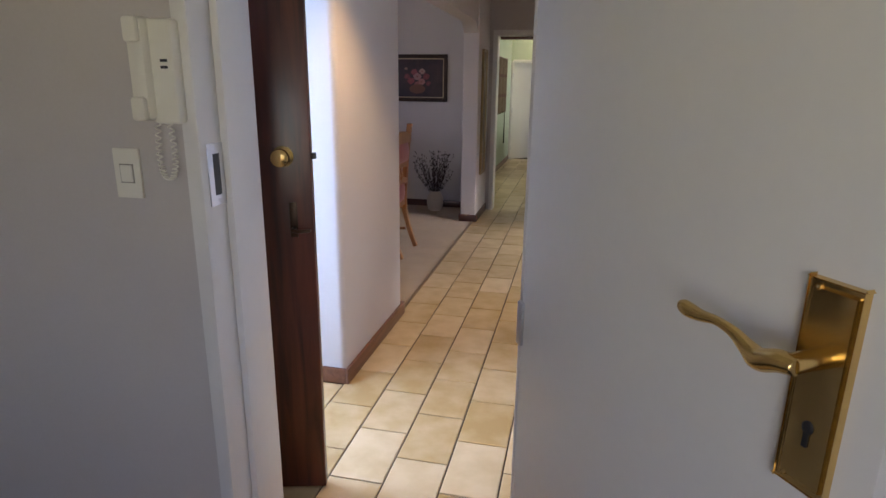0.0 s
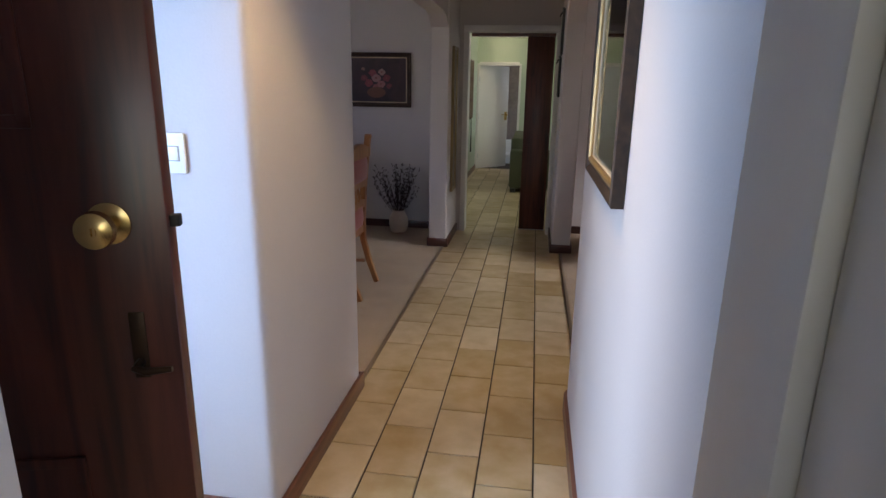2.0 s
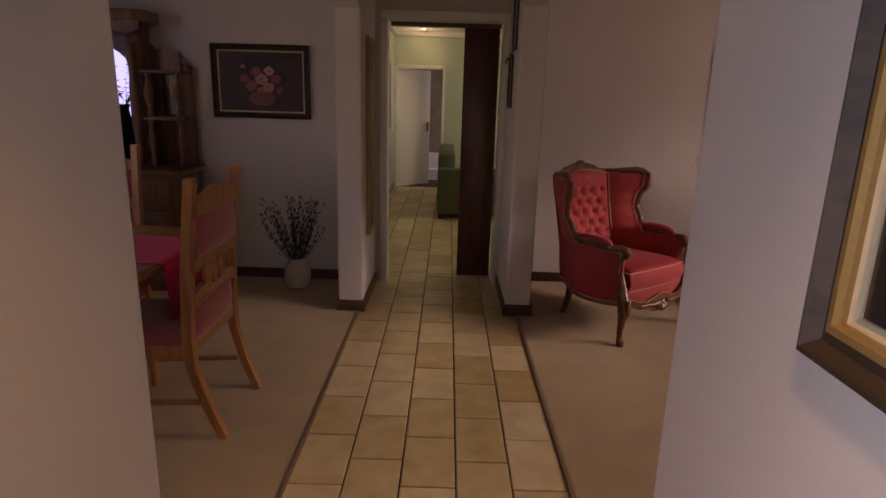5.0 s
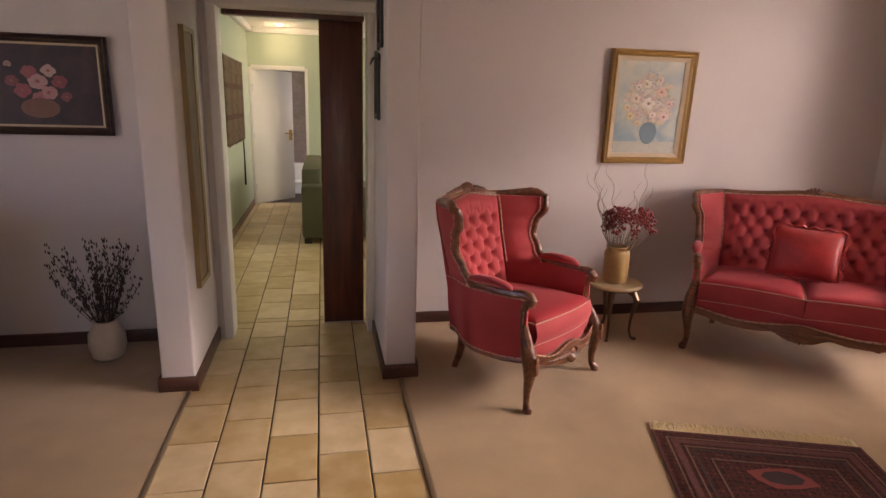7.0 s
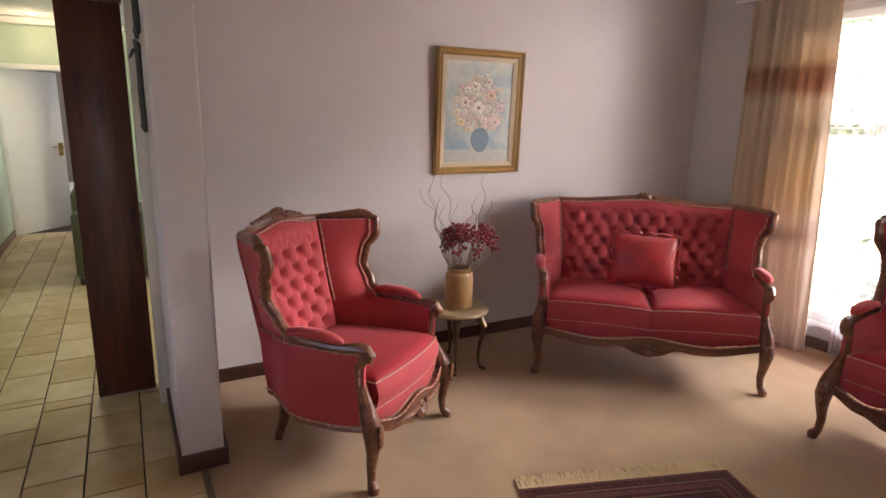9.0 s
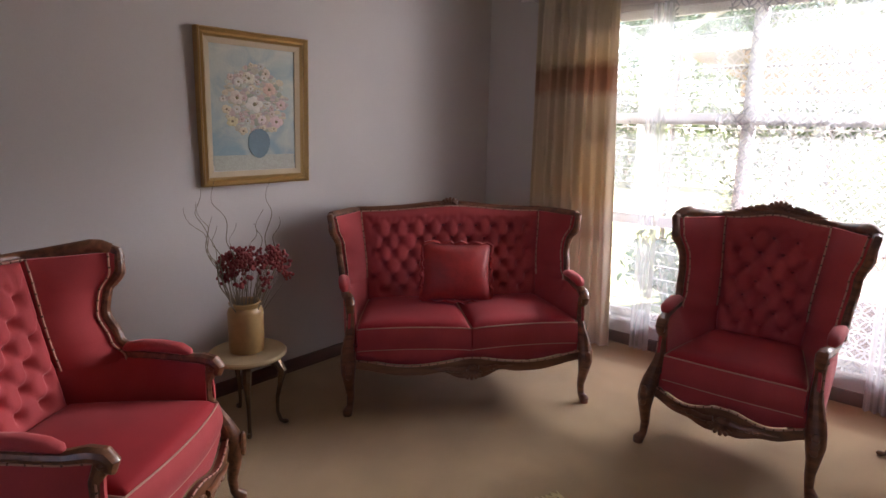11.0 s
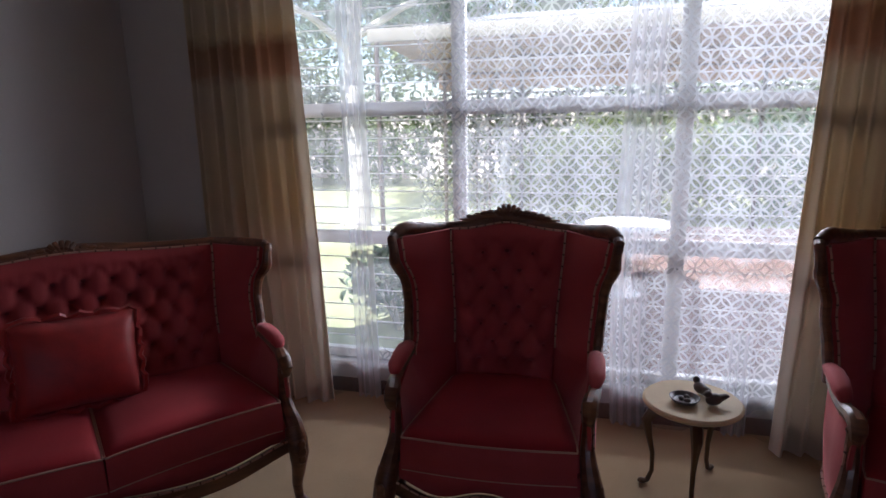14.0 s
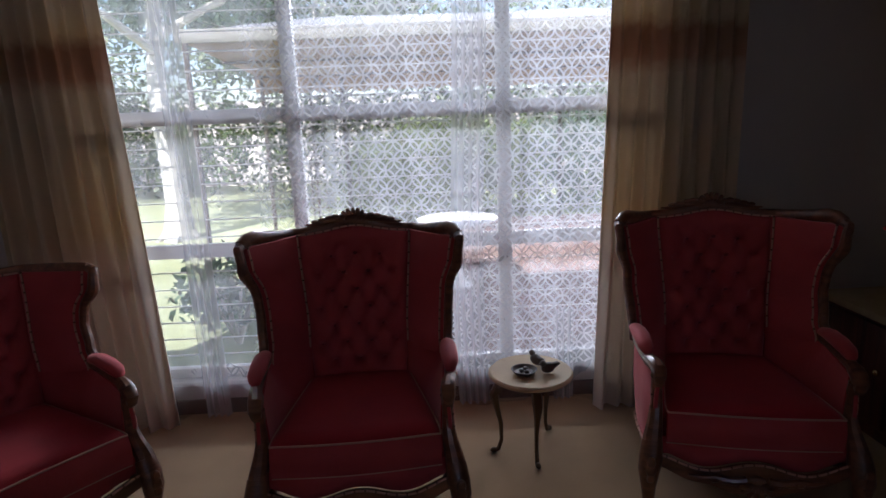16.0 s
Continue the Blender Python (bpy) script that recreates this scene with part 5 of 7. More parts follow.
# ---- lounge window, net and curtains ----
win = thing("window_1", pose(4.12, 0, 0), "wide white steel window with burglar bars", "window", kind="structure")
fr = Shape()
for y0, y1, z0, z1 in ((WY0, WY0 + 0.06, WZ0, WZ1), (WY1 - 0.06, WY1, WZ0, WZ1), (WY0 + 0.06, WY1 - 0.06, WZ0, WZ0 + 0.05), (WY0 + 0.06, WY1 - 0.06, WZ1 - 0.05, WZ1)):
    fr.box(0.0, 0.05, y0, y1, z0, z1, 0.004)
part("window_frame", fr, WHITE, win)
part("window_sill", Shape().box(-0.06, 0.0, WY0 - 0.02, WY1 + 0.02, WZ0 - 0.025, WZ0, 0.005), WHITE, win)
for y in (5.27, 4.23):
    part("mullion", Shape().box(0.004, 0.046, y - 0.035, y + 0.035, WZ0 + 0.05, WZ1 - 0.05, 0.004), WHITE, win)
cols = ((WY0 + 0.06, 4.195), (4.265, 5.235), (5.305, WY1 - 0.06))
for z in (1.55, 0.885):
    for y0, y1 in cols:
        part("transom", Shape().box(0.006, 0.044, y0, y1, z - 0.035, z + 0.035, 0.004), WHITE, win)
for y0, y1 in cols:
    for z0, z1 in ((WZ0 + 0.05, 0.85), (0.92, 1.515), (1.585, WZ1 - 0.05)):
        pane = part("pane", Shape().box(0.022, 0.026, y0, y1, z0, z1), GLASS, win)
        pane.visible_shadow = False
bar_mesh = Shape().tube([(0.075, WY0 + 0.02, 0), (0.075, WY1 - 0.02, 0)], 0.004, 6).mesh("burglar_bar", WHITE)
z = WZ0 + 0.10
while z < WZ1 - 0.04:
    if min(abs(z - 1.55), abs(z - 0.885)) > 0.05:
        ob = new("burglar_bar", bar_mesh)
        ob.parent, ob.location = win, (0, 0, z)
    z += 0.092


def lace_material():
    """Net curtain woven with interlaced rings; the holes show the garden."""
    m = bpy.data.materials.new("lace_net")
    m.use_nodes = True
    t = m.node_tree
    t.nodes.remove(t.nodes["Principled BSDF"])
    co = t.nodes.new("ShaderNodeTexCoord")
    sep = t.nodes.new("ShaderNodeSeparateXYZ")
    t.links.new(co.outputs["Object"], sep.inputs[0])

    def op(kind, a, b=None, c=None):
        n = t.nodes.new("ShaderNodeMath")
        n.operation = kind
        for i, x in enumerate((a, b, c)):
            if x is None:
                continue
            if isinstance(x, (int, float)):
                n.inputs[i].default_value = x
            else:
                t.links.new(x, n.inputs[i])
        return n.outputs[0]
    # interlaced rings: each ring runs through the middle of its four neighbours, so petals cross in an X
    cell = 0.089
    y, z = op("DIVIDE", op("ADD", sep.outputs["Y"], 10.0), cell * 0.92), op("DIVIDE", op("ADD", sep.outputs["Z"], 10.02), cell)
    line = None
    for du, dv in ((0.0, 0.0), (0.5, 0.5)):
        u = op("SUBTRACT", op("FRACT", op("ADD", y, du)), 0.5)
        v = op("SUBTRACT", op("FRACT", op("ADD", z, dv)), 0.5)
        for cu, cv in ((0, 0), (0.5, 0.5), (-0.5, 0.5), (0.5, -0.5), (-0.5, -0.5)) if du == 0 else ((0, 0),):
            d = op("SQRT", op("ADD", op("POWER", op("SUBTRACT", u, cu), 2.0), op("POWER", op("SUBTRACT", v, cv), 2.0)))
            hit = op("COMPARE", d, 0.5, 0.050)
            line = hit if line is None else op("MAXIMUM", line, hit)
    # knot where the petals cross
    for du, dv in ((0.5, 0.0), (0.0, 0.5)):
        u = op("SUBTRACT", op("FRACT", op("ADD", y, du)), 0.5)
        v = op("SUBTRACT", op("FRACT", op("ADD", z, dv)), 0.5)
        d = op("SQRT", op("ADD", op("POWER", u, 2.0), op("POWER", v, 2.0)))
        line = op("MAXIMUM", line, op("LESS_THAN", d, 0.085))
    # no rings below 0.19, in front of the wall under the sill
    line = op("MULTIPLY", line, op("GREATER_THAN", sep.outputs["Z"], 0.19))
    clear = t.nodes.new("ShaderNodeBsdfTransparent")
    trans = t.nodes.new("ShaderNodeBsdfTranslucent")
    diff = t.nodes.new("ShaderNodeBsdfDiffuse")
    trans.inputs["Color"].default_value = diff.inputs["Color"].default_value = (0.72, 0.72, 0.74, 1)
    both = t.nodes.new("ShaderNodeMixShader")
    both.inputs[0].default_value = 0.25
    t.links.new(trans.outputs[0], both.inputs[1])
    t.links.new(diff.outputs[0], both.inputs[2])
    n = t.nodes.new("ShaderNodeTexNoise")
    n.inputs["Scale"].default_value = 3.0
    t.links.new(co.outputs["Object"], n.inputs["Vector"])
    # glare of the sunlit lawn put into the weave: ring cover falls towards +y
    dense = t.nodes.new("ShaderNodeMapRange")
    for k, x in zip(("From Min", "From Max", "To Min", "To Max"), (4.7, 5.5, 0.80, 0.42)):
        dense.inputs[k].default_value = x
    t.links.new(sep.outputs["Y"], dense.inputs["Value"])
    cover = op("MAXIMUM", op("MULTIPLY", line, op("MULTIPLY", dense.outputs[0], op("MULTIPLY_ADD", n.outputs["Fac"], 0.5, 0.45))), op("MULTIPLY_ADD", n.outputs["Fac"], 0.18, 0.20))
    mix = t.nodes.new("ShaderNodeMixShader")
    t.links.new(cover, mix.inputs[0])
    t.links.new(clear.outputs[0], mix.inputs[1])
    t.links.new(both.outputs[0], mix.inputs[2])
    t.links.new(mix.outputs[0], t.nodes["Material Output"].inputs["Surface"])
    return m


LACE = lace_material()
NET = net_material("sheer_net", (0.82, 0.82, 0.84), 0.62)
WY = WY1 - WY0


def folds(y, deep, pitch, seed):
    return deep * math.sin(y / pitch * 6.283 + 1.4 * math.sin(y * 2.3 + seed)) + 0.4 * deep * math.sin(y / pitch * 14.1 + seed)


net = thing("net_curtain", pose(4.015, 0, 0.03), "white lace net curtain with a ring pattern", "net curtain")


def hang(y0, y1, z1, deep, pitch, seed, sweep=0.0, z0=0.0):
    def fn(u, v):
        y = y0 + (y1 - y0) * u
        z = z0 + (z1 - z0) * v
        return (folds(y, deep, pitch, seed) * (1.25 - 0.5 * v), y + sweep * (1 - v) ** 2 + 0.012 * math.sin(9 * v + y * 7), z + (0.02 * math.sin(y * 11 + seed) if v == 0 else 0))
    return fn


part("lace_panel", Shape().grid(hang(3.35, 6.35, 2.21, 0.014, 0.21, 1.0), 260, 30), LACE, net, "lace with interlaced rings", smooth=80)
part("gathered_edge", Shape().grid(lambda u, v: (0.02 * math.sin(u * 26) - 0.01, 4.34 + 0.16 * u + 0.02 * math.sin(5 * v), 2.2 * v), 40, 20), NET, net, "gathered sheer fold", smooth=80)
part("gathered_edge", Shape().grid(lambda u, v: (0.02 * math.sin(u * 26) - 0.01, 5.72 + 0.13 * u - 0.03 * (1 - v), 2.2 * v), 40, 20), NET, net, "gathered sheer fold", smooth=80)
for y in (4.88, 5.15, 3.9):
    part("gathered_edge", Shape().grid(lambda u, v, y=y: (0.015 * math.sin(u * 20) - 0.008, y + 0.10 * u, 0.5 * v), 24, 6), NET, net, "gathered sheer fold", smooth=80)


def curtain_material():
    m = bpy.data.materials.new("gold_curtain")
    m.use_nodes = True
    t = m.node_tree
    b = t.nodes["Principled BSDF"]
    b.inputs["Roughness"].default_value = 0.8
    b.inputs["Sheen Weight"].default_value = 0.2
    co = t.nodes.new("ShaderNodeTexCoord")
    sep = t.nodes.new("ShaderNodeSeparateXYZ")
    t.links.new(co.outputs["Object"], sep.inputs[0])
    n = t.nodes.new("ShaderNodeTexNoise")
    n.inputs["Scale"].default_value = 16
    t.links.new(co.outputs["Object"], n.inputs["Vector"])
    add = t.nodes.new("ShaderNodeMath")
    add.operation = "MULTIPLY_ADD"
    add.inputs[1].default_value = 0.10
    t.links.new(n.outputs["Fac"], add.inputs[0])
    t.links.new(sep.outputs["Z"], add.inputs[2])
    div = t.nodes.new("ShaderNodeMath")
    div.operation = "DIVIDE"
    div.inputs[1].default_value = 2.4
    t.links.new(add.outputs[0], div.inputs[0])
    r = t.nodes.new("ShaderNodeValToRGB")
    beige, rust, gold = (0.62, 0.52, 0.40, 1), (0.48, 0.30, 0.20, 1), (0.64, 0.52, 0.35, 1)
    e = r.color_ramp.elements
    # paler lower stops: daylight shining through the cloth is put into the colour
    e[0].position, e[0].color = 0.0, (0.72, 0.66, 0.58, 1)
    e[1].position, e[1].color = 1.0, beige
    for p, c in ((0.38, (0.68, 0.60, 0.50, 1)), (0.45, gold), (0.710, beige), (0.740, rust), (0.79, (0.40, 0.24, 0.15, 1)), (0.815, gold), (0.86, beige)):
        x = e.new(p)
        x.color = c
    t.links.new(div.outputs[0], r.inputs["Fac"])
    t.links.new(r.outputs["Color"], b.inputs["Base Color"])
    tr = t.nodes.new("ShaderNodeBsdfTranslucent")
    t.links.new(r.outputs["Color"], tr.inputs["Color"])
    mix = t.nodes.new("ShaderNodeMixShader")
    mix.inputs[0].default_value = 0.32
    t.links.new(b.outputs[0], mix.inputs[1])
    t.links.new(tr.outputs[0], mix.inputs[2])
    t.links.new(mix.outputs[0], t.nodes["Material Output"].inputs["Surface"])
    w = t.nodes.new("ShaderNodeTexWave")
    w.inputs["Scale"].default_value = 160
    t.links.new(co.outputs["Object"], w.inputs["Vector"])
    bp = t.nodes.new("ShaderNodeBump")
    bp.inputs["Strength"].default_value = 0.2
    bp.inputs["Distance"].default_value = 0.001
    t.links.new(w.outputs["Fac"], bp.inputs["Height"])
    t.links.new(bp.outputs[0], b.inputs["Normal"])
    return m


CURTAIN = curtain_material()


def drape(y0, y1, z1, sweep, seed, outer):
    """Gathered cloth; its outer end (u = outer) turns back to the wall, added to stop a light leak."""
    return Shape().slab(lambda u, v: (0.155 * max(0, 1 - abs(u - outer) / 0.06) + 0.026 * math.sin(u * 6.283 * 9 + seed + 0.8 * math.sin(3 * v + 5 * u)) * (0.75 + 0.25 * (1 - v)) + 0.012 * math.sin(u * 31 + 5 * v) + 0.006 * math.sin(u * 97 + 3 * v), y0 + (y1 - y0) * u + sweep * (1 - v) ** 1.6 * (1 - u if sweep < 0 else u), z1 * v), 200, 24, (0.004, 0, 0))


t = thing("curtain", pose(3.93, 0, 0.012), "gathered gold and beige curtain with a rust band", "curtain", "lounge curtains")
part("drape", drape(6.03, 6.66, 2.32, -0.09, 0.4, 1), CURTAIN, t, smooth=80)
t = thing("curtain", pose(3.93, 0, 0.012), "gathered gold and beige curtain with a rust band", "curtain", "lounge curtains")
part("drape", drape(3.10, 3.76, 2.32, 0.05, 1.7, 0), CURTAIN, t, smooth=80)
rod = thing("curtain_rail", pose(3.95, 0, 2.345), "white curtain rail above the lounge window", "curtain rail")
part("rail", Shape().box(-0.012, 0.012, 2.98, 6.78, -0.012, 0.012, 0.003), WHITE, rod)
for y in (3.05, 4.9, 6.7):
    part("bracket", Shape().box(0.0, 0.15, y - 0.012, y + 0.012, -0.01, 0.01, 0.002), WHITE, rod)

# dark chest and red flowers in the lounge corner
chest = thing("chest", pose(3.42, 2.42, 0.006), "low dark wooden chest with a pale stone top", "chest")
part("body", Shape().box(-0.45, 0.45, -0.25, 0.25, 0.06, 0.56, 0.006), DARKWOOD, chest)
part("plinth", Shape().box(-0.43, 0.43, -0.23, 0.23, 0, 0.06), DARKWOOD, chest)
part("top_slab", Shape().box(-0.48, 0.48, -0.28, 0.28, 0.56, 0.595, 0.006), MARBLE, chest, "pale stone top")
for s in (-1, 1):
    d = part("door", Shape().box(min(s * 0.01, s * 0.43), max(s * 0.01, s * 0.43), 0.25, 0.268, 0.08, 0.54, 0.004), DARKWOOD, chest)
    part("handle", Shape().ball((s * 0.05, 0.285, 0.34), 0.015, 10, 6), BRASS, d)
pot = thing("flower_vase", pose(3.50, 2.45, 0.601), "dark vase full of red silk flowers", "vase")
part("vase_body", Shape().lathe([(0.05, 0), (0.08, 0.04), (0.09, 0.12), (0.055, 0.2), (0.06, 0.24), (0.05, 0.235)], 24), IRON, pot)
LEAF = material("leaf_green", (0.05, 0.085, 0.025), 0.6, scale=60, wide=8, grain=0.25, stain=0.3)
REDPETAL = material("red_petal", (0.45, 0.015, 0.015), 0.6, scale=60, grain=0.2)
rng = random.Random(8)
for i in range(15):
    a, q = rng.random() * 6.28, 0.05 + 0.15 * rng.random()
    end = Vector((q * math.cos(a), q * math.sin(a), 0.34 + 0.18 * rng.random()))
    st = part("stem", Shape().tube([(0, 0, 0.2), end * 0.6 + Vector((0, 0, 0.12)), end], 0.004, 5), LEAF, pot)
    fl = Shape()
    for j in range(7):
        b = 2 * math.pi * j / 7
        fl.ball(end + Vector((0.03 * math.cos(b), 0.03 * math.sin(b), 0.008)), (0.022, 0.022, 0.012), 6, 4)
    fl.ball(end + Vector((0, 0, 0.012)), (0.02, 0.02, 0.018), 6, 4)
    part("blossom", fl, REDPETAL, st)

# ---- dining room ----
OAK = wood("honey_oak", (0.27, 0.100, 0.028), (0.44, 0.190, 0.060), 0.35, 1.0, "z", 0.3)
OAKX = wood("honey_oak_top", (0.27, 0.100, 0.028), (0.43, 0.185, 0.060), 0.3, 1.0, "x", 0.4)
OLDOAK = wood("dark_oak", (0.10, 0.042, 0.016), (0.21, 0.095, 0.038), 0.4, 1.0, "z", 0.25)
PADVELVET = material("dusty_rose_velvet", (0.30, 0.040, 0.050), 0.8, scale=300, wide=10, grain=0.12, stain=0.15, sheen=0.5)


def dining_chair(m, label):
    """Tall carved chair facing -y."""
    t = thing("dining_chair", m, label, "chair", "chairs round the dining table")
    w = 0.25
    for s in (-1, 1):
        post = Shape()
        pts = [(s * w * 0.92, 0.315, 0.0), (s * w * 0.95, 0.255, 0.16), (s * w, 0.205, 0.34), (s * w, 0.20, 0.48), (s * w, 0.215, 0.75), (s * w, 0.24, 1.0), (s * w, 0.255, 1.13)]
        post.tube(pts, [0.024, 0.026, 0.028, 0.030, 0.030, 0.029, 0.028], 4, up=(1, 1, 0))
        part("back_post", post, OAK, t)
        part("finial", Shape().box(s * w - 0.024, s * w + 0.024, 0.232, 0.282, 1.115, 1.15, 0.01), OAK, t)
        leg = Shape().lathe([(0.018, 0), (0.024, 0.03), (0.02, 0.08), (0.03, 0.16), (0.034, 0.26), (0.024, 0.31), (0.032, 0.36), (0.032, 0.42)], 16, pose(s * 0.22, -0.21, 0))
        part("front_leg", leg, OAK, t, "turned front leg")
        part("side_stretcher", Shape().tube([(s * 0.222, -0.20, 0.15), (s * 0.228, 0.22, 0.17)], 0.014, 8), OAK, t)
        part("seat_rail", Shape().box(s * 0.22 - 0.012, s * 0.22 + 0.012, -0.2, 0.19, 0.37, 0.43), OAK, t)

    def ypost(z):
        return 0.20 + 0.06 * max(0, z - 0.48) / 0.6
    top = Shape().slab(lambda u, v: (-w + 2 * w * u, ypost(1.03) - 0.012, 0.99 + (0.06 + 0.045 * math.sin(math.pi * u) ** 1.5) * v), 20, 3, (0, 0.03, 0))
    part("top_rail", top, OAK, t, "arched carved top rail")
    part("upper_cross_rail", Shape().slab(lambda u, v: (-w + 2 * w * u, ypost(0.78) - 0.012, 0.755 + 0.018 * math.sin(math.pi * u) + 0.055 * v), 16, 2, (0, 0.028, 0)), OAK, t)
    part("lower_cross_rail", Shape().slab(lambda u, v: (-w + 2 * w * u, ypost(0.62) - 0.012, 0.605 + 0.02 * math.sin(2 * math.pi * u) ** 2 + 0.05 * v), 16, 2, (0, 0.028, 0)), OAK, t)
    part("bottom_rail", Shape().box(-w, w, 0.19, 0.215, 0.40, 0.455, 0.004), OAK, t)
    for x in (-0.07, 0.0, 0.07):
        sp = Shape().lathe([(0.010, 0.64), (0.016, 0.67), (0.024, 0.70), (0.016, 0.73), (0.010, 0.765)], 10, pose(x, ypost(0.7), 0))
        part("spindle", sp, OAK, t)
    for z0, z1 in ((0.82, 0.995), (0.455, 0.605)):
        pad = Shape()
        for side in (-1, 1):
            pad.grid(lambda u, v, side=side: ((-w + 0.03 + (2 * w - 0.06) * (u if side < 0 else 1 - u)), ypost((z0 + z1) / 2) + side * (0.008 + 0.03 * (math.sin(math.pi * u) * math.sin(math.pi * v)) ** 0.4), z0 + (z1 - z0) * v + 0.02 * math.sin(math.pi * u) * (v - 0.3)), 14, 8)
        p = part("back_pad", pad, PADVELVET, t, "dusty rose velvet pad", smooth=70)
        for z in (z0, z1):
            part("piping", Shape().tube([(-w + 0.03 + (2 * w - 0.06) * i / 10, ypost(z) + 0.016, z + (0.02 * math.sin(math.pi * i / 10) * (0.7 if z == z1 else -0.3))) for i in range(11)], 0.004, 5), PIPING, p)
        if z0 > 0.7:
            for x in (-0.1, 0.0, 0.1):
                for z in (0.88, 0.94):
                    part("button", Shape().ball((x + (0.05 if z > 0.9 else 0), ypost(0.9) - 0.036, z), 0.008, 6, 4), BUTTON, p)
    part("seat", Shape().slab(lambda u, v: (-0.23 + 0.46 * u, -0.23 + 0.43 * v, 0.475 + 0.03 * (math.sin(math.pi * u) * math.sin(math.pi * v)) ** 0.5), 14, 14, (0, 0, -0.05)), PADVELVET, t, "dusty rose velvet seat", smooth=70)
    part("front_rail", Shape().box(-0.2, 0.2, -0.222, -0.198, 0.37, 0.43, 0.003), OAK, t)
    return t


dc = dining_chair(pose(-1.595, 4.90, 0.006, 0, 0, -90), "honey oak dining chair with dusty rose velvet pads")
copy_thing(dc, pose(-2.52, 5.78, 0.006, 0, 0, 0))
copy_thing(dc, pose(-2.75, 4.10, 0.006, 0, 0, 180))
copy_thing(dc, pose(-3.25, 5.78, 0.006, 0, 0, 4))
table = thing("dining_table", pose(-2.55, 4.97, 0.006), "honey oak dining table with rounded ends and carved apron", "table")


def stadium(hx, hy, r, n=8):
    out = []
    for cx, cy, a0 in ((hx - r, -hy + r, -90), (hx - r, hy - r, 0), (-hx + r, hy - r, 90), (-hx + r, -hy + r, 180)):
        out += [(cx + r * math.cos(radians(a0 + 90 * i / n)), cy + r * math.sin(radians(a0 + 90 * i / n))) for i in range(n + 1)]
    return out


part("tabletop", plan(plan(Shape(), stadium(1.0, 0.56, 0.34), 0.725, 0.75), stadium(0.985, 0.545, 0.33), 0.75, 0.757), OAKX, table)
part("apron", plan(Shape(), stadium(0.88, 0.45, 0.3), 0.62, 0.725), OAKX, table, "carved oak apron")
for k in range(14):
    x = -0.78 + 1.56 * k / 13
    part("carved_boss", Shape().ball((x, -0.455, 0.665), (0.045, 0.012, 0.03), 8, 5), OAK, table)
for sx in (-1, 1):
    leg = Shape().lathe([(0.04, 0.05), (0.05, 0.12), (0.045, 0.2), (0.085, 0.34), (0.09, 0.45), (0.05, 0.53), (0.07, 0.58), (0.07, 0.63)], 20, pose(sx * 0.55, 0, 0))
    part("pedestal", leg, OAK, table, "turned oak pedestal")
    part("foot", Shape().tube([(sx * 0.55, -0.36, 0.03), (sx * 0.55, -0.15, 0.10), (sx * 0.55, 0, 0.12), (sx * 0.55, 0.15, 0.10), (sx * 0.55, 0.36, 0.03)], [0.03, 0.035, 0.05, 0.035, 0.03], 8), OAK, table)
part("stretcher", Shape().box(-0.55, 0.55, -0.025, 0.025, 0.13, 0.18, 0.006), OAKX, table)
PINK = material("pink_cloth", (0.52, 0.018, 0.085), 0.8, scale=220, wide=6, grain=0.12, stain=0.10, sheen=0.1, spec=0.2)


def runner(u, v):
    """Runner along the table, hanging over its end."""
    y = -0.20 + 0.48 * v
    s_ = u * 2.45
    lift = 0.7625
    if s_ < 1.95:
        return (-0.95 + s_, y, lift + 0.002 * math.sin(9 * s_))
    d = s_ - 1.95
    drop = max(0, d - 0.05)
    return (1.0 + min(d, 0.05) * 0.4 + 0.012 * math.sin(v * 14) * drop * 4 + 0.02 * drop, y * (1 - 0.25 * drop), lift - 0.01 * min(d, 0.05) / 0.05 - drop)


single("table_runner", Shape().slab(runner, 60, 22, (0, 0, 0.003)), PINK, pose(-2.55, 4.97, 0.006), "pink cloth runner hanging over the table end", "table runner", smooth=80)
# dresser with mirror
MIRROR = material("mirror", (0.85, 0.87, 0.88), 0.02, 1.0, grain=0.0, stain=0.0, bump=0)
dr = thing("dresser", pose(-2.96, 6.80, 0.006), "carved dark oak mirror dresser with side shelves", "dresser")
part("base_body", Shape().box(-0.68, 0.68, -0.22, 0.24, 0.08, 0.88, 0.006), OLDOAK, dr)
part("base_top", Shape().box(-0.72, 0.72, -0.26, 0.24, 0.88, 0.92, 0.01), OLDOAK, dr)
part("base_plinth", Shape().box(-0.66, 0.66, -0.20, 0.24, 0.0, 0.08, 0.004), OLDOAK, dr)
for i in range(3):
    x = -0.44 + 0.44 * i
    d = part("door", Shape().box(x - 0.20, x + 0.20, -0.238, -0.22, 0.13, 0.62, 0.005), OLDOAK, dr)
    part("door_panel", Shape().box(x - 0.14, x + 0.14, -0.248, -0.236, 0.19, 0.56, 0.008), OLDOAK, d)
    part("handle", Shape().ball((x + 0.16, -0.25, 0.40), 0.012, 8, 5), BRASS, d)
    w_ = part("drawer", Shape().box(x - 0.20, x + 0.20, -0.238, -0.22, 0.66, 0.84, 0.005), OLDOAK, dr)
    part("drawer_pull", Shape().ball((x, -0.25, 0.75), 0.014, 8, 5), BRASS, w_)
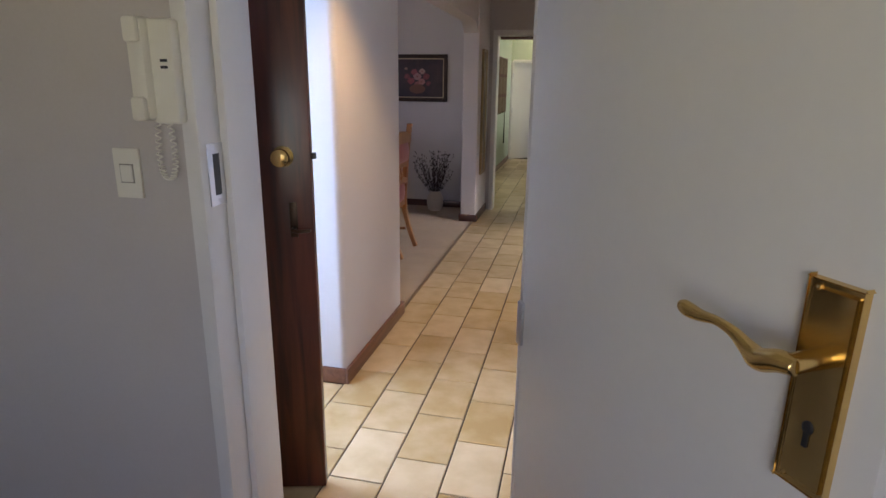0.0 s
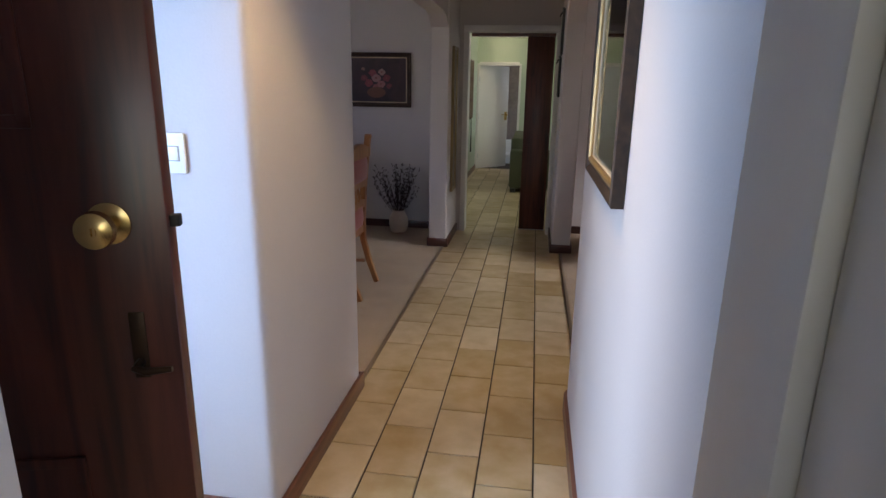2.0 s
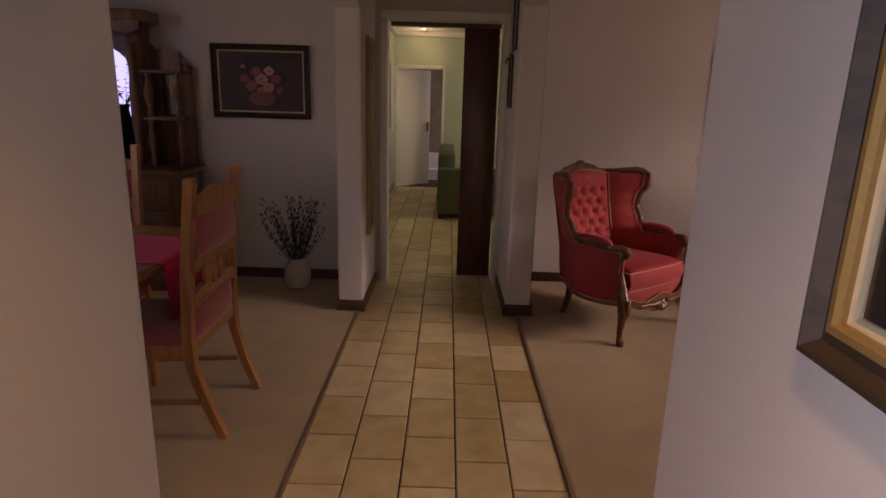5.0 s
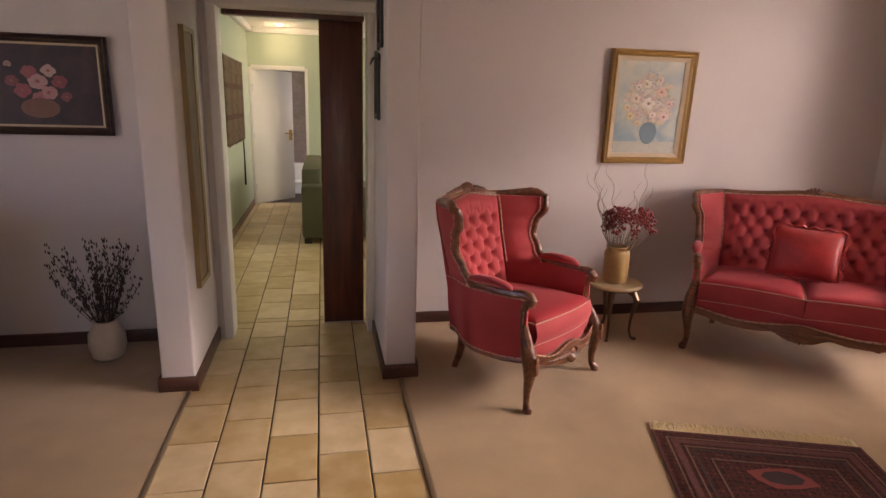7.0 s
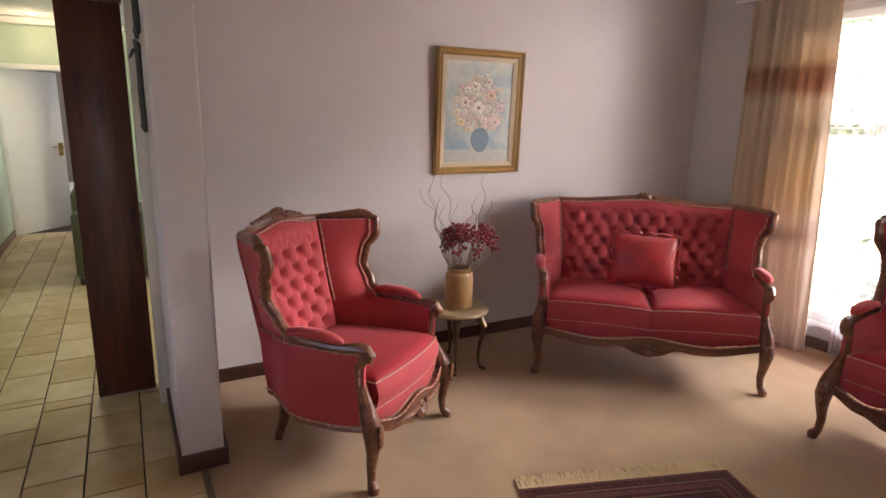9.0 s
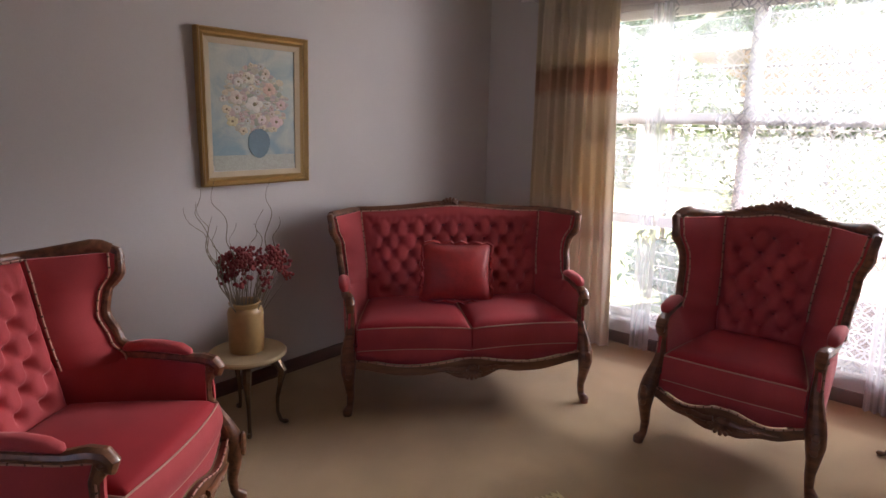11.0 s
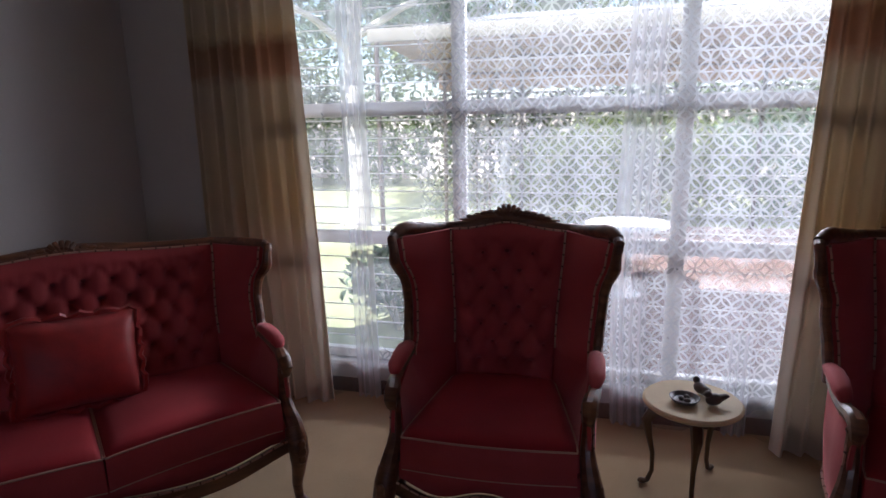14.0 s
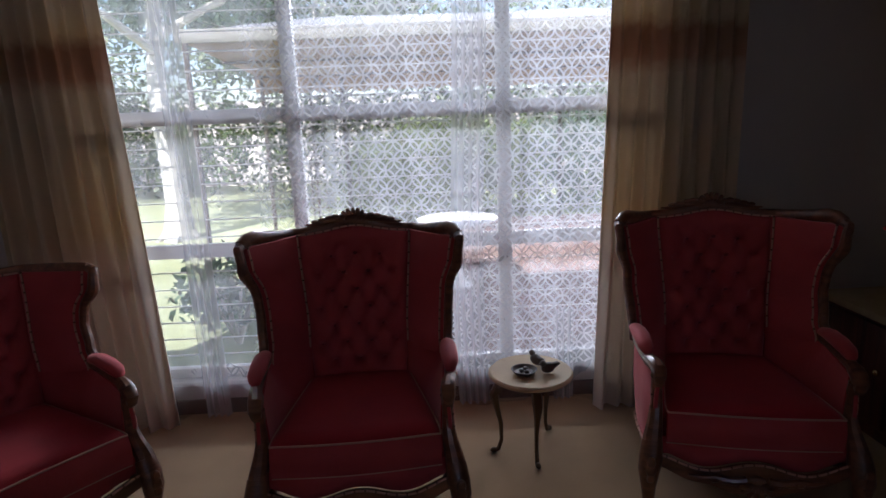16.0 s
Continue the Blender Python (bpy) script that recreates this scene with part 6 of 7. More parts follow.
for s in (-1, 1):
    part("mirror_stile", Shape().box(s * 0.31 - 0.05, s * 0.31 + 0.05, 0.06, 0.22, 0.92, 1.95, 0.006), OLDOAK, dr)
    part("turned_column", Shape().lathe([(0.02, 0.95), (0.035, 1.0), (0.02, 1.06), (0.035, 1.25), (0.03, 1.5), (0.018, 1.62), (0.035, 1.7), (0.03, 1.8)], 14, pose(s * 0.31, 0.02, 0)), OLDOAK, dr)
    for z in (1.26, 1.60):
        part("side_shelf", Shape().box(min(s * 0.36, s * 0.66), max(s * 0.36, s * 0.66), 0.02, 0.22, z, z + 0.022, 0.004), OLDOAK, dr)
    for x in (0.40, 0.62):
        part("spindle", Shape().lathe([(0.016, 1.282), (0.022, 1.31), (0.012, 1.35), (0.034, 1.42), (0.034, 1.48), (0.012, 1.55), (0.020, 1.60)], 12, pose(s * x, 0.05, 0)), OLDOAK, dr)
        part("lower_spindle", Shape().lathe([(0.022, 0.92), (0.028, 0.96), (0.012, 1.0), (0.034, 1.09), (0.014, 1.2), (0.022, 1.26)], 12, pose(s * x, 0.05, 0)), OLDOAK, dr)
    part("small_mirror", Shape().box(min(s * 0.44, s * 0.58), max(s * 0.44, s * 0.58), 0.186, 0.198, 1.30, 1.59), MIRROR, dr, "small bevelled mirror")
    part("side_back", Shape().box(min(s * 0.36, s * 0.67), max(s * 0.36, s * 0.67), 0.2, 0.22, 0.92, 1.66, 0.003), OLDOAK, dr)
    part("side_cresting", Shape().prism([(s * (0.36 + 0.31 * k / 10), 1.622 + 0.17 * math.cos(math.pi / 2 * k / 10) ** 0.8 + 0.02 * math.sin(k * 2.2)) for k in range(11)] + [(s * 0.67, 1.622), (s * 0.36, 1.622)], 0.17, 0.2), OLDOAK, dr)
    part("finial", Shape().lathe([(0.02, 1.62), (0.026, 1.66), (0.01, 1.69), (0.018, 1.72), (0.003, 1.76)], 10, pose(s * 0.65, 0.05, 0)), OLDOAK, dr)
part("mirror_back", Shape().box(-0.27, 0.27, 0.2, 0.22, 0.92, 1.95), OLDOAK, dr)
part("mirror_glass", Shape().box(-0.262, 0.262, 0.186, 0.198, 0.95, 1.88), MIRROR, dr, "tall arched mirror")
arch = [(-0.27, 1.95), (-0.27, 1.60)] + [(-0.26 + 0.52 * k / 16, 1.60 + 0.20 * math.sin(math.pi * k / 16) ** 0.6) for k in range(17)] + [(0.27, 1.60), (0.27, 1.95)]
part("arched_head", Shape().prism(arch, 0.14, 0.184), OLDOAK, dr, "carved arched mirror head")
part("cornice", Shape().box(-0.44, 0.44, -0.02, 0.23, 1.95, 2.03, 0.012), OLDOAK, dr)
val = [(-0.40, 1.952)] + [(-0.40 + 0.8 * k / 24, 1.90 - 0.035 * abs(math.sin(k * math.pi / 6))) for k in range(25)] + [(0.40, 1.952)]
part("valance", Shape().prism(val, -0.01, 0.012), OLDOAK, dr, "scalloped carved valance")
# vase with dark leafy sprays on the dresser
v = thing("tall_vase", pose(-2.98, 6.70, 0.926), "tall dark glazed vase with leafy silk sprays", "vase")
part("vase_body", Shape().lathe([(0.05, 0), (0.055, 0.02), (0.085, 0.14), (0.08, 0.24), (0.045, 0.34), (0.035, 0.40), (0.05, 0.44), (0.04, 0.44)], 24), material("dark_glaze", (0.02, 0.022, 0.03), 0.2, scale=40), v)
rng = random.Random(21)
SPRAY = material("dark_spray_leaf", (0.045, 0.065, 0.05), 0.6, scale=60, grain=0.3, stain=0.3)
for i in range(10):
    a = rng.random() * 6.28
    end = (0.26 * math.cos(a) + 0.02, 0.10 * math.sin(a) - 0.06, 0)
    pts, rad = twig(rng, (0, 0, 0.38), end, 0.16 + 0.20 * rng.random(), 0.03, 0.003, 8)
    br = part("spray", Shape().tube(pts, rad, 4), STEM, v)
    lf = Shape()
    for p in pts[3:]:
        for j in range(3):
            o = Vector(p) + Vector((rng.gauss(0, 0.02), rng.gauss(0, 0.02), rng.gauss(0, 0.02)))
            b = rng.random() * 6.28
            d1, d2 = Vector((math.cos(b), math.sin(b), rng.gauss(0, 0.4))) * 0.02, Vector((-math.sin(b), math.cos(b), 0.3)) * 0.009
            lf.add([o - d1, o + d2, o + d1, o - d2], [(0, 1, 2, 3)])
    part("leaves", lf, SPRAY, br)["kind"] = "stuff"
# floor vase with dry grasses
fv = thing("floor_vase", pose(-1.485, 6.80, 0.006), "cream clay floor vase with dark dried grasses", "vase")
part("vase_body", Shape().lathe([(0.055, 0), (0.085, 0.02), (0.102, 0.09), (0.098, 0.16), (0.068, 0.215), (0.062, 0.235), (0.072, 0.245), (0.055, 0.24), (0.05, 0.2)], 28), material("cream_clay", (0.50, 0.42, 0.33), 0.6, scale=50, grain=0.1, stain=0.15), fv)
DRY = material("dry_grass", (0.060, 0.040, 0.034), 0.9, scale=90, grain=0.2)
for i in range(52):
    a, q = rng.random() * 6.28, rng.random()
    end = (0.27 * q * math.cos(a), 0.15 * q * math.sin(a) - 0.02, 0)
    pts, rad = twig(rng, (0.02 * math.cos(a), 0.02 * math.sin(a), 0.16), end, 0.32 + 0.26 * rng.random(), 0.02, 0.0025, 8)
    st = part("grass_stem", Shape().tube(pts, rad, 4), DRY, fv)
    hd = Shape()
    for p in pts[3:]:
        for j in range(3):
            o = Vector(p) + Vector((rng.gauss(0, 0.008), rng.gauss(0, 0.008), rng.gauss(0, 0.01)))
            hd.ball(o, (0.004, 0.004, 0.010), 5, 3)
    part("seed_head", hd, DRY, st)["kind"] = "stuff"
# dining window with frame and pale curtain, seen in the mirror
dw = thing("window_2", pose(-4.68, 0, 0), "white dining room window with sheer curtain", "window", kind="structure")
sh = Shape()
for y0, y1, z0, z1 in ((2.8, 2.85, 0.85, 2.15), (5.15, 5.2, 0.85, 2.15), (2.85, 5.15, 0.85, 0.9), (2.85, 5.15, 2.1, 2.15), (3.98, 4.02, 0.9, 2.1)):
    sh.box(0, 0.05, y0, y1, z0, z1, 0.003)
part("window_frame", sh, WHITE, dw)
for y0, y1 in ((2.85, 3.98), (4.02, 5.15)):
    q = part("pane", Shape().box(0.02, 0.024, y0, y1, 0.9, 2.1), GLASS, dw)
    q.visible_shadow = False
for y0, y1, sd_ in ((2.64, 2.86, 2.0), (4.75, 5.4, 3.0)):
    t = thing("curtain", pose(-4.50, 0, 0.012), "grey-blue gathered dining room curtain", "curtain", "dining curtains")
    part("drape", Shape().slab(lambda u, v: (0.035 * math.sin(u * 26 + sd_), y0 + (y1 - y0) * u, 2.3 * v), 60, 6, (0.004, 0, 0)), material("grey_blue_curtain", (0.16, 0.17, 0.22), 0.85, scale=200), t, smooth=80)

# ---- passage ----
WOVEN = material("brown_weave", (0.13, 0.085, 0.055), 0.95, scale=120, wide=10, grain=0.35, stain=0.4, bump=0.8)
HANGRED = material("brick_red_weave", (0.10, 0.045, 0.032), 0.95, scale=120, wide=14, grain=0.3, stain=0.4, bump=0.8)
wh = thing("wall_hanging", pose(-1.228, 10.65, 0), "brown woven wall hanging on a rod", "wall hanging")
part("cloth", Shape().slab(lambda u, v: (0.012 + 0.006 * math.sin(u * 20), -0.72 + 1.44 * u, 1.02 + 0.93 * v + (0.02 * math.sin(u * 60) if v == 0 else 0)), 50, 12, (0.012, 0, 0)), WOVEN, wh, smooth=70)
part("rod", Shape().tube([(0.02, -0.76, 1.96), (0.02, 0.76, 1.96)], 0.012, 8), DARKWOOD, wh)
for k in range(5):
    z = 1.12 + 0.17 * k
    part("stripe", Shape().box(0.026, 0.033, -0.70, 0.70, z, z + 0.035 + 0.02 * (k % 2)), HANGRED if k % 2 else WOVEN, wh)
tas = thing("hanging_tassel", pose(-1.222, 11.35, 0), "dark hanging tassel on the passage wall", "tassel")
part("tassel_cord", Shape().tube([(0.0, 0, 1.0), (0.004, 0.005, 0.75), (0.002, 0, 0.42)], [0.006, 0.008, 0.014], 6), IRON, tas)
GREENSOFA = material("olive_fabric", (0.105, 0.108, 0.068), 0.85, scale=200, wide=6, grain=0.15, stain=0.1, bump=0.4)
gs = thing("green_sofa", pose(-0.45, 9.66, 0), "olive green fabric sofa in the family room", "sofa")
part("arm", Shape().box(0, 0.95, 0, 0.22, 0.06, 0.635, 0.035), GREENSOFA, gs)
part("backrest", Shape().box(0, 0.22, 0.22, 1.9, 0.06, 0.80, 0.04), GREENSOFA, gs)
part("seat_base", Shape().box(0.22, 0.95, 0.22, 1.9, 0.06, 0.30, 0.02), GREENSOFA, gs)
part("seat_cushion", Shape().box(0.22, 0.93, 0.23, 1.88, 0.30, 0.45, 0.04), GREENSOFA, gs)
for x, y in ((0.05, 0.04), (0.88, 0.04), (0.05, 1.85), (0.88, 1.85)):
    part("foot", Shape().box(x - 0.03, x + 0.05, y - 0.03, y + 0.04, 0, 0.06), IRON, gs)
fd = door_leaf("door_far", pose(-1.185, 12.29, 0, 0, 0, 46), 0.76, 1.93, 0.04, WHITE, "cream painted door standing ajar at the passage end")
lever_handle(fd, 0.70, 1.02, -1, 0.16)
# far room: tiled shower wall, white step and basin seen through the gap
SLATE = material("grey_slate_tile", (0.20, 0.16, 0.15), 0.5, scale=20, wide=5, grain=0.3, stain=0.4, bump=0.3)
sw = tagged(new("slate_panel", Shape().box(-0.98, -0.2, 14.0, 14.06, 0.45, 2.4).mesh("slate_panel", SLATE)), "grey streaked stone panel in the far room", "wall panel")
sb = thing("white_step", pose(-0.62, 13.6, 0), "white plastered bath step in the far room", "step")
part("tread", Shape().box(-0.5, 0.5, -0.3, 0.3, 0.16, 0.2, 0.006), WHITE, sb)
part("riser", Shape().box(-0.48, 0.48, -0.28, 0.28, 0, 0.16), WHITE, sb)
part("upper_riser", Shape().box(-0.48, 0.48, 0.0, 0.28, 0.2, 0.45, 0.004), WHITE, sb)
# downlights and hall lamp
GLOW = bpy.data.materials.new("lamp_glow")
GLOW.use_nodes = True
gb = GLOW.node_tree.nodes["Principled BSDF"]
gb.inputs["Emission Color"].default_value = (1.0, 0.86, 0.6, 1)
gb.inputs["Emission Strength"].default_value = 6
# the second downlight is added, to go with the lamp by the far door
for x, y, z in ((-0.32, 10.9, 2.5), (-0.75, 11.9, 2.5)):
    dl = thing("downlight", pose(x, y, z), "round recessed ceiling downlight, switched on", "downlight", "passage downlights")
    part("trim_ring", Shape().lathe([(0.038, 0.0), (0.055, -0.002), (0.058, -0.006), (0.04, -0.008), (0.036, -0.004)], 24, cap=False), WHITE, dl)
    part("bulb", Shape().lathe([(0.036, -0.002), (0.030, -0.006), (0.004, -0.009)], 20), GLOW, dl, "glowing warm bulb")
hl = thing("hall_ceiling_lamp", pose(-0.42, 2.15, H), "round glass hall ceiling lamp, switched on", "ceiling lamp")
part("rose", Shape().lathe([(0.08, 0), (0.085, -0.01), (0.07, -0.03), (0.02, -0.035)], 24), BRASS, hl)
part("stem", Shape().tube([(0, 0, -0.03), (0, 0, -0.12)], 0.01, 8), BRASS, hl)


# ---- garden outside the lounge ----
GZ = -0.18
GRASS = material("lawn", (0.27, 0.29, 0.16), 0.9, scale=60, wide=0.8, grain=0.3, stain=0.25, bump=0.8, depth=0.02)
PAVE = material("pink_paving", (0.19, 0.13, 0.115), 0.85, scale=40, wide=2, grain=0.15, stain=0.2, bump=0.4)
BARK = material("pale_bark", (0.44, 0.42, 0.38), 0.9, scale=14, wide=4, grain=0.3, stain=0.35, bump=0.9, depth=0.01)
tagged(new("ground", Shape().add([(-400, -400, GZ), (400, -400, GZ), (400, 400, GZ), (-400, 400, GZ)], [(0, 1, 2, 3)]).mesh("ground", GRASS)), "sunlit green lawn around the house", "ground", "", "structure")
structure("pavement", Shape().box(4.25, 10.9, -1.5, 5.35, GZ, GZ + 0.03), PAVE, "pinkish brick terrace outside the window")
# the roof slab runs out to x -6.4, unseen, to shade the dining window
structure("eave", Shape().box(4.25, 4.95, -2.2, 8.2, 2.50, 2.62).box(-6.4, 4.3, -2.2, 7.4, 2.67, 2.8), CEIL, "white boarded roof overhang, carried west as an added sunshade")


def leaf_cloud(name, blobs, count, size, mat, seed, parent=None, kind=""):
    """Many small leaves spread over the shells of a few uneven blobs."""
    rs = np.random.RandomState(seed)
    weights = np.array([b[3] * b[4] + b[4] * b[5] for b in blobs])
    pick = rs.choice(len(blobs), count, p=weights / weights.sum())
    c = np.array([b[:3] for b in blobs])[pick]
    r = np.array([b[3:6] for b in blobs])[pick]
    d = rs.normal(size=(count, 3))
    d /= np.linalg.norm(d, axis=1)[:, None]
    k = rs.uniform(0.55, 1.08, (count, 1)) * (1 + 0.22 * np.sin(d[:, :1] * 7 + pick[:, None]) * np.cos(d[:, 2:] * 6))
    p = c + d * r * k
    a = rs.normal(size=(count, 3))
    a /= np.linalg.norm(a, axis=1)[:, None]
    b = np.cross(a, rs.normal(size=(count, 3)))
    b /= np.linalg.norm(b, axis=1)[:, None]
    s = size * rs.uniform(0.6, 1.4, (count, 1))
    verts = np.stack([p - a * s, p + b * s * 0.42, p + a * s, p - b * s * 0.42], 1).reshape(-1, 3)
    me = bpy.data.meshes.new(name)
    me.from_pydata(verts.tolist(), [], np.arange(count * 4).reshape(-1, 4).tolist())
    me.materials.append(mat)
    ob = new(name, me)
    if parent:
        ob.parent = parent
    return ob


def leaf_material(name, dark, light):
    m = bpy.data.materials.new(name)
    m.use_nodes = True
    t = m.node_tree
    b = t.nodes["Principled BSDF"]
    b.inputs["Roughness"].default_value = 0.5
    g = t.nodes.new("ShaderNodeNewGeometry")
    r = t.nodes.new("ShaderNodeValToRGB")
    r.color_ramp.elements[0].color, r.color_ramp.elements[1].color = (*dark, 1), (*light, 1)
    t.links.new(g.outputs["Random Per Island"], r.inputs["Fac"])
    t.links.new(r.outputs["Color"], b.inputs["Base Color"])
    tr = t.nodes.new("ShaderNodeBsdfTranslucent")
    t.links.new(r.outputs["Color"], tr.inputs["Color"])
    mix = t.nodes.new("ShaderNodeMixShader")
    mix.inputs[0].default_value = 0.35
    t.links.new(b.outputs[0], mix.inputs[1])
    t.links.new(tr.outputs[0], mix.inputs[2])
    t.links.new(mix.outputs[0], t.nodes["Material Output"].inputs["Surface"])
    return m


LEAVES = leaf_material("tree_leaf", (0.035, 0.060, 0.016), (0.12, 0.17, 0.05))
LEAVES_COOL = leaf_material("cool_leaf", (0.03, 0.065, 0.035), (0.10, 0.17, 0.10))
LEAVES_BRIGHT = leaf_material("bright_leaf", (0.09, 0.13, 0.03), (0.22, 0.26, 0.08))


def tree(m, height, girth, seed, label, leaves, blobs, count):
    rng = random.Random(seed)
    t = thing("tree", m, label, "tree", "garden trees")
    bend = [(0.10 * math.sin(1.3 * k + seed) * k / 6, 0.12 * math.cos(1.1 * k + seed) * k / 6, height * k / 8) for k in range(9)]
    sh = Shape().tube(bend, [girth * (1.35 if k == 0 else 1.0 - 0.075 * k) for k in range(9)], 14)
    for i in range(5):
        a = i * 1.257 + seed
        sh.tube([(0.2 * girth * math.cos(a), 0.2 * girth * math.sin(a), 0.35), (1.1 * girth * math.cos(a), 1.1 * girth * math.sin(a), 0.08), (1.9 * girth * math.cos(a), 1.9 * girth * math.sin(a), -0.03)], [girth * 0.5, girth * 0.35, girth * 0.12], 8)
    part("trunk", sh, BARK, t, "pale mottled trunk")
    for i in range(6):
        a = i * 1.05 + rng.random()
        z = height * (0.45 + 0.5 * rng.random())
        l = 1.0 + rng.random()
        part("limb", Shape().tube([(0, 0, z), (0.5 * l * math.cos(a), 0.5 * l * math.sin(a), z + 0.4), (1.3 * l * math.cos(a), 1.3 * l * math.sin(a), z + 0.8)], [girth * 0.4, girth * 0.28, girth * 0.1], 8), BARK, t)
    c = leaf_cloud("crown", blobs, count, 0.085, leaves, seed, t)
    return t


tree(pose(10.3, 8.45, GZ), 4.6, 0.19, 2, "tall pale-barked garden tree with a wide crown", LEAVES_COOL, [(0, 0, 4.6, 1.9, 1.9, 1.1), (1.2, 1.4, 4.0, 1.4, 1.4, 1.0), (-1.0, 1.2, 3.9, 1.2, 1.3, 0.9), (0.4, -1.3, 4.3, 1.3, 1.3, 0.9), (2.2, -0.4, 4.2, 1.3, 1.3, 1.0)], 9000)
tree(pose(14.0, 6.6, GZ), 4.2, 0.12, 5, "slim garden tree behind the canopy", LEAVES, [(0, 0, 4.2, 1.8, 2.0, 1.4), (0.6, 1.6, 3.6, 1.5, 1.5, 1.2), (0.5, -1.6, 3.4, 1.5, 1.5, 1.2)], 7000)
tree(pose(14.0, 15.0, GZ), 4.4, 0.15, 7, "leafy garden tree near the hedge", LEAVES, [(0, 0, 4.2, 2.2, 2.2, 1.5), (1.0, 1.8, 3.2, 1.6, 1.6, 1.4), (0.5, -1.9, 3.2, 1.6, 1.6, 1.4)], 8000)
hedge = []
rng = random.Random(9)
for i in range(26):
    y = -6 + i * 1.05
    hedge.append((16.2 + rng.gauss(0, 0.4), y, 0.9 + rng.random() * 0.6, 1.0, 1.0, 1.3))
    if i % 2:
        hedge.append((17.4 + rng.gauss(0, 0.5), y, 2.6 + rng.random() * 1.6, 1.4, 1.3, 1.8))
hb = leaf_cloud("hedge", hedge, 30000, 0.10, LEAVES, 31)
tagged(hb, "dense dark green boundary hedge", "hedge", "", "stuff")
structure("wall_garden", Shape().box(18.6, 18.8, -14, 30, GZ, 2.2), WALL, "plastered garden boundary wall")


def bush(m, blobs, count, size, mat, label):
    t = thing("shrub", m, label, "shrub", "garden shrubs")
    leaf_cloud("foliage", blobs, count, size, mat, count, t)
    st = Shape()
    for i in range(6):
        a = i * 1.05
        st.tube([(0, 0, 0), (0.12 * math.cos(a), 0.12 * math.sin(a), 0.3), (0.3 * math.cos(a), 0.3 * math.sin(a), 0.6)], [0.02, 0.015, 0.006], 5)
    part("stems", st, BARK, t)
    return t


bush(pose(5.6, 6.15, GZ), [(0, 0, 0.45, 0.35, 0.35, 0.35), (0.3, 0.3, 0.35, 0.25, 0.3, 0.28)], 700, 0.05, LEAVES_COOL, "small leafy shrub outside the window")
bush(pose(11.6, 4.3, GZ), [(0, 0, 1.0, 0.8, 1.2, 0.9), (0.3, -1.2, 0.8, 0.7, 0.8, 0.8), (0.2, 1.2, 0.7, 0.6, 0.7, 0.7)], 5000, 0.07, LEAVES_BRIGHT, "large light green shrub beyond the canopy")
bush(pose(12.0, 1.6, GZ), [(0, 0, 0.9, 0.8, 1.3, 0.9), (0.2, -1.3, 1.1, 0.8, 0.9, 1.1)], 4500, 0.07, LEAVES_COOL, "large dark green shrub beyond the canopy")
# spiky yucca
yu = thing("yucca", pose(11.0, 3.75, GZ), "spiky pale green yucca plant", "yucca")
part("stem", Shape().tube([(0, 0, 0), (0.02, 0, 0.6), (0, 0.02, 1.25)], [0.09, 0.07, 0.06], 8), BARK, yu)
YU = material("yucca_leaf", (0.30, 0.34, 0.16), 0.5, scale=40, grain=0.15)
for i in range(44):
    a, el = rng.random() * 6.28, radians(-15 + 95 * rng.random())
    d = Vector((math.cos(a) * math.cos(el), math.sin(a) * math.cos(el), math.sin(el)))
    w = d.cross(Vector((0, 0, 1))).normalized() * 0.028
    o = Vector((0, 0.02, 1.25))
    tip = o + d * 0.72 - Vector((0, 0, 0.12))
    mid = o + d * 0.4
    part("blade", Shape().add([o - w * 0.6, o + w * 0.6, mid + w, mid - w, tip, mid + Vector((0, 0, -0.015))], [(0, 1, 2, 3), (3, 2, 4), (0, 3, 5), (1, 5, 2), (3, 4, 5), (2, 5, 4)]), YU, yu)
# garden canopy on a metal frame
CANVAS = material("tan_canvas", (0.30, 0.205, 0.12), 0.9, scale=80, wide=3, grain=0.08, stain=0.12, bump=0.3)
nt = CANVAS.node_tree
tb = nt.nodes.new("ShaderNodeBsdfTranslucent")
tb.inputs["Color"].default_value = (0.36, 0.24, 0.13, 1)
mx = nt.nodes.new("ShaderNodeMixShader")
mx.inputs[0].default_value = 0.45
nt.links.new(nt.nodes["Principled BSDF"].outputs[0], mx.inputs[1])
nt.links.new(tb.outputs[0], mx.inputs[2])
nt.links.new(mx.outputs[0], nt.nodes["Material Output"].inputs["Surface"])
GREYCLOTH = material("grey_canvas", (0.06, 0.062, 0.07), 0.9, scale=80, wide=3, grain=0.08, stain=0.12)
BEAM = wood("weathered_beam", (0.105, 0.10, 0.080), (0.16, 0.152, 0.125), 0.7, 1.0, "y", 0.0)
gz = thing("garden_canopy", pose(7.8, 0, GZ), "tan canvas garden canopy on a dark metal frame", "canopy")
X1, Y0, Y1 = 3.0, 0.9, 7.2


def roof(u, v):
    x, y = X1 * u, Y0 + (Y1 - Y0) * v
    k = 1 - abs(2 * u - 1)
    e = min(v, 1 - v) / 0.22
    return (x, y, 2.66 + 0.40 * min(k, min(e, 1) if e < 1 else k) - 0.05 * math.sin(math.pi * v) * k)


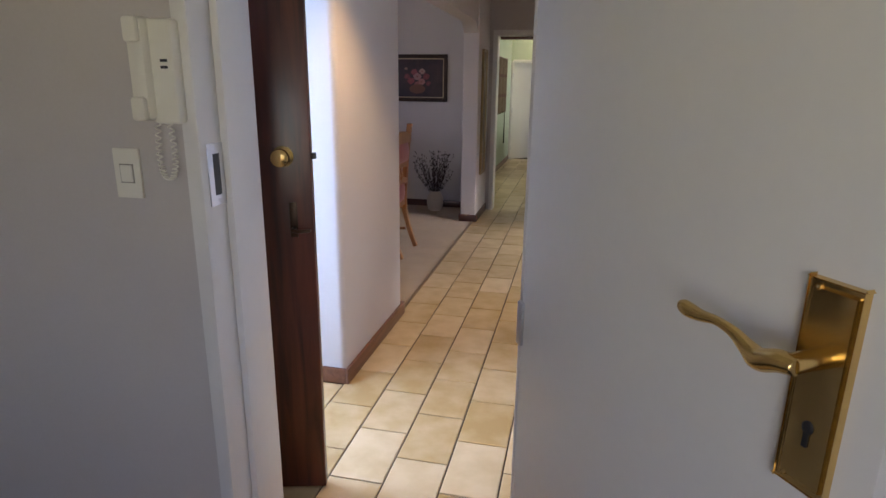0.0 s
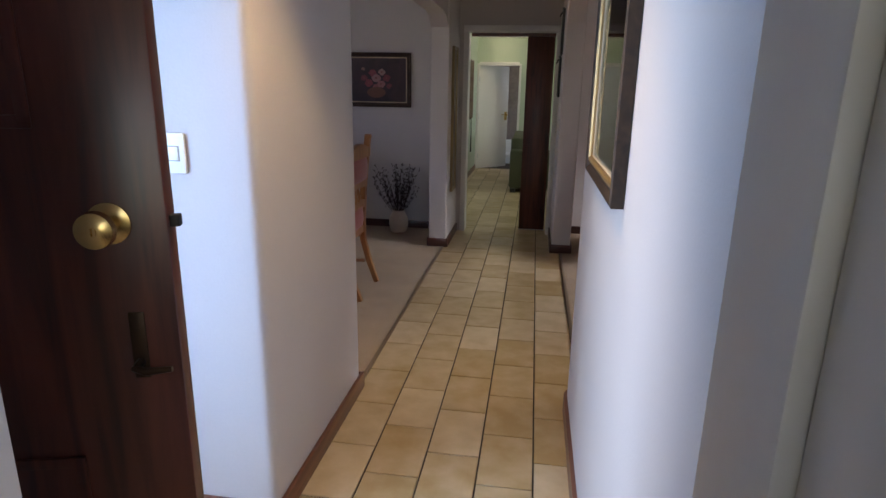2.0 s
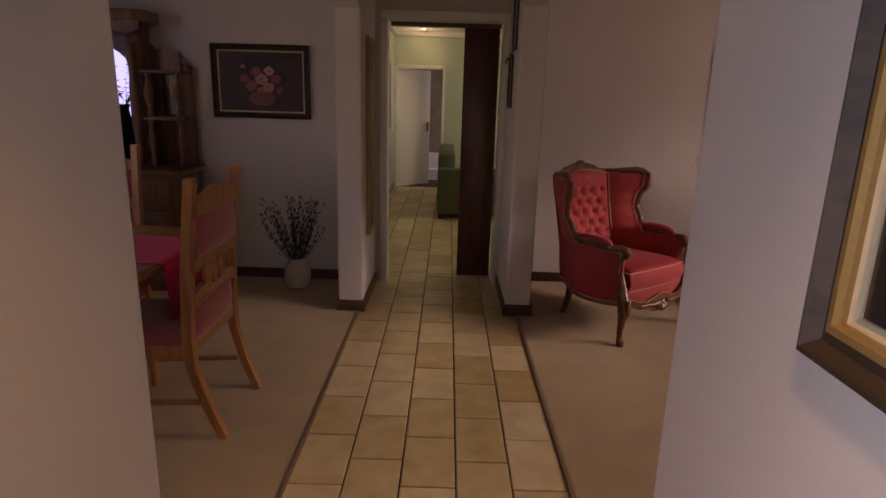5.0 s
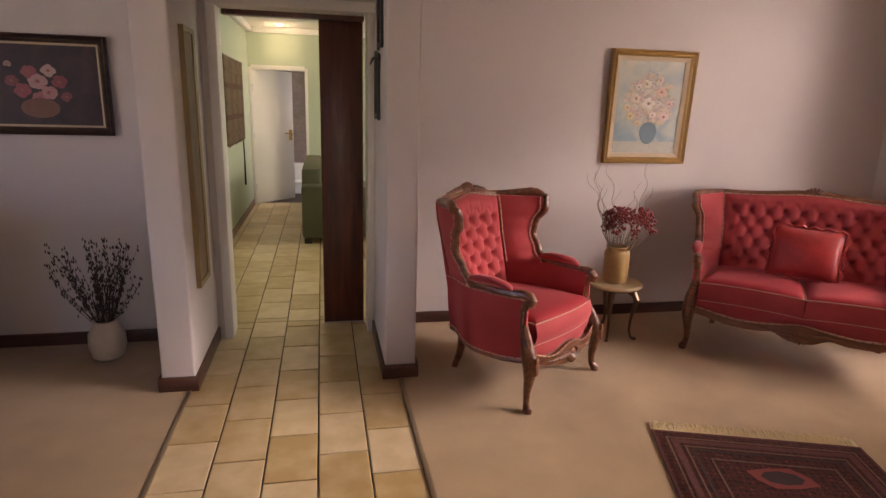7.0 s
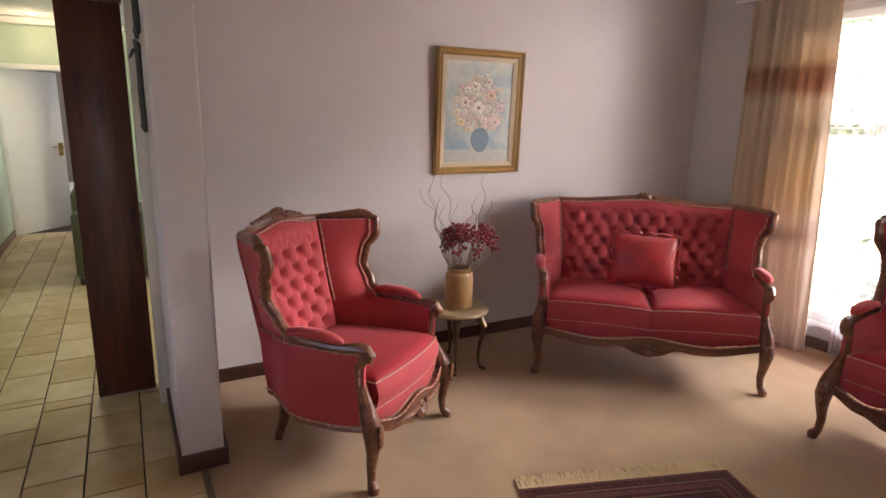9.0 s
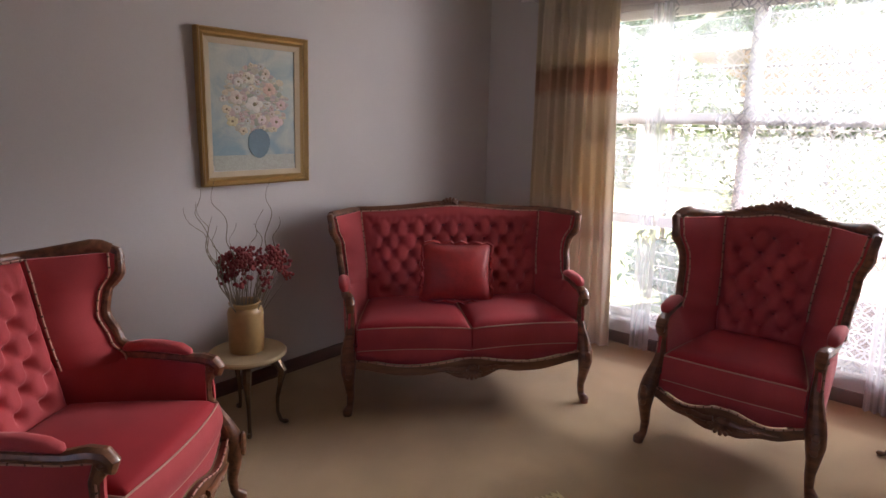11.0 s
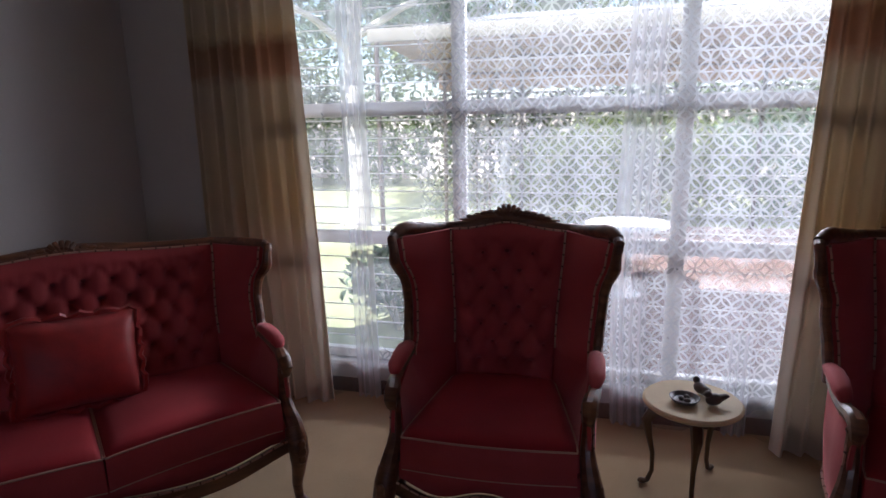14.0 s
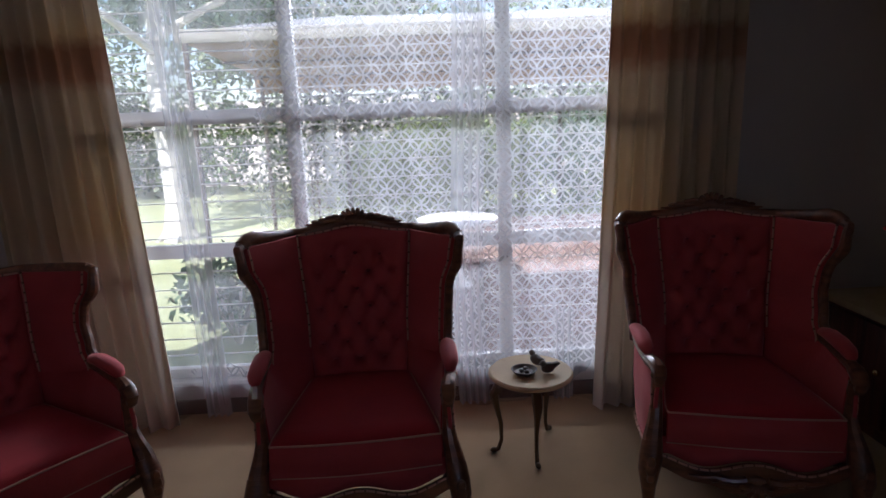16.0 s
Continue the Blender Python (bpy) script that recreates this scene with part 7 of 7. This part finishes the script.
part("roof_canvas", Shape().slab(roof, 16, 24, (0, 0, 0.01)), GREYCLOTH, gz, "grey sloping canvas roof", smooth=60)
part("lining", Shape().slab(lambda u, v: (0.02 + (X1 - 0.04) * u, Y0 + 0.02 + (Y1 - Y0 - 0.04) * v, 2.60 - 0.16 * u - 0.02 * math.sin(v * 25)), 8, 30, (0, 0, 0.006)), CANVAS, gz, "tan canvas lining")
part("front_beam", Shape().box(-0.03, 0.03, Y0, Y1, 2.56, 2.70, 0.006), BEAM, gz, "weathered beige front beam")
scal = [(Y0, 2.46)] + [(Y0 + (Y1 - Y0) * i / 84, 2.20 - 0.05 * abs(math.sin(i * math.pi / 4))) for i in range(85)] + [(Y1, 2.46)]
part("back_valance", Shape().prism([(y, z) for y, z in scal], -0.006, 0.006, Matrix.Translation((X1, 0, 0)) @ pose(0, 0, 0, 0, 0, 90)), CANVAS, gz, "scalloped tan valance")
METAL = material("rusty_metal", (0.06, 0.045, 0.035), 0.6, 0.4, scale=40, grain=0.2, stain=0.3)
for x, y in ((0.0, Y0 + 0.1), (0.0, Y1 - 0.1), (X1, Y0 + 0.1), (X1, 2.4), (X1, 5.85), (X1, Y1 - 0.1)):
    part("post", Shape().tube([(x, y, 0), (x, y, 2.56)], 0.032, 8), METAL, gz)
part("post", Shape().tube([(X1 - 0.05, 6.35, 0), (X1 - 0.05, 6.35, 2.2), (X1 - 0.05, 6.2, 2.4)], 0.022, 8), METAL, gz)
for y in (5.85, 2.4):
    for s in (-1, 1):
        part("brace", Shape().tube([(X1, y, 2.02), (X1, y + s * 0.5, 2.45)], 0.018, 6), METAL, gz)
for x, z in ((X1, 2.42), (1.5, 2.5), (X1, 2.10)):
    part("rail", Shape().tube([(x, Y0, z), (x, Y1, z)], 0.018, 6), METAL, gz)
for y in (2.6, 4.1, 5.6):
    part("rafter", Shape().tube([(0, y, 2.58), (X1, y, 2.42)], 0.018, 6), METAL, gz)
# arched trellis under the canopy
tr_ = thing("trellis", pose(10.3, 6.05, GZ), "arched dark metal garden trellis", "trellis")
for w_, h_ in ((0.42, 1.55), (0.30, 1.35)):
    part("hoop", Shape().tube([(0, -w_, 0), (0, -w_, h_ - 0.3)] + [(0, -w_ * math.cos(a), h_ - 0.3 + 0.35 * math.sin(a)) for a in [math.pi * i / 12 for i in range(13)]] + [(0, w_, 0)], 0.012, 6), METAL, tr_)
for z in (0.4, 0.8, 1.2):
    part("cross_bar", Shape().tube([(0, -0.42, z), (0, 0.42, z)], 0.009, 6), METAL, tr_)
gt = thing("garden_table", pose(6.9, 4.32, GZ + 0.0), "round white metal garden table", "table")
part("tabletop", Shape().lathe([(0.36, 0.70), (0.40, 0.705), (0.40, 0.72), (0.37, 0.725)], 32), WHITE, gt)
part("column", Shape().lathe([(0.16, 0.0), (0.14, 0.04), (0.04, 0.1), (0.035, 0.6), (0.12, 0.70)], 16), WHITE, gt)

# ---- made-up window behind the start of the walk, unseen, round the fill lamp ----
bw = thing("window_3", pose(-0.8, -2.15, 0), "white window frame added round the back room fill lamp", "window", kind="structure")
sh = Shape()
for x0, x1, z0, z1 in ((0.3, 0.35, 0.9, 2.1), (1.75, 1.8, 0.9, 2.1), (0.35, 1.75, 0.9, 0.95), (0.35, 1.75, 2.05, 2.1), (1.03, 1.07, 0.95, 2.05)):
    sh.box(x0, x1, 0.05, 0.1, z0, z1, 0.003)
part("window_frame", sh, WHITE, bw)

# ---- floor tiles, each its own piece ----
floor = bpy.data.objects["floor"]
TW, TL, J = 0.2235, 0.3520, 0.0070
SX = -0.262 - 6 * TW


def tile_mesh(w, l):
    b = 0.004
    x0, x1, y0, y1 = J / 2, w - J / 2, J / 2, l - J / 2
    v = [(x0, y0, -0.006), (x1, y0, -0.006), (x1, y1, -0.006), (x0, y1, -0.006), (x0, y0, -0.001), (x1, y0, -0.001), (x1, y1, -0.001), (x0, y1, -0.001), (x0 + b, y0 + b, 0.001), (x1 - b, y0 + b, 0.001), (x1 - b, y1 - b, 0.001), (x0 + b, y1 - b, 0.001)]
    f = [(0, 1, 5, 4), (1, 2, 6, 5), (2, 3, 7, 6), (3, 0, 4, 7), (4, 5, 9, 8), (5, 6, 10, 9), (6, 7, 11, 10), (7, 4, 8, 11), (8, 9, 10, 11)]
    me = bpy.data.meshes.new("tile")
    me.from_pydata(v, [], f)
    me.materials.append(TILE)
    return me


whole = tile_mesh(TW, TL)
cut = {}
rng = random.Random(17)
areas = ((-0.93, 0.195, 1.32, 7.30), (-1.50, -0.93, 1.32, 2.46), (-1.23, 0.40, 7.30, 12.4), (-0.70, 0.08, -0.6, 1.32))
count = 0
for ax0, ax1, ay0, ay1 in areas:
    i0, i1 = int((ax0 - SX) / TW) - 1, int((ax1 - SX) / TW) + 1
    for i in range(i0, i1 + 1):
        x = SX + i * TW
        lo, hi = max(x, ax0), min(x + TW, ax1)
        if hi - lo < 0.03:
            continue
        phase = 5.083 if i % 2 == 1 else 4.907
        j0 = math.floor((ay0 - phase) / TL)
        y = phase + j0 * TL
        while y < ay1:
            a, b = max(y, ay0), min(y + TL, ay1)
            if b - a > 0.03:
                w, l = round(hi - lo, 3), round(b - a, 3)
                full = w > TW - 0.012 and l > TL - 0.004
                if full:
                    me = whole
                else:
                    if (w, l) not in cut:
                        cut[(w, l)] = tile_mesh(w, l)
                    me = cut[(w, l)]
                ob = new("tile", me)
                ob.parent = floor
                ob.location = (x if full else lo, a, 0.0008 * (rng.random() - 0.5))
                count += 1
            y += TL
